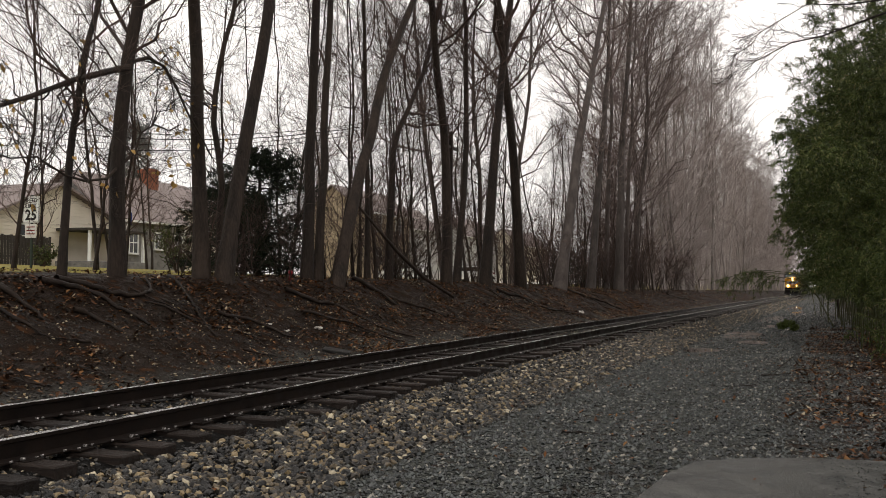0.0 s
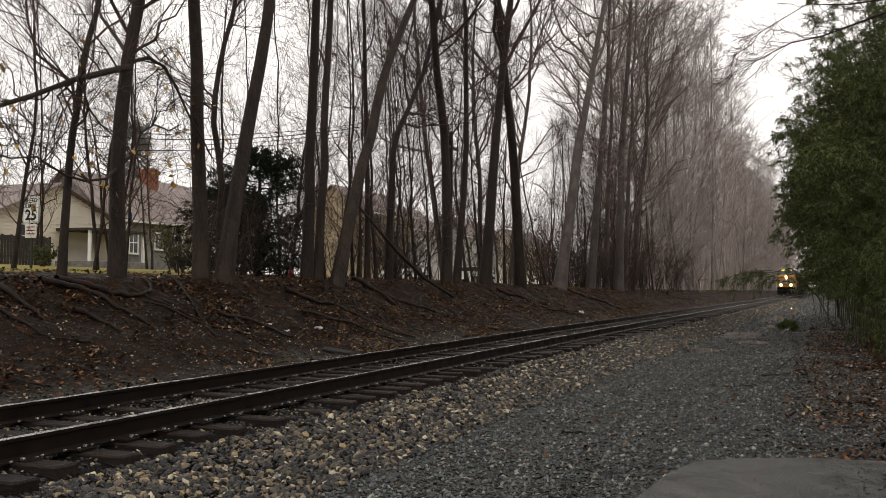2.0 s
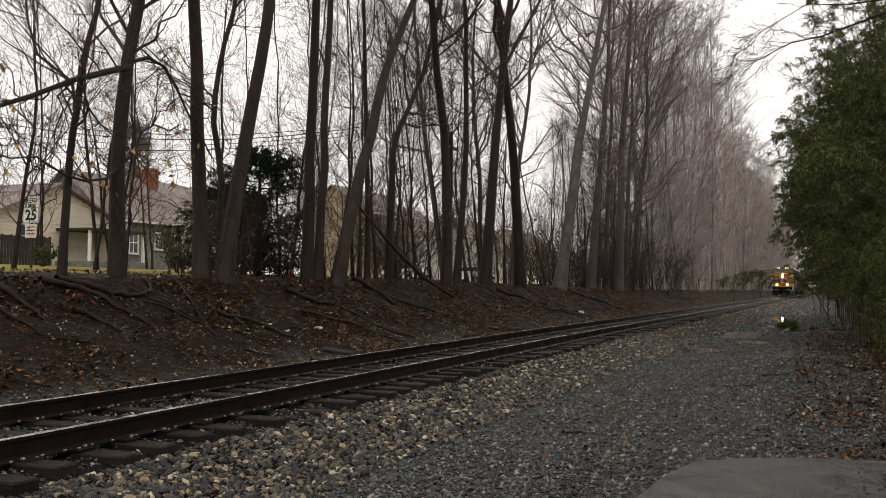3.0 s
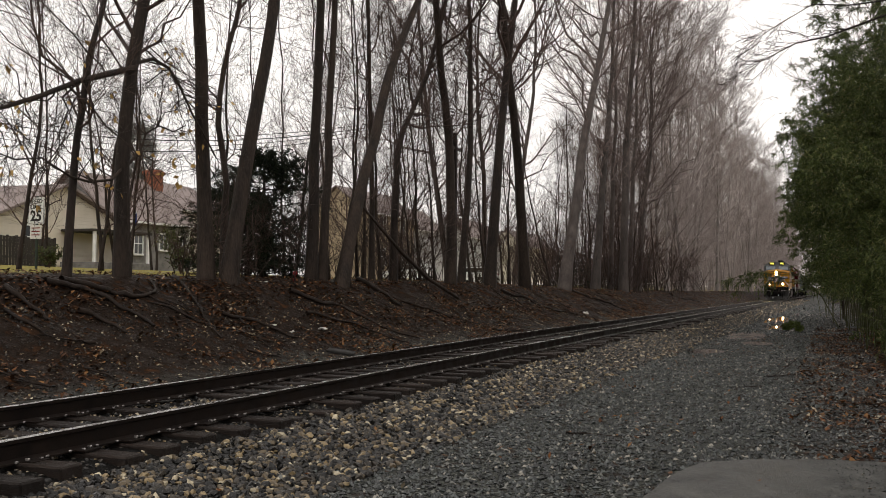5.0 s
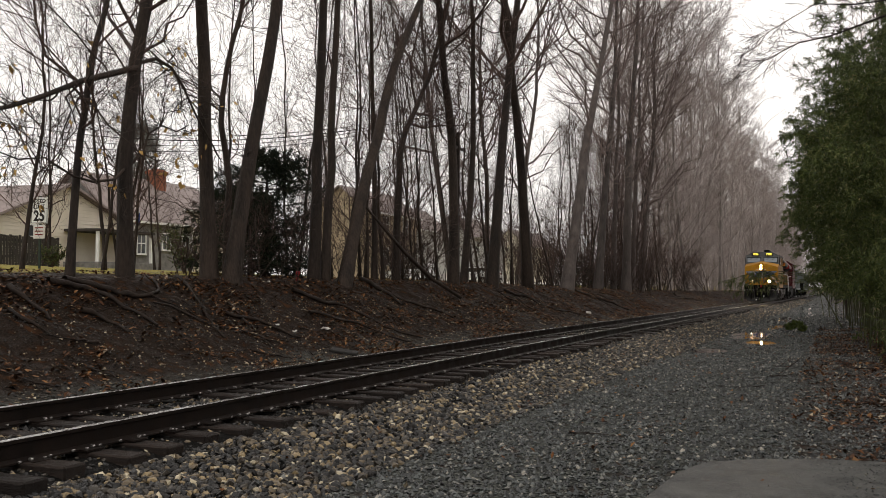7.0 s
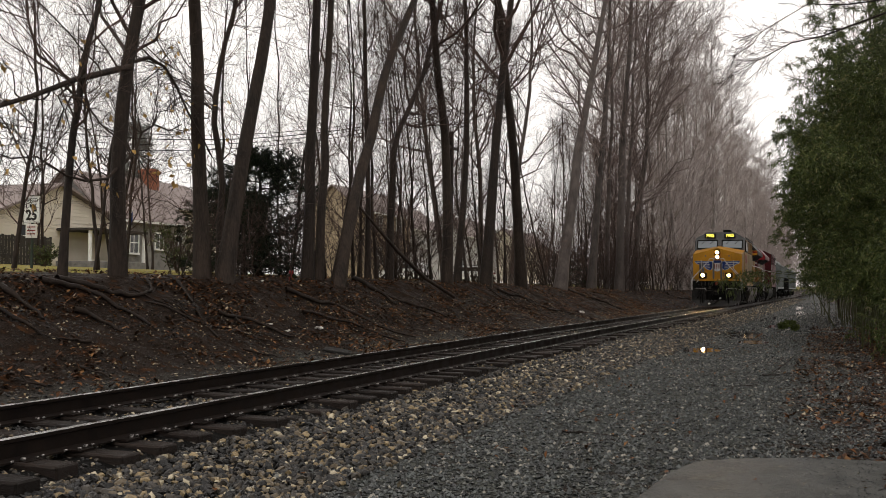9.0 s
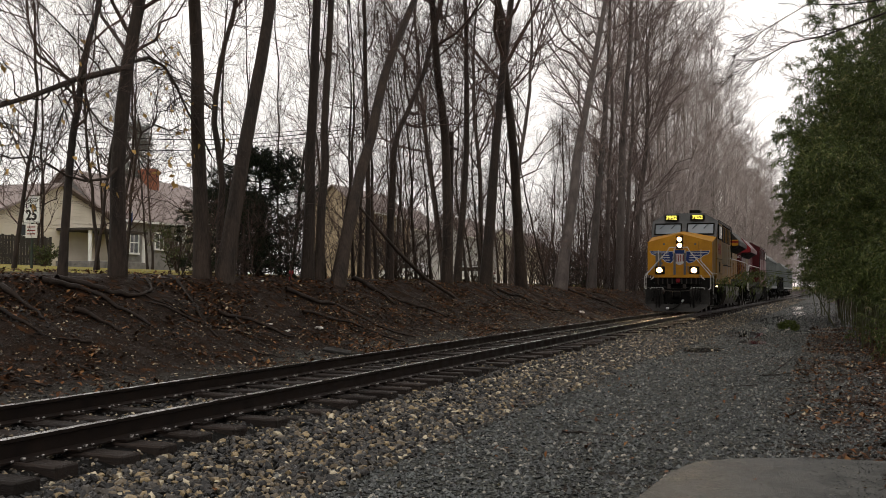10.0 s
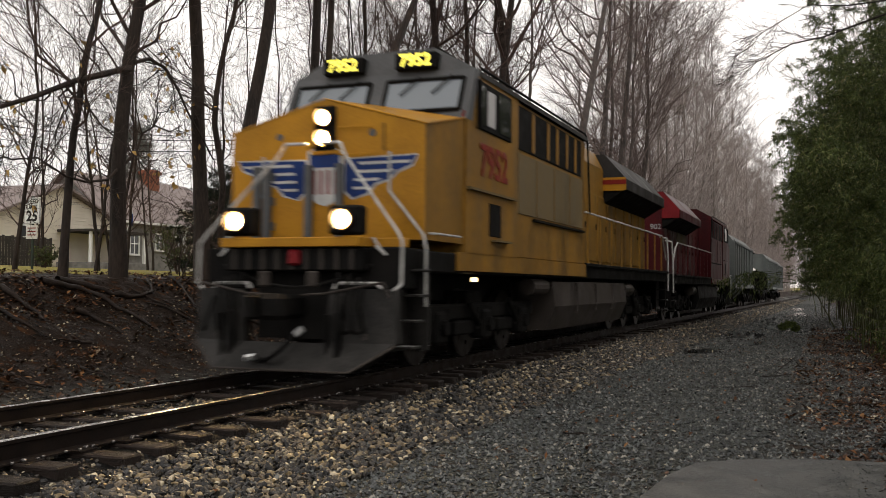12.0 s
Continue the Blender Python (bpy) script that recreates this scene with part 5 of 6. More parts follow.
        Geo().span(sx * 1.46, sx * 1.478, 5.1, 9.7, 2.34, 3.36, 0.006).ob("side_panel", panel, loco, "weathered side panel")
        Geo().span(sx * 1.46, sx * 1.52, 6.0, 9.8, 2.26, 2.30).ob("panel_lip", M_BLACK, loco)
        for y in (6.2, 7.4, 8.6):
            Geo().span(sx * 1.476, sx * 1.486, y, y + 0.02, 2.36, 3.34).ob("panel_joint", M_DIRTY if emblem else M_BLACK, loco)
        Geo().pipe([(sx * 1.50, 3.1, 4.36), (sx * 1.50, 9.9, 4.36), (sx * 1.50, 10.1, 4.2), (sx * 1.48, 10.4, 2.7)], 0.022).ob("conduit", M_BLACK, loco)
        Geo().span(sx * 1.43, sx * 1.49, 2.2, 10.0, 1.34, 1.60).ob("sill", grime, loco)
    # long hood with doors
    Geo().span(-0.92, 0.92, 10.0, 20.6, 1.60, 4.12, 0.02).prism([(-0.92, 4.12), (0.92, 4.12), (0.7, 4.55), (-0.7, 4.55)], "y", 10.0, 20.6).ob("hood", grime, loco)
    for sx in (-1, 1):
        for k in range(9):
            y = 10.25 + k * 1.14
            dr = Geo().span(sx * 0.91, sx * 0.945, y, y + 1.02, 1.75, 3.4, 0.012).ob("hood_door", grime, loco)
            Geo().box((sx * 0.955, y + 0.9, 2.6), (0.02, 0.04, 0.14)).ob("latch", M_BLACK, dr)
        if emblem:
            Geo().span(sx * 0.925, sx * 0.95, 10.6, 11.1, 2.4, 3.6).ob("blue_mark", M_BLUE, loco)
    # flared radiator
    rad = [(-0.92, 3.25), (-1.52, 3.62), (-1.52, 3.88), (-0.95, 4.50), (0.95, 4.50), (1.52, 3.88), (1.52, 3.62), (0.92, 3.25)]
    Geo().prism(rad, "y", 14.4, 20.5).ob("radiator", M_BLACK, loco, "dark flared radiator")
    Geo().prism([(-1.53, 3.87), (-0.955, 4.52), (0.955, 4.52), (1.53, 3.87), (1.4, 3.84), (-1.4, 3.84)], "y", 14.38, 20.52).ob("radiator_roof", M_SOOT if emblem else M_DKRED, loco)
    for sx in (-1, 1):
        Geo().span(sx * 1.50, sx * 1.54, 14.36, 20.5, 3.60, 3.88, 0.01).ob("radiator_lip", M_SOOT if emblem else M_DKRED, loco)
    skin("radiator_front", [(-1.52, 14.35, 3.58), (-1.52, 14.35, 3.92), (1.52, 14.35, 3.92), (1.52, 14.35, 3.58)], [(0, 1, 2, 3)], body, loco)
    skin("radiator_stripe", [(-1.52, 14.34, 3.74), (-1.52, 14.34, 3.86), (1.52, 14.34, 3.86), (1.52, 14.34, 3.74)], [(0, 1, 2, 3)], M_DECAL if emblem else body, loco)
    skin("radiator_rear", [(-1.52, 20.54, 3.58), (1.52, 20.54, 3.58), (1.52, 20.54, 3.87), (0.95, 20.54, 4.50), (-0.95, 20.54, 4.50), (-1.52, 20.54, 3.87)], [(0, 1, 2, 3, 4, 5)], body, loco)
    Geo().box((0, 11.8, 4.66), (0.7, 0.9, 0.3), 0.03).ob("exhaust", M_BLACK, loco)
    # walkway, rails along it, tail
    Geo().span(-1.5, 1.5, 10.0, 21.7, 1.56, 1.63, 0.01).ob("walkway", M_BLACK, loco)
    for sx in (-1, 1):
        Geo().pipe([(sx * 1.46, 10.0, 2.72), (sx * 1.46, 20.6, 2.72), (sx * 1.44, 21.0, 2.5), (sx * 1.44, 21.5, 2.0)], 0.024, 8).ob("side_handrail", M_SILVER, loco, "worn white handrail")
        for k in range(9):
            y = 10.3 + k * 1.27
            Geo().span(sx * 1.44, sx * 1.48, y - 0.025, y + 0.025, 1.6, 2.72).ob("stanchion", M_DIRTY if emblem else M_DKRED, loco)
        Geo().pipe([(sx * 1.2, 21.75, 2.75), (sx * 1.44, 21.75, 2.7), (sx * 1.48, 21.75, 2.0), (sx * 1.48, 21.7, 1.0)], 0.026, 8).ob("tail_handrail", M_SILVER, loco)
        ts = Geo()
        for z in (0.4, 0.72, 1.04, 1.36):
            ts.box((sx * 1.34, 21.4, z), (0.34, 0.3, 0.04), 0.008)
        ts.span(sx * 1.16, sx * 1.2, 21.1, 21.8, 0.35, 1.6).ob("tail_step", M_PLOW, loco)
    Geo().span(-1.4, 1.4, 21.65, 21.8, 0.5, 1.6, 0.02).box((0, 22.0, 0.86), (0.3, 0.6, 0.3), 0.05).ob("tail_pilot", M_BLACK, loco)
    # roof gear and side lamp
    ro = Geo()
    for y, h in ((4.1, 0.22), (6.2, 0.16), (8.2, 0.2)):
        ro.box((0.35, y, 4.68 + h / 2), (0.5, 0.7, h), 0.03)
    for k in range(3):
        ro.rod((0.1 + 0.12 * k, 4.9, 4.84), (0.1 + 0.12 * k, 4.5 - 0.06 * k, 4.84), 0.03, 0.07, 8)
    ro.ob("roof_gear", M_BLACK, loco, "horns and roof boxes")
    if lit:
        for sx in (-1, 1):
            Geo().rod((sx * 1.4, 3.0, 1.22), (sx * 1.48, 3.0, 1.22), 0.032, n=12).ob("step_light", M_LAMP_SOFT, loco, "small warm step light")
    if not emblem:
        for sx in (-1, 1):
            lettering("side_mark", "902", 0.26, pose(sx * 0.72, 20.63, 3.28, 90, 0, 180), M_WHITE, loco, 0.004)
            Geo().span(sx * 0.93, sx * 0.955, 14.6, 17.0, 2.9, 3.3).ob("gold_mark", M_PALE, loco, "faded gold mark")
    return loco


def hopper_car(label):
    """A ribbed covered hopper on two bogies; its near end at y = 0."""
    car = tagged(new("hopper_car"), label, "freight car", "freight cars")
    L = 15.6
    Geo().prism([(-1.5, 1.35), (1.5, 1.35), (1.52, 3.75), (1.1, 4.25), (-1.1, 4.25), (-1.52, 3.75)], "y", 1.0, L - 1.0).ob("body", M_HOPPER, car)
    for sx in (-1, 1):
        for k in range(11):
            y = 1.05 + k * (L - 2.1) / 10
            Geo().span(sx * 1.50, sx * 1.58, y - 0.05, y + 0.05, 1.35, 3.75, 0.01).ob("rib", M_HOPPER, car)
        Geo().span(sx * 1.46, sx * 1.60, 0.6, L - 0.6, 1.2, 1.4, 0.01).span(sx * 1.48, sx * 1.60, 0.9, L - 0.9, 3.68, 3.82, 0.01).ob("side_sill", M_HOPPER, car)
        la = Geo()
        for k in range(8):
            la.pipe([(sx * 1.25, 0.55, 1.3 + 0.36 * k), (sx * 1.55, 0.55, 1.3 + 0.36 * k)], 0.016)
        la.pipe([(sx * 1.55, 0.55, 1.2), (sx * 1.55, 0.55, 3.9)], 0.02).ob("ladder", M_HOPPER, car)
    hp = Geo()
    for y in (4.2, 7.8, 11.4):
        p = [(-1.3, y - 1.5, 1.35), (1.3, y - 1.5, 1.35), (1.3, y + 1.5, 1.35), (-1.3, y + 1.5, 1.35), (-0.5, y - 0.4, 0.5), (0.5, y - 0.4, 0.5), (0.5, y + 0.4, 0.5), (-0.5, y + 0.4, 0.5)]
        hp.solid(p, [(0, 1, 2, 3), (4, 5, 6, 7), (0, 1, 5, 4), (1, 2, 6, 5), (2, 3, 7, 6), (3, 0, 4, 7)])
    hp.ob("outlet", M_HOPPER, car)
    Geo().span(-0.35, 0.35, 0, L, 0.78, 1.1).span(-1.4, 1.4, 0.3, 1.1, 1.1, 1.3).span(-1.4, 1.4, L - 1.1, L - 0.3, 1.1, 1.3).span(-0.4, 0.4, 1.2, L - 1.2, 4.25, 4.36).ob("underframe", M_BLACK, car)
    truck(car, 2.2, (-0.9, 0.9), 1)
    truck(car, L - 2.2, (-0.9, 0.9), 1)
    return car


def gondola_car(label):
    """A low open wagon with a heap of pale load."""
    car = tagged(new("gondola_car"), label, "freight car", "freight cars")
    L = 15.6
    Geo().span(-1.5, -1.42, 0.6, L - 0.6, 1.1, 2.5, 0.01).span(1.42, 1.5, 0.6, L - 0.6, 1.1, 2.5, 0.01).span(-1.5, 1.5, 0.6, 0.7, 1.1, 2.5).span(-1.5, 1.5, L - 0.7, L - 0.6, 1.1, 2.5).span(-1.5, 1.5, 0.6, L - 0.6, 1.05, 1.15).ob("body", M_BLACK, car)
    for sx in (-1, 1):
        for k in range(12):
            y = 0.9 + k * 1.25
            Geo().span(sx * 1.5, sx * 1.58, y, y + 0.1, 1.1, 2.5, 0.01).ob("rib", M_BLACK, car)
    rng = np.random.default_rng(3)
    n1, n2 = 30, 9
    v = [(-1.4 + 2.8 * j / (n2 - 1), 0.8 + (L - 1.6) * i / (n1 - 1), 2.0 + 0.9 * math.sin(math.pi * j / (n2 - 1)) * (0.7 + 0.5 * math.sin(i * 0.7)) + rng.normal() * 0.08) for i in range(n1) for j in range(n2)]
    f = [(i * n2 + j, i * n2 + j + 1, (i + 1) * n2 + j + 1, (i + 1) * n2 + j) for i in range(n1 - 1) for j in range(n2 - 1)]
    mesh_np("load", v, f, M_LITTER, car, "pale crumpled load")
    Geo().span(-0.35, 0.35, 0, L, 0.78, 1.05).ob("underframe", M_BLACK, car)
    truck(car, 2.2, (-0.9, 0.9), 1)
    truck(car, L - 2.2, (-0.9, 0.9), 1)
    return car


lead = locomotive("locomotive", "yellow and grey diesel locomotive with lit headlights", M_YELLOW, M_DIRTY, M_PALE, M_GREY, 1, True, "7952", True)
second = locomotive("locomotive", "dark red diesel locomotive coupled behind, running backwards", M_RED, M_DKRED, M_DKRED, M_DKRED, -1, False, "", False)
CONSIST += [(lead, 0.0, 0), (second, 44.6, 180)]
for k, car in enumerate((hopper_car("grey-green ribbed covered hopper car"), gondola_car("low black open wagon with a pale load"),
                         hopper_car("grey-green ribbed covered hopper car"), hopper_car("grey-green ribbed covered hopper car"))):
    CONSIST.append((car, 45.0 + 16.2 * k, 0))


# ---- bank: roots, fallen branches, litter ----
def ground_run(name, pts, r, seed, label, category, group, material, lift=0.6):
    """A root or branch lying along the ground through the given places."""
    rng = np.random.default_rng(seed)
    pts = np.array(pts, float)
    s = np.r_[0, np.cumsum(np.linalg.norm(np.diff(pts, axis=0), axis=1))]
    k = max(8, int(s[-1] / 0.16))
    u = np.linspace(0, s[-1], k)
    xy = np.stack([np.interp(u, s, pts[:, c]) for c in range(2)], 1)
    for _ in range(2):
        xy[1:-1] = (xy[:-2] + 2 * xy[1:-1] + xy[2:]) / 4
    xy[1:-1] += rng.normal(0, 0.03, (k - 2, 2))
    q = u / s[-1]
    rr = 0.75 * r * (1 - 0.6 * q) * (1 + rng.normal(0, 0.17, k))
    p = np.array([(x, y, level(x, y) + a * lift + 0.02) for (x, y), a in zip(xy, rr)])[None]
    side, sr = sprout(rng, p, rr[None], 5, 4, (0.2, 0.7), (0.4, 0.9), -0.12, 0.2)
    v, f = merge([tubes(p, rr[None], 8), tubes(side, sr, 4)])
    return tagged(mesh_np(name, v, f, material, smooth=True), label, category, group)


def build_bank_details():
    root = "dark gnarled root exposed on the eroded bank"
    rows = [
        ([(-6.04, 13.05), (-5.94, 13.6), (-5.63, 13.94), (-4.98, 14.05), (-4.49, 13.95)], 0.075), ([(-6.14, 13.54), (-5.89, 14.4), (-5.49, 14.68), (-5.71, 15.69), (-6.21, 15.98)], 0.085),
        ([(-5.24, 12.96), (-5.14, 13.31), (-4.74, 13.25), (-4.37, 13.08)], 0.06), ([(-5.94, 12.1), (-5.47, 12.1), (-4.83, 11.84)], 0.07), ([(-5.04, 11.22), (-4.69, 11.3), (-4.35, 11.33)], 0.05),
        ([(-6.6, 17.3), (-5.69, 16.65), (-5.01, 15.98), (-3.95, 15.18)], 0.05), ([(-4.86, 16.51), (-4.59, 17.0), (-4.21, 17.24), (-3.78, 17.61)], 0.06),
        ([(-4.69, 19.58), (-4.23, 20.48), (-3.63, 21.04), (-2.98, 21.38)], 0.05), ([(-6.26, 25.84), (-5.22, 25.91), (-4.12, 27.11)], 0.07),
        ([(-5.81, 37.11), (-4.94, 38.07), (-4.0, 39.35)], 0.09), ([(-5.95, 48.48), (-4.71, 50.72), (-3.64, 51.22)], 0.10)]
    for i, (pts, r) in enumerate(rows):
        ground_run("exposed_root", pts, r, 500 + i, root, "root", "exposed roots", M_ROOT)
    rng = random.Random(77)
    for i in range(13):
        y = rng.uniform(11, 62)
        x = rng.uniform(-6.0, -5.2)
        d = rng.uniform(-1.4, 1.6)
        ground_run("exposed_root", [(x, y), (x + 0.6, y + d * 0.3), (x + rng.uniform(1.0, 2.0), y + d)], rng.uniform(0.018, 0.035), 540 + i, root, "root", "exposed roots", M_ROOT)
    stick = "dead fallen branch lying on the bank"
    for i, (pts, r) in enumerate((([(-5.73, 20.6), (-5.19, 21.16), (-4.27, 22.07), (-3.05, 22.24)], 0.075), ([(-6.6, 26.0), (-5.74, 25.51), (-4.9, 25.21)], 0.10), ([(-3.36, 15.1), (-2.94, 15.74)], 0.03),
                                  ([(-3.5, 11.13), (-2.92, 11.15)], 0.022), ([(-4.1, 12.05), (-4.24, 11.5), (-4.4, 11.22)], 0.025), ([(-5.43, 37.74), (-4.21, 37.96), (-3.73, 40.66)], 0.07),
                                  ([(-5.21, 77.39), (-3.82, 83.49)], 0.12), ([(-2.6, 20.2), (-2.2, 21.3)], 0.03), ([(-3.0, 28), (-2.5, 30.5)], 0.04))):
        ground_run("fallen_branch", pts, r, 580 + i, stick, "branch", "fallen branches", M_ROOT, 0.9)
    for i in range(22):
        y, x, w = rng.uniform(9, 50), rng.uniform(-5.4, -2.0), rng.uniform(0, 6.3)
        n_ = rng.uniform(0.35, 0.9)
        ground_run("fallen_branch", [(x, y), (x + n_ * math.cos(w), y + n_ * math.sin(w))], rng.uniform(0.010, 0.02), 600 + i, stick, "branch", "fallen branches", M_ROOT, 0.9)
    for i, (x, y, a, n_) in enumerate(((5.2, 18.2, 0.2, 0.5), (6.3, 14.2, 0.4, 0.6), (6.9, 11.0, 0.1, 0.45), (7.0, 12.4, -0.1, 1.3), (5.0, 16.2, 0.8, 0.35), (6.6, 20.5, 0.0, 2.0), (5.9, 26, 0.1, 2.6), (3.7, 10.1, 0.5, 0.25))):
        ground_run("fallen_branch", [(x, y), (x + n_ * math.cos(a), y + n_ * math.sin(a))], 0.014, 640 + i, "wet dead stick on the gravel", "branch", "sticks on the gravel", M_ROOT, 0.9)
    # a long dead limb propped from a trunk down to the bank
    p = np.array([[(-6.3, 25.4, 3.5), (-6.1, 26.6, 2.75), (-5.9, 27.5, 2.15), (-5.7, 29.2, 1.35), (-5.2, 30.6, 0.72)]])
    r = np.array([[0.03, 0.045, 0.055, 0.06, 0.05]])
    sp, sr = sprout(np.random.default_rng(9), p, r, 8, 4, (0.3, 1.0), (0.4, 0.9), 0.1, 0.05)
    tagged(mesh_np("propped_limb", *merge([tubes(p, r, 8), tubes(sp, sr, 4)]), M_BARK), "dead limb propped against the trunks", "branch")
    for x, y, s in ((-4.13, 19.3, 0.10), (-4.26, 17.5, 0.07), (-4.1, 17.9, 0.06), (-6.2, 20.3, 0.05), (-3.64, 42.3, 0.16)):
        g = Geo()
        for k in range(5):
            g.box((rng.uniform(-0.5, 0.5) * s, rng.uniform(-0.5, 0.5) * s, 0.3 * s), (s * rng.uniform(0.6, 1.2), s * rng.uniform(0.5, 1.1), s * 0.25), 0.01, pose(0, 0, 0, rng.uniform(-40, 40), rng.uniform(-40, 40), rng.uniform(0, 90)))
        ob = g.ob("litter_scrap", M_LITTER)
        ob.location = (x, y, level(x, y))
        tagged(ob, "crumpled pale scrap of litter on the bank", "litter", "litter scraps")
    x, y = -2.9, 17.8
    ob = Geo().box((0, 0, 0.03), (0.55, 0.35, 0.06), 0.015, pose(0, 0, 0, 4, 8, 20)).ob("flat_slab", M_PLOW)
    ob.location = (x, y, level(x, y) + 0.01)
    tagged(ob, "flat grey slab lying at the foot of the bank", "slab")
    ob = Geo().rod((0, 0, 0), (0.02, 0.02, 0.16), 0.03, 0.02, 8).box((0.02, 0.02, 0.2), (0.12, 0.08, 0.1), 0.03).ob("plastic_flower", M_RED)
    ob.location = (-6.25, 21.7, level(-6.25, 21.7))
    tagged(ob, "small bright red scrap on the crest", "litter")


build_bank_details()


def build_limbs():
    """Big crooked limbs of the tree by the sign, and the boughs that hang in overhead."""
    limbs = [[(-6.5, 15.78, 5.37), (-6.5, 14.85, 5.03), (-6.5, 14.26, 4.81), (-6.5, 13.31, 4.36), (-6.5, 12.56, 4.05), (-6.5, 11.6, 3.75), (-6.4, 10.4, 3.7)],
             [(-6.5, 15.91, 5.5), (-6.5, 16.36, 5.68), (-6.5, 16.88, 5.6), (-6.5, 17.27, 5.3), (-6.5, 17.7, 4.8), (-6.4, 18.2, 4.2), (-6.4, 18.5, 3.9)],
             [(-6.55, 15.55, 3.3), (-6.5, 15.8, 3.56), (-6.5, 16.03, 3.77), (-6.5, 16.19, 4.13), (-6.5, 16.6, 4.35), (-6.5, 17.1, 4.3), (-6.5, 17.5, 4.5)],
             [(-6.55, 15.6, 3.4), (-6.5, 15.2, 3.1), (-6.5, 14.6, 3.0), (-6.5, 14.1, 3.05), (-6.5, 13.4, 3.3), (-6.5, 12.8, 3.2), (-6.5, 12.2, 3.3)]]
    p = np.array(limbs)
    r = np.linspace(1, 0.35, 7)[None] * np.array([[0.066], [0.042], [0.034], [0.03]])
    rng = np.random.default_rng(71)
    s1, r1 = sprout(rng, p, r, 15, 7, (0.8, 2.6), (0.5, 1.2), 0.05, 0.1, wander=0.09)
    s2, r2 = sprout(rng, s1, r1, 7, 4, (0.3, 1.0), (0.4, 1.0), 0.05, 0.1, wander=0.09)
    s3, r3 = sprout(rng, s2, r2, 4, 2, (0.15, 0.4), (0.4, 1.0), 0.05, 0.1)
    ob = mesh_np("limb", *merge([tubes(p, r, 8), tubes(s1, r1, 5), tubes(s2, r2, 3), tubes(s3, r3, 3)]), M_BARK, big_left, "long crooked lower limbs")
    ob.location = -big_left.location
    few = s2[rng.permutation(len(s2))[:70]]
    ob = mesh_np("lingering_leaf", *sprays(rng, few, 2, (0.09, 0.15), 0.045, 0.6), M_LASTLEAF, big_left, "few yellow-brown leaves still hanging")
    ob.location = -big_left.location
    tagged(ob, kind="stuff")
    # tree whose trunk stands out of view; its boughs reach in over the gravel
    tree = bare_tree("overhanging_tree", 72, [(9.6, 11.6, level(9.6, 11.6)), (9.5, 11.7, 3), (9.3, 11.9, 6)], 0.16, 13, "bare tree whose boughs hang over the gravel", limbs=8, first=0.55, twigs=(4, 4, 0), group="")
    p = np.array([[(9.45, 11.8, 4.3), (8.2, 12.5, 4.75), (6.96, 13.02, 4.46), (6.24, 12.75, 4.17), (5.89, 12.62, 4.09), (5.55, 12.5, 3.9), (5.25, 12.38, 3.72)],
                  [(9.4, 11.8, 5.2), (8.0, 12.6, 4.9), (6.97, 13.0, 4.62), (6.5, 12.9, 4.57), (6.08, 12.67, 4.56), (5.6, 12.5, 4.25), (5.22, 12.37, 3.98)]])
    r = np.linspace(1, 0.14, 7)[None] * np.array([[0.02], [0.015]])
    s1, r1 = sprout(rng, p[:, 2:], r[:, 2:], 22, 6, (0.3, 0.95), (0.3, 0.9), 0.05, 0.1, wander=0.065)
    s2, r2 = sprout(rng, s1, r1, 8, 4, (0.12, 0.36), (0.4, 1.0), 0.06, 0.1, wander=0.08)
    r2 = np.maximum(r2 * 0.5, 0.0018)
    ob = mesh_np("bough", *merge([tubes(p, r, 6), tubes(s1, np.maximum(r1 * 0.6, 0.003), 4), tubes(s2, r2, 3)]), M_BARK, tree, "thin twigged boughs")
    ob.location = -tree.location


build_limbs()


def build_bent_bamboo():
    """Culms bowed flat beside the rails, their leaves hanging like a curtain."""
    rng = np.random.default_rng(91)
    for y, z, tip in ((42.5, 1.6, 1.95), (43.6, 1.45, 2.2), (44.6, 1.7, 2.0), (43.0, 1.3, 2.6)):
        plant = tagged(new("bent_bamboo"), "bamboo bowed flat beside the rails, leaves hanging", "bamboo", "bent bamboo")
        x0 = 6.6
        plant.location = (x0, y, level(x0, y))
        z0 = -level(x0, y)
        p = np.array([[(0, 0, -0.1), (-0.7, 0, 1.3), (-1.5, -0.05, z + z0), (-2.6, -0.1, z + z0 + 0.12), (-3.5, -0.1, z + z0 + 0.1), (tip - x0, -0.15, z + z0 - 0.3)]])
        r = np.linspace(0.02, 0.006, 6)[None]
        b, br = sprout(rng, p, r, 24, 4, (0.4, 0.8), (0.5, 1.2), -0.1, 0.5, droop=0.55)
        mesh_np("culm", *merge([tubes(p, r, 6), tubes(b, br * 0.5, 3)]), M_CULM, plant)
        mesh_np("foliage", *sprays(rng, b, 9, (0.12, 0.26), 0.016, 0.9), M_BAMBOO, plant, "drooping narrow green leaves")


build_bent_bamboo()


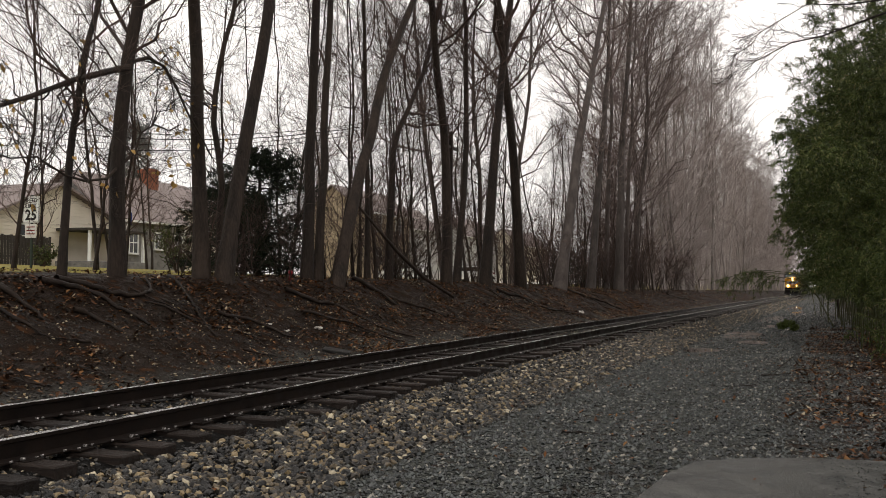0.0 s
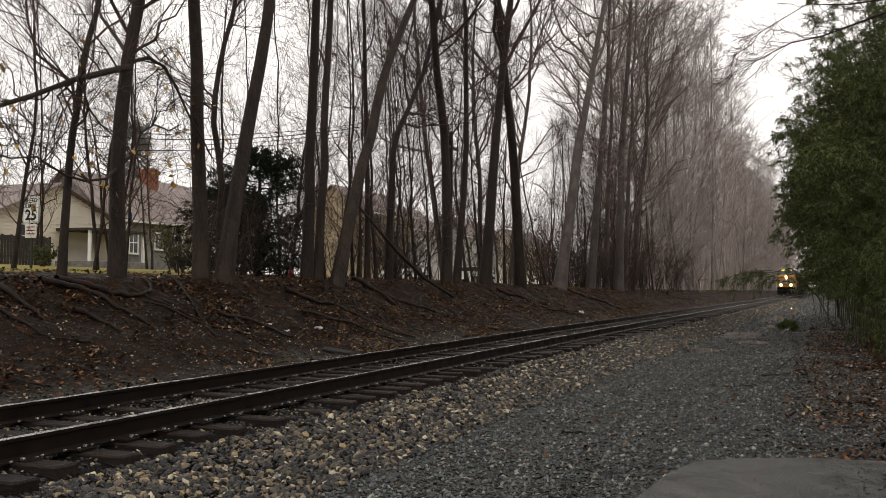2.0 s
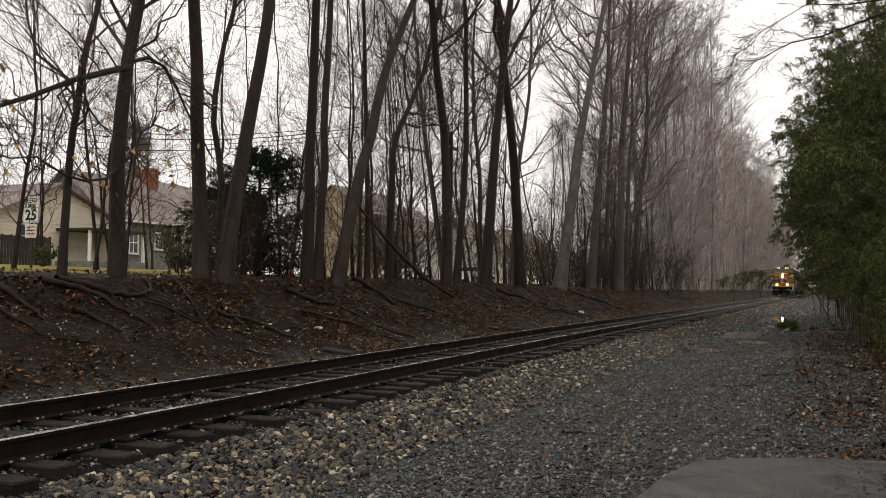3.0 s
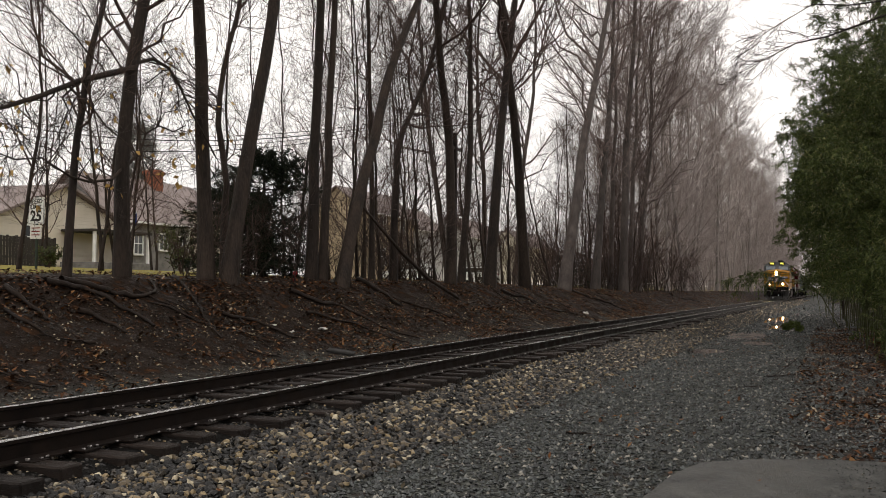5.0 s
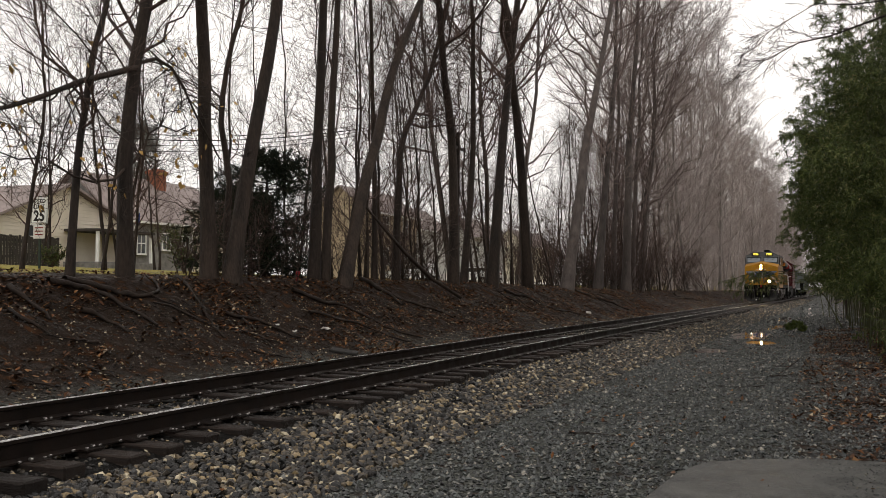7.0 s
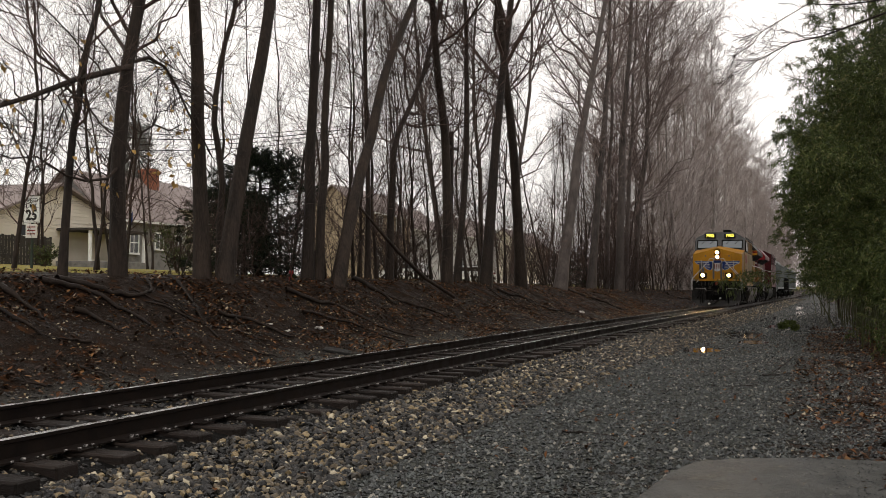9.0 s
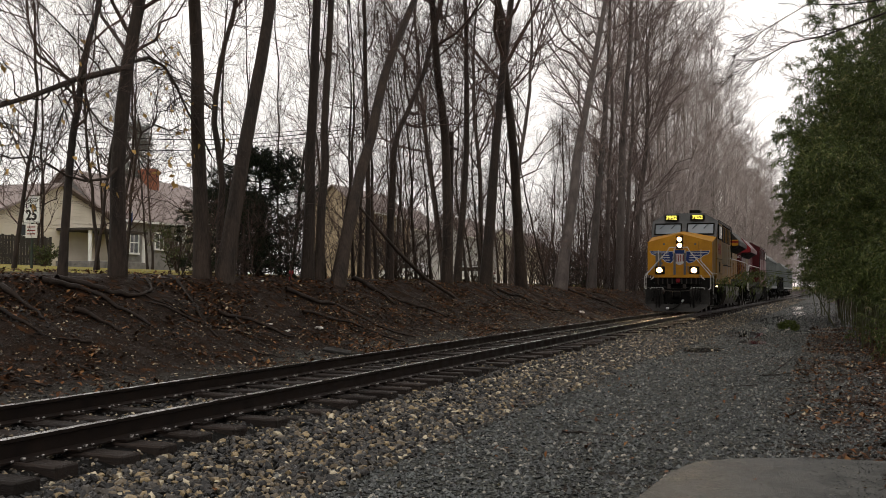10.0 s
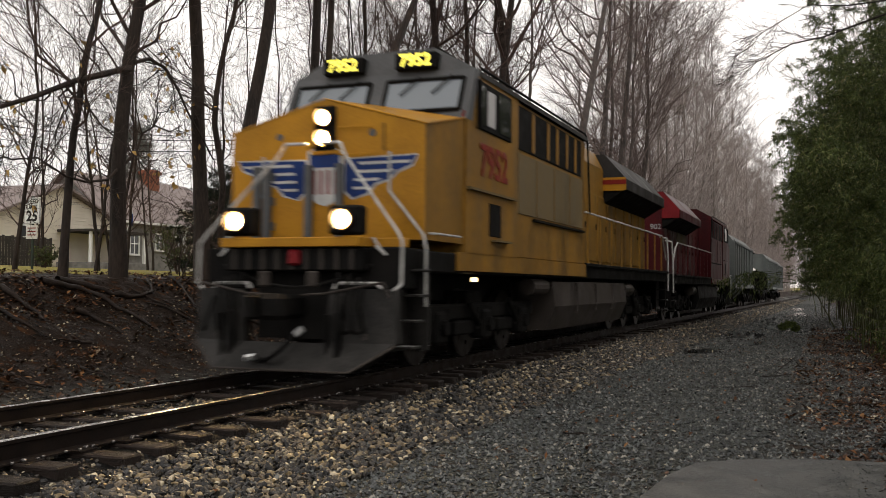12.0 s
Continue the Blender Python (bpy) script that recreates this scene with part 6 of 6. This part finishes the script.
def build_shrubs():
    rng = np.random.default_rng(95)
    for x, y, h, lab in ((-12, 24.9, 1.5, "olive twiggy shrub behind the trunks"), (-12.8, 26.3, 1.3, "olive twiggy shrub behind the trunks"), (-19, 27.0, 0.8, "low brown shrub in the yard"), (-8.5, 58, 1.6, "dark evergreen shrub on the bank"), (-8.2, 62, 1.5, "dark evergreen shrub on the bank"), (4.75, 38.5, 0.24, "low green weeds at the puddle"), (5.2, 37.6, 0.22, "low green weeds at the puddle"), (4.95, 40.2, 0.26, "low green weeds at the puddle")):
        sh = tagged(new("shrub"), lab, "shrub", "shrubs")
        sh.location = (x, y, level(x, y))
        w = rng.uniform(0, 6.28, 16)
        q = np.linspace(0, 1, 5)
        p = np.stack([np.stack([np.cos(a) * h * 0.6 * q ** 1.3, np.sin(a) * h * 0.6 * q ** 1.3, h * q * rng.uniform(0.7, 1.05)], 1) for a in w])
        r = np.repeat(np.linspace(0.014, 0.005, 5)[None], 16, 0)
        s1, r1 = sprout(rng, p, r, 9, 3, (0.25 * min(1, h), 0.6 * min(1, h)), (0.4, 1.0), 0.05, 0.1)
        tagged(mesh_np("stem", *merge([tubes(p, r, 4), tubes(s1, r1, 3)]), M_TWIG, sh), kind="stuff")
        mesh_np("foliage", *sprays(rng, s1, 9, (0.05, 0.10), 0.018), M_NEEDLE if "dark" in lab else M_WEED if "weeds" in lab else M_BAMBOO, sh)


build_shrubs()


# ---- beyond the bank: houses, yard, street ----
def window(parent, x, y, z, w, h, bars=True):
    """A white-framed sash on a wall that faces the track."""
    n_ = "white-framed window"
    win = Geo().span(x - 0.03, x + 0.012, y - w / 2 - 0.02, y + w / 2 + 0.02, z - h / 2 - 0.02, z + h / 2 + 0.02).ob("window", M_TRIM, parent, n_)
    for q in (-1, 1):
        Geo().span(x, x + 0.08, y + q * w / 2, y + q * (w / 2 + 0.08), z - h / 2, z + h / 2 + 0.08).ob("jamb", M_TRIM, win)
    Geo().span(x, x + 0.08, y - w / 2, y + w / 2, z + h / 2, z + h / 2 + 0.08).ob("head", M_TRIM, win)
    Geo().span(x, x + 0.12, y - w / 2 - 0.1, y + w / 2 + 0.1, z - h / 2 - 0.12, z - h / 2).ob("sill", M_TRIM, win)
    if bars:
        Geo().span(x, x + 0.06, y - w / 2, y + w / 2, z - 0.03, z + 0.03).ob("meeting_rail", M_TRIM, win)
        Geo().span(x, x + 0.05, y - 0.02, y + 0.02, z - h / 2, z + h / 2).ob("glazing_bar", M_TRIM, win)
    Geo().span(x - 0.02, x + 0.025, y - w / 2, y + w / 2, z - h / 2, z + h / 2).ob("pane", M_PANE, win)


def house(label, x0, x1, y0, y1, base, eave, ridge, along, wall, siding=True, windows=(), overhang=0.4):
    """A gabled house, front at x1; along: the axis of its ridge."""
    h = tagged(new("house"), label, "house", "houses beyond the bank")
    g = Geo().span(x0, x1, y0, y1, base - 0.5, eave)
    if along == "y":
        xm = (x0 + x1) / 2
        g.prism([(x0, eave), (x1, eave), (xm, ridge)], "y", y0, y1)
        roof = [[(x1 + overhang, y0 - overhang, eave - 0.12), (x1 + overhang, y1 + overhang, eave - 0.12), (xm, y1 + overhang, ridge + 0.08), (xm, y0 - overhang, ridge + 0.08)],
                [(x0 - overhang, y0 - overhang, eave - 0.12), (x0 - overhang, y1 + overhang, eave - 0.12), (xm, y1 + overhang, ridge + 0.08), (xm, y0 - overhang, ridge + 0.08)]]
    else:
        ym = (y0 + y1) / 2
        g.prism([(y0, eave), (y1, eave), (ym, ridge)], "x", x0, x1)
        roof = [[(x0 - overhang, y0 - overhang, eave - 0.12), (x1 + overhang, y0 - overhang, eave - 0.12), (x1 + overhang, ym, ridge + 0.08), (x0 - overhang, ym, ridge + 0.08)],
                [(x0 - overhang, y1 + overhang, eave - 0.12), (x1 + overhang, y1 + overhang, eave - 0.12), (x1 + overhang, ym, ridge + 0.08), (x0 - overhang, ym, ridge + 0.08)]]
    g.ob("wall", wall, h)
    for q in roof:
        Geo().solid(q + [(a, b, c + 0.14) for a, b, c in q], [(0, 1, 2, 3), (4, 5, 6, 7), (0, 1, 5, 4), (1, 2, 6, 5), (2, 3, 7, 6), (3, 0, 4, 7)]).ob("roof", M_ROOF, h)
    if siding:                              # lapped boards on the face towards the track
        k, z = 0, base
        while z < (ridge if along == "x" else eave) - 0.15:
            a, b = y0, y1
            if z > eave:
                q = (z + 0.1 - eave) / (ridge - eave)
                a, b = y0 + (y1 - y0) / 2 * q, y1 - (y1 - y0) / 2 * q
            Geo().solid([(x1, a, z), (x1, b, z), (x1, b, z + 0.19), (x1, a, z + 0.19), (x1 + 0.035, a, z), (x1 + 0.035, b, z), (x1 + 0.01, b, z + 0.19), (x1 + 0.01, a, z + 0.19)],
                        [(0, 1, 2, 3), (4, 5, 6, 7), (0, 1, 5, 4), (2, 3, 7, 6), (0, 3, 7, 4), (1, 2, 6, 5)]).ob("board", wall, h)
            z += 0.2
    for y in (y0 + 0.035, y1 - 0.035):
        Geo().span(x1 + 0.02, x1 + 0.10, y - 0.085, y + 0.085, base - 0.3, eave).ob("corner_trim", M_TRIM, h)
    if along == "y":
        Geo().span(x1 + overhang - 0.05, x1 + overhang + 0.07, y0 - overhang, y1 + overhang, eave - 0.16, eave - 0.02).ob("gutter", M_TRIM, h)
    for y, z, w, t in windows:
        window(h, x1 + 0.03, y, z, w, t)
    return h


def build_houses():
    a = house("cream-sided gabled house with a porch", -44, -34, 38.6, 49.4, 2.1, 4.45, 6.5, "x", M_SIDING, True, ((41.5, 3.6, 0.9, 1.2),))
    Geo().span(-34, -31.6, 43.8, 48.8, 4.0, 4.15, 0.02).ob("porch_roof", M_FENCE, a)
    for y in (44.0, 46.4, 48.6):
        Geo().span(-31.85, -31.7, y - 0.08, y + 0.08, 1.8, 4.0, 0.01).ob("porch_post", M_TRIM, a)
    Geo().span(-34, -31.6, 43.8, 48.8, 1.8, 2.3, 0.02).ob("porch_floor", M_STONEWALL, a)
    b = house("low grey stone house with a brick chimney", -42, -35.5, 49.8, 57.8, 2.1, 5.15, 8.1, "y", M_STONEWALL, False, ((52.3, 3.7, 0.8, 1.3), (54.9, 3.9, 0.8, 1.0), (57.0, 3.7, 0.8, 1.2)))
    ch = Geo().span(-38.9, -38.0, 57.15, 58.15, 6.2, 9.15, 0.02).span(-39.0, -37.9, 57.05, 58.25, 8.85, 9.05).ob("chimney", M_BRICK, b, "red brick chimney")
    house("cream-sided house with a shingled roof", -52, -43, 64.5, 74, 2.3, 7.2, 9.6, "y", M_SIDING, True, ((67.0, 5.8, 0.9, 1.3), (71, 5.8, 0.9, 1.3)))
    house("two-storey beige house among the trees", -38.5, -33, 80.5, 92, 2.0, 7.8, 10.0, "y", M_BEIGE, True, ((84.5, 6.8, 1.1, 1.5), (89.0, 6.8, 1.1, 1.5), (84.5, 3.8, 1.1, 1.5), (89, 3.8, 1.1, 1.6)))
    house("pale grey two-storey house beyond the street", -46, -40, 105, 118, 2.0, 7.8, 10.5, "y", M_PALEWALL, True, ((107, 6.4, 1.1, 1.5), (114, 6.4, 1.1, 1.5), (110, 3.7, 1.6, 1.6)))
    house("pale grey two-storey house beyond the street", -46, -40, 127, 142, 2.0, 7.8, 10.5, "y", M_PALEWALL, True, ((130, 6.4, 1.1, 1.5), (137, 6.4, 1.1, 1.5), (133, 3.7, 1.6, 1.6)))
    house("pale sided house in the mist", -48, -42, 160, 178, 2.2, 7.8, 10.5, "y", M_SIDING, False, ((164, 6.4, 1.1, 1.5), (172, 6.4, 1.1, 1.5)))


build_houses()


def build_spruce():
    """A big spruce behind the roofs, its needles and bark paled as if by mist."""
    rng = np.random.default_rng(43)
    x, y = -59.5, 82.0
    tree = tagged(new("spruce"), "big spruce behind the houses, mist haze put into its colour", "tree")
    tree.location = (x, y, level(x, y))
    p = np.array([[(0, 0, -0.3), (0, 0, 5), (0.1, 0, 10), (0, 0, 15.5)]], float)
    mesh_np("trunk", *tubes(p, np.array([[0.3, 0.22, 0.13, 0.03]]), 8), M_HAZEBARK, tree)
    a, ar = sprout(rng, p, np.full((1, 4), 0.12), 130, 5, (2.8, 4.0), (1.2, 1.6), 0.12, 0.12, droop=0.2)
    tagged(mesh_np("bough", *tubes(a, ar, 4), M_HAZEBARK, tree), kind="stuff")
    b, _ = sprout(rng, a, ar, 12, 3, (0.5, 1.2), (0.5, 1.0), 0, 0.15, droop=0.3)
    mesh_np("needles", *sprays(rng, b, 9, (0.25, 0.5), 0.06, 0.2), M_HAZESPRUCE, tree, "blue-grey needle sprays")


build_spruce()


def build_flag():
    flag = tagged(new("porch_flag"), "small red, white and blue flag drooping on a porch pole", "flag")
    flag.location = (-31.7, 47.0, 4.1)
    Geo().rod((-0.1, 0, 0), (0.35, 0, 1.25), 0.02, n=6).ob("pole", M_TRIM, flag)
    for k in range(6):
        z = 1.2 - 0.02 * k
        m = (M_BLUE if k < 3 else M_RED) if k % 2 == 0 else (M_BLUE if k < 3 else M_WHITE)
        Geo().solid([(0.33 - 0.05 * k, 0.02 * (-1) ** k, z - 0.1 * k), (0.28 - 0.05 * k, 0.03 * (-1) ** (k + 1), z - 0.1 * k - 0.1), (0.28 - 0.05 * k, 0.03 * (-1) ** (k + 1), z - 0.85), (0.33 - 0.05 * k, 0.02 * (-1) ** k, z - 0.8),
                     (0.33 - 0.05 * k, 0.02 * (-1) ** k + 0.02, z - 0.1 * k), (0.28 - 0.05 * k, 0.03 * (-1) ** (k + 1) + 0.02, z - 0.1 * k - 0.1), (0.28 - 0.05 * k, 0.03 * (-1) ** (k + 1) + 0.02, z - 0.85), (0.33 - 0.05 * k, 0.02 * (-1) ** k + 0.02, z - 0.8)],
                    [(0, 1, 2, 3), (4, 5, 6, 7), (0, 1, 5, 4), (1, 2, 6, 5), (2, 3, 7, 6), (3, 0, 4, 7)]).ob("stripe", m, flag)


build_flag()


def build_yard():
    fence = tagged(new("board_fence"), "dark weathered board fence at the yard's edge", "fence")
    fence.location = (-31.5, 34, level(-31.5, 34))
    for k in range(34):
        Geo().span(-0.02, 0.02, k * 0.2, k * 0.2 + 0.17, -0.1, 1.45 + 0.03 * math.sin(k * 2.3), 0.008).ob("board", M_FENCE, fence)
    for z in (0.4, 1.2):
        Geo().span(-0.08, -0.02, 0, 6.8, z - 0.05, z + 0.05).ob("fence_rail", M_FENCE, fence)
    ladder = tagged(new("ladder"), "aluminium stepladder leaning in the yard", "ladder")
    ladder.location = (-30.8, 44.9, level(-30.8, 44.9))
    for dx in (-0.2, 0.2):
        Geo().rod((0.0, dx, 0), (-0.25, dx + 0.45, 1.75), 0.035, n=6).ob("ladder_rail", M_ALU, ladder)
    for k in range(5):
        z = 0.25 + 0.32 * k
        q = z / 1.75
        Geo().rod((-0.25 * q, -0.2 + 0.45 * q, z), (-0.25 * q, 0.2 + 0.45 * q, z), 0.03, n=6).ob("rung", M_ALU, ladder)
    sign = tagged(new("speed_limit_sign"), "white speed limit sign on a dark post", "road sign")
    sx, sy = -15.2, 22.4
    sign.location = (sx, sy, level(sx, sy))
    z0 = 3.22 - level(sx, sy)
    Geo().span(-0.035, 0.035, -0.02, 0.03, -0.3, z0 + 0.42, 0.006).ob("post", M_SIGNPOST, sign)
    pl = Geo().box((0, -0.035, z0), (0.61, 0.012, 0.76), 0.004).ob("sign_plate", M_SIGN, sign)
    g = Geo()
    for a in (-0.285, 0.285):
        g.span(a - 0.006, a + 0.006, -0.045, -0.041, z0 - 0.36, z0 + 0.36)
    for b in (-0.36, 0.36):
        g.span(-0.279, 0.279, -0.045, -0.041, z0 + b - 0.006, z0 + b + 0.006)
    g.ob("sign_border", M_INK, pl)
    lettering("sign_word", "SPEED", 0.17, pose(0, -0.043, z0 + 0.26, 90), M_INK, pl, 0.002, 0.003)
    lettering("sign_word", "LIMIT", 0.17, pose(0, -0.043, z0 + 0.10, 90), M_INK, pl, 0.002, 0.003)
    lettering("sign_numeral", "25", 0.42, pose(0, -0.043, z0 - 0.17, 90), M_INK, pl, 0.002, 0.012)
    lp = Geo().box((0, -0.035, z0 - 0.62), (0.42, 0.012, 0.40), 0.004).ob("lower_plate", M_LITTER, sign, "small faded plate")
    for k in range(3):
        Geo().span(-0.15, 0.15, -0.045, -0.041, z0 - 0.52 - 0.1 * k, z0 - 0.49 - 0.1 * k).ob("text_bar", M_DECAL, lp)
    # overhead cables across the yard
    for k, (za, zb, r) in enumerate(((8.48, 7.70, 0.022), (7.77, 7.28, 0.016), (8.75, 7.9, 0.014), (8.1, 7.5, 0.014))):
        pts = []
        for i in range(25):
            q = -0.8 + 2.6 * i / 24
            pts.append((-29.45 + 11.0 * q, 34.2 + 4.3 * q, za + (zb - za) * q - 0.35 * (1 - (2 * q - 1) ** 2)))
        p = np.array([pts])
        tagged(mesh_np("overhead_cable", *tubes(p, np.full((1, 25), r), 5), M_WIRE), "black overhead cable slung across the yard", "cable", "overhead cables")
    for q in (-0.8, 1.8):
        x, y = -29.45 + 11 * q, 34.2 + 4.3 * q
        pole = tagged(new("utility_pole"), "wooden utility pole carrying the cables", "utility pole", "utility poles")
        pole.location = (x, y, level(x, y))
        z = 8.48 - 0.78 * q - level(x, y)
        Geo().rod((0, 0, -0.5), (0, 0, z + 1.0), 0.14, 0.10, 10).ob("pole", M_TIE, pole)
        Geo().box((0, 0, z + 0.3), (0.12, 2.0, 0.12), 0.01).ob("crossarm", M_TIE, pole)


build_yard()


def build_car(label, x, y, turn):
    """A white sport utility vehicle, its length along its own x."""
    car = tagged(new("suv"), label, "car", "parked cars")
    car.matrix_basis = pose(x, y, level(x, y), 0, 0, turn)
    low = [(-2.3, 0.42), (2.25, 0.42), (2.32, 0.75), (2.2, 1.0), (1.2, 1.12), (-2.2, 1.15), (-2.36, 0.9)]
    up = [(-2.2, 1.12), (1.25, 1.12), (0.55, 1.68), (-1.75, 1.74), (-2.1, 1.55)]
    Geo().prism(low, "y", -0.92, 0.92).ob("body", M_CARWHITE, car)
    Geo().prism(up, "y", -0.80, 0.80).ob("cabin", M_CARWHITE, car)
    for s in (-1, 1):
        for q in ([(-1.95, 1.2), (-1.2, 1.2), (-1.2, 1.6), (-1.75, 1.6)], [(-1.1, 1.2), (-0.1, 1.2), (-0.1, 1.6), (-1.1, 1.6)], [(0.0, 1.2), (0.95, 1.2), (0.45, 1.6), (0.0, 1.6)]):
            Geo().prism(q, "y", s * 0.795, s * 0.812).ob("side_window", M_DARKGLASS, car)
        for a in (-1.42, 1.42):
            w = Geo().rod((a, s * 0.72, 0.36), (a, s * 0.95, 0.36), 0.36, n=20).ob("wheel", M_RUBBER, car)
            Geo().rod((a, s * 0.93, 0.36), (a, s * 0.962, 0.36), 0.22, n=14).ob("rim", M_ALU, w)
        Geo().span(2.2, 2.3, s * 0.55, s * 0.88, 0.78, 0.92).ob("headlight", M_PANE, car)
        Geo().span(-2.34, -2.24, s * 0.62, s * 0.9, 0.9, 1.1).ob("tail_light", M_RED, car)
    Geo().span(-2.42, -2.3, -0.85, 0.85, 0.42, 0.62, 0.03).span(2.28, 2.38, -0.85, 0.85, 0.42, 0.6, 0.03).ob("bumper", M_BLACK, car)
    Geo().prism([(-1.7, 1.77), (0.3, 1.73), (0.3, 1.76), (-1.7, 1.80)], "y", 0.6, 0.64).prism([(-1.7, 1.77), (0.3, 1.73), (0.3, 1.76), (-1.7, 1.80)], "y", -0.64, -0.6).ob("roof_rail", M_BLACK, car)


build_car("white sport utility vehicle parked beyond the trees", -26.6, 92.5, 160)
build_car("white car parked beyond the trees", -29.5, 82.5, 165)



# ---- movement ----
def front(t):
    """How far along the track the plow is at t seconds: the train gathers a little speed."""
    return float(np.interp(t, (0, 2.5, 5, 7, 9.5, 11, 12), (207.0, 167.0, 127.0, 94.4, 53.5, 28.0, 10.7)))


def motions():
    """The train comes on along the straight track; its wheels roll."""
    for ob, back, turn in CONSIST:
        mid = back + (-11 if turn else 9)       # the middle of the vehicle
        walk(ob, [(t / 2, pose(0, front(t / 2) + back, -drop(front(t / 2) + mid), 0, 0, turn)) for t in range(25)])
    for wheels, (x, y, z), sense in WHEELS:
        walk(wheels, [(k / 30, pose(x, y, z, sense * math.degrees((front(0) - front(k / 30)) / 0.53))) for k in range(361)])


motions()
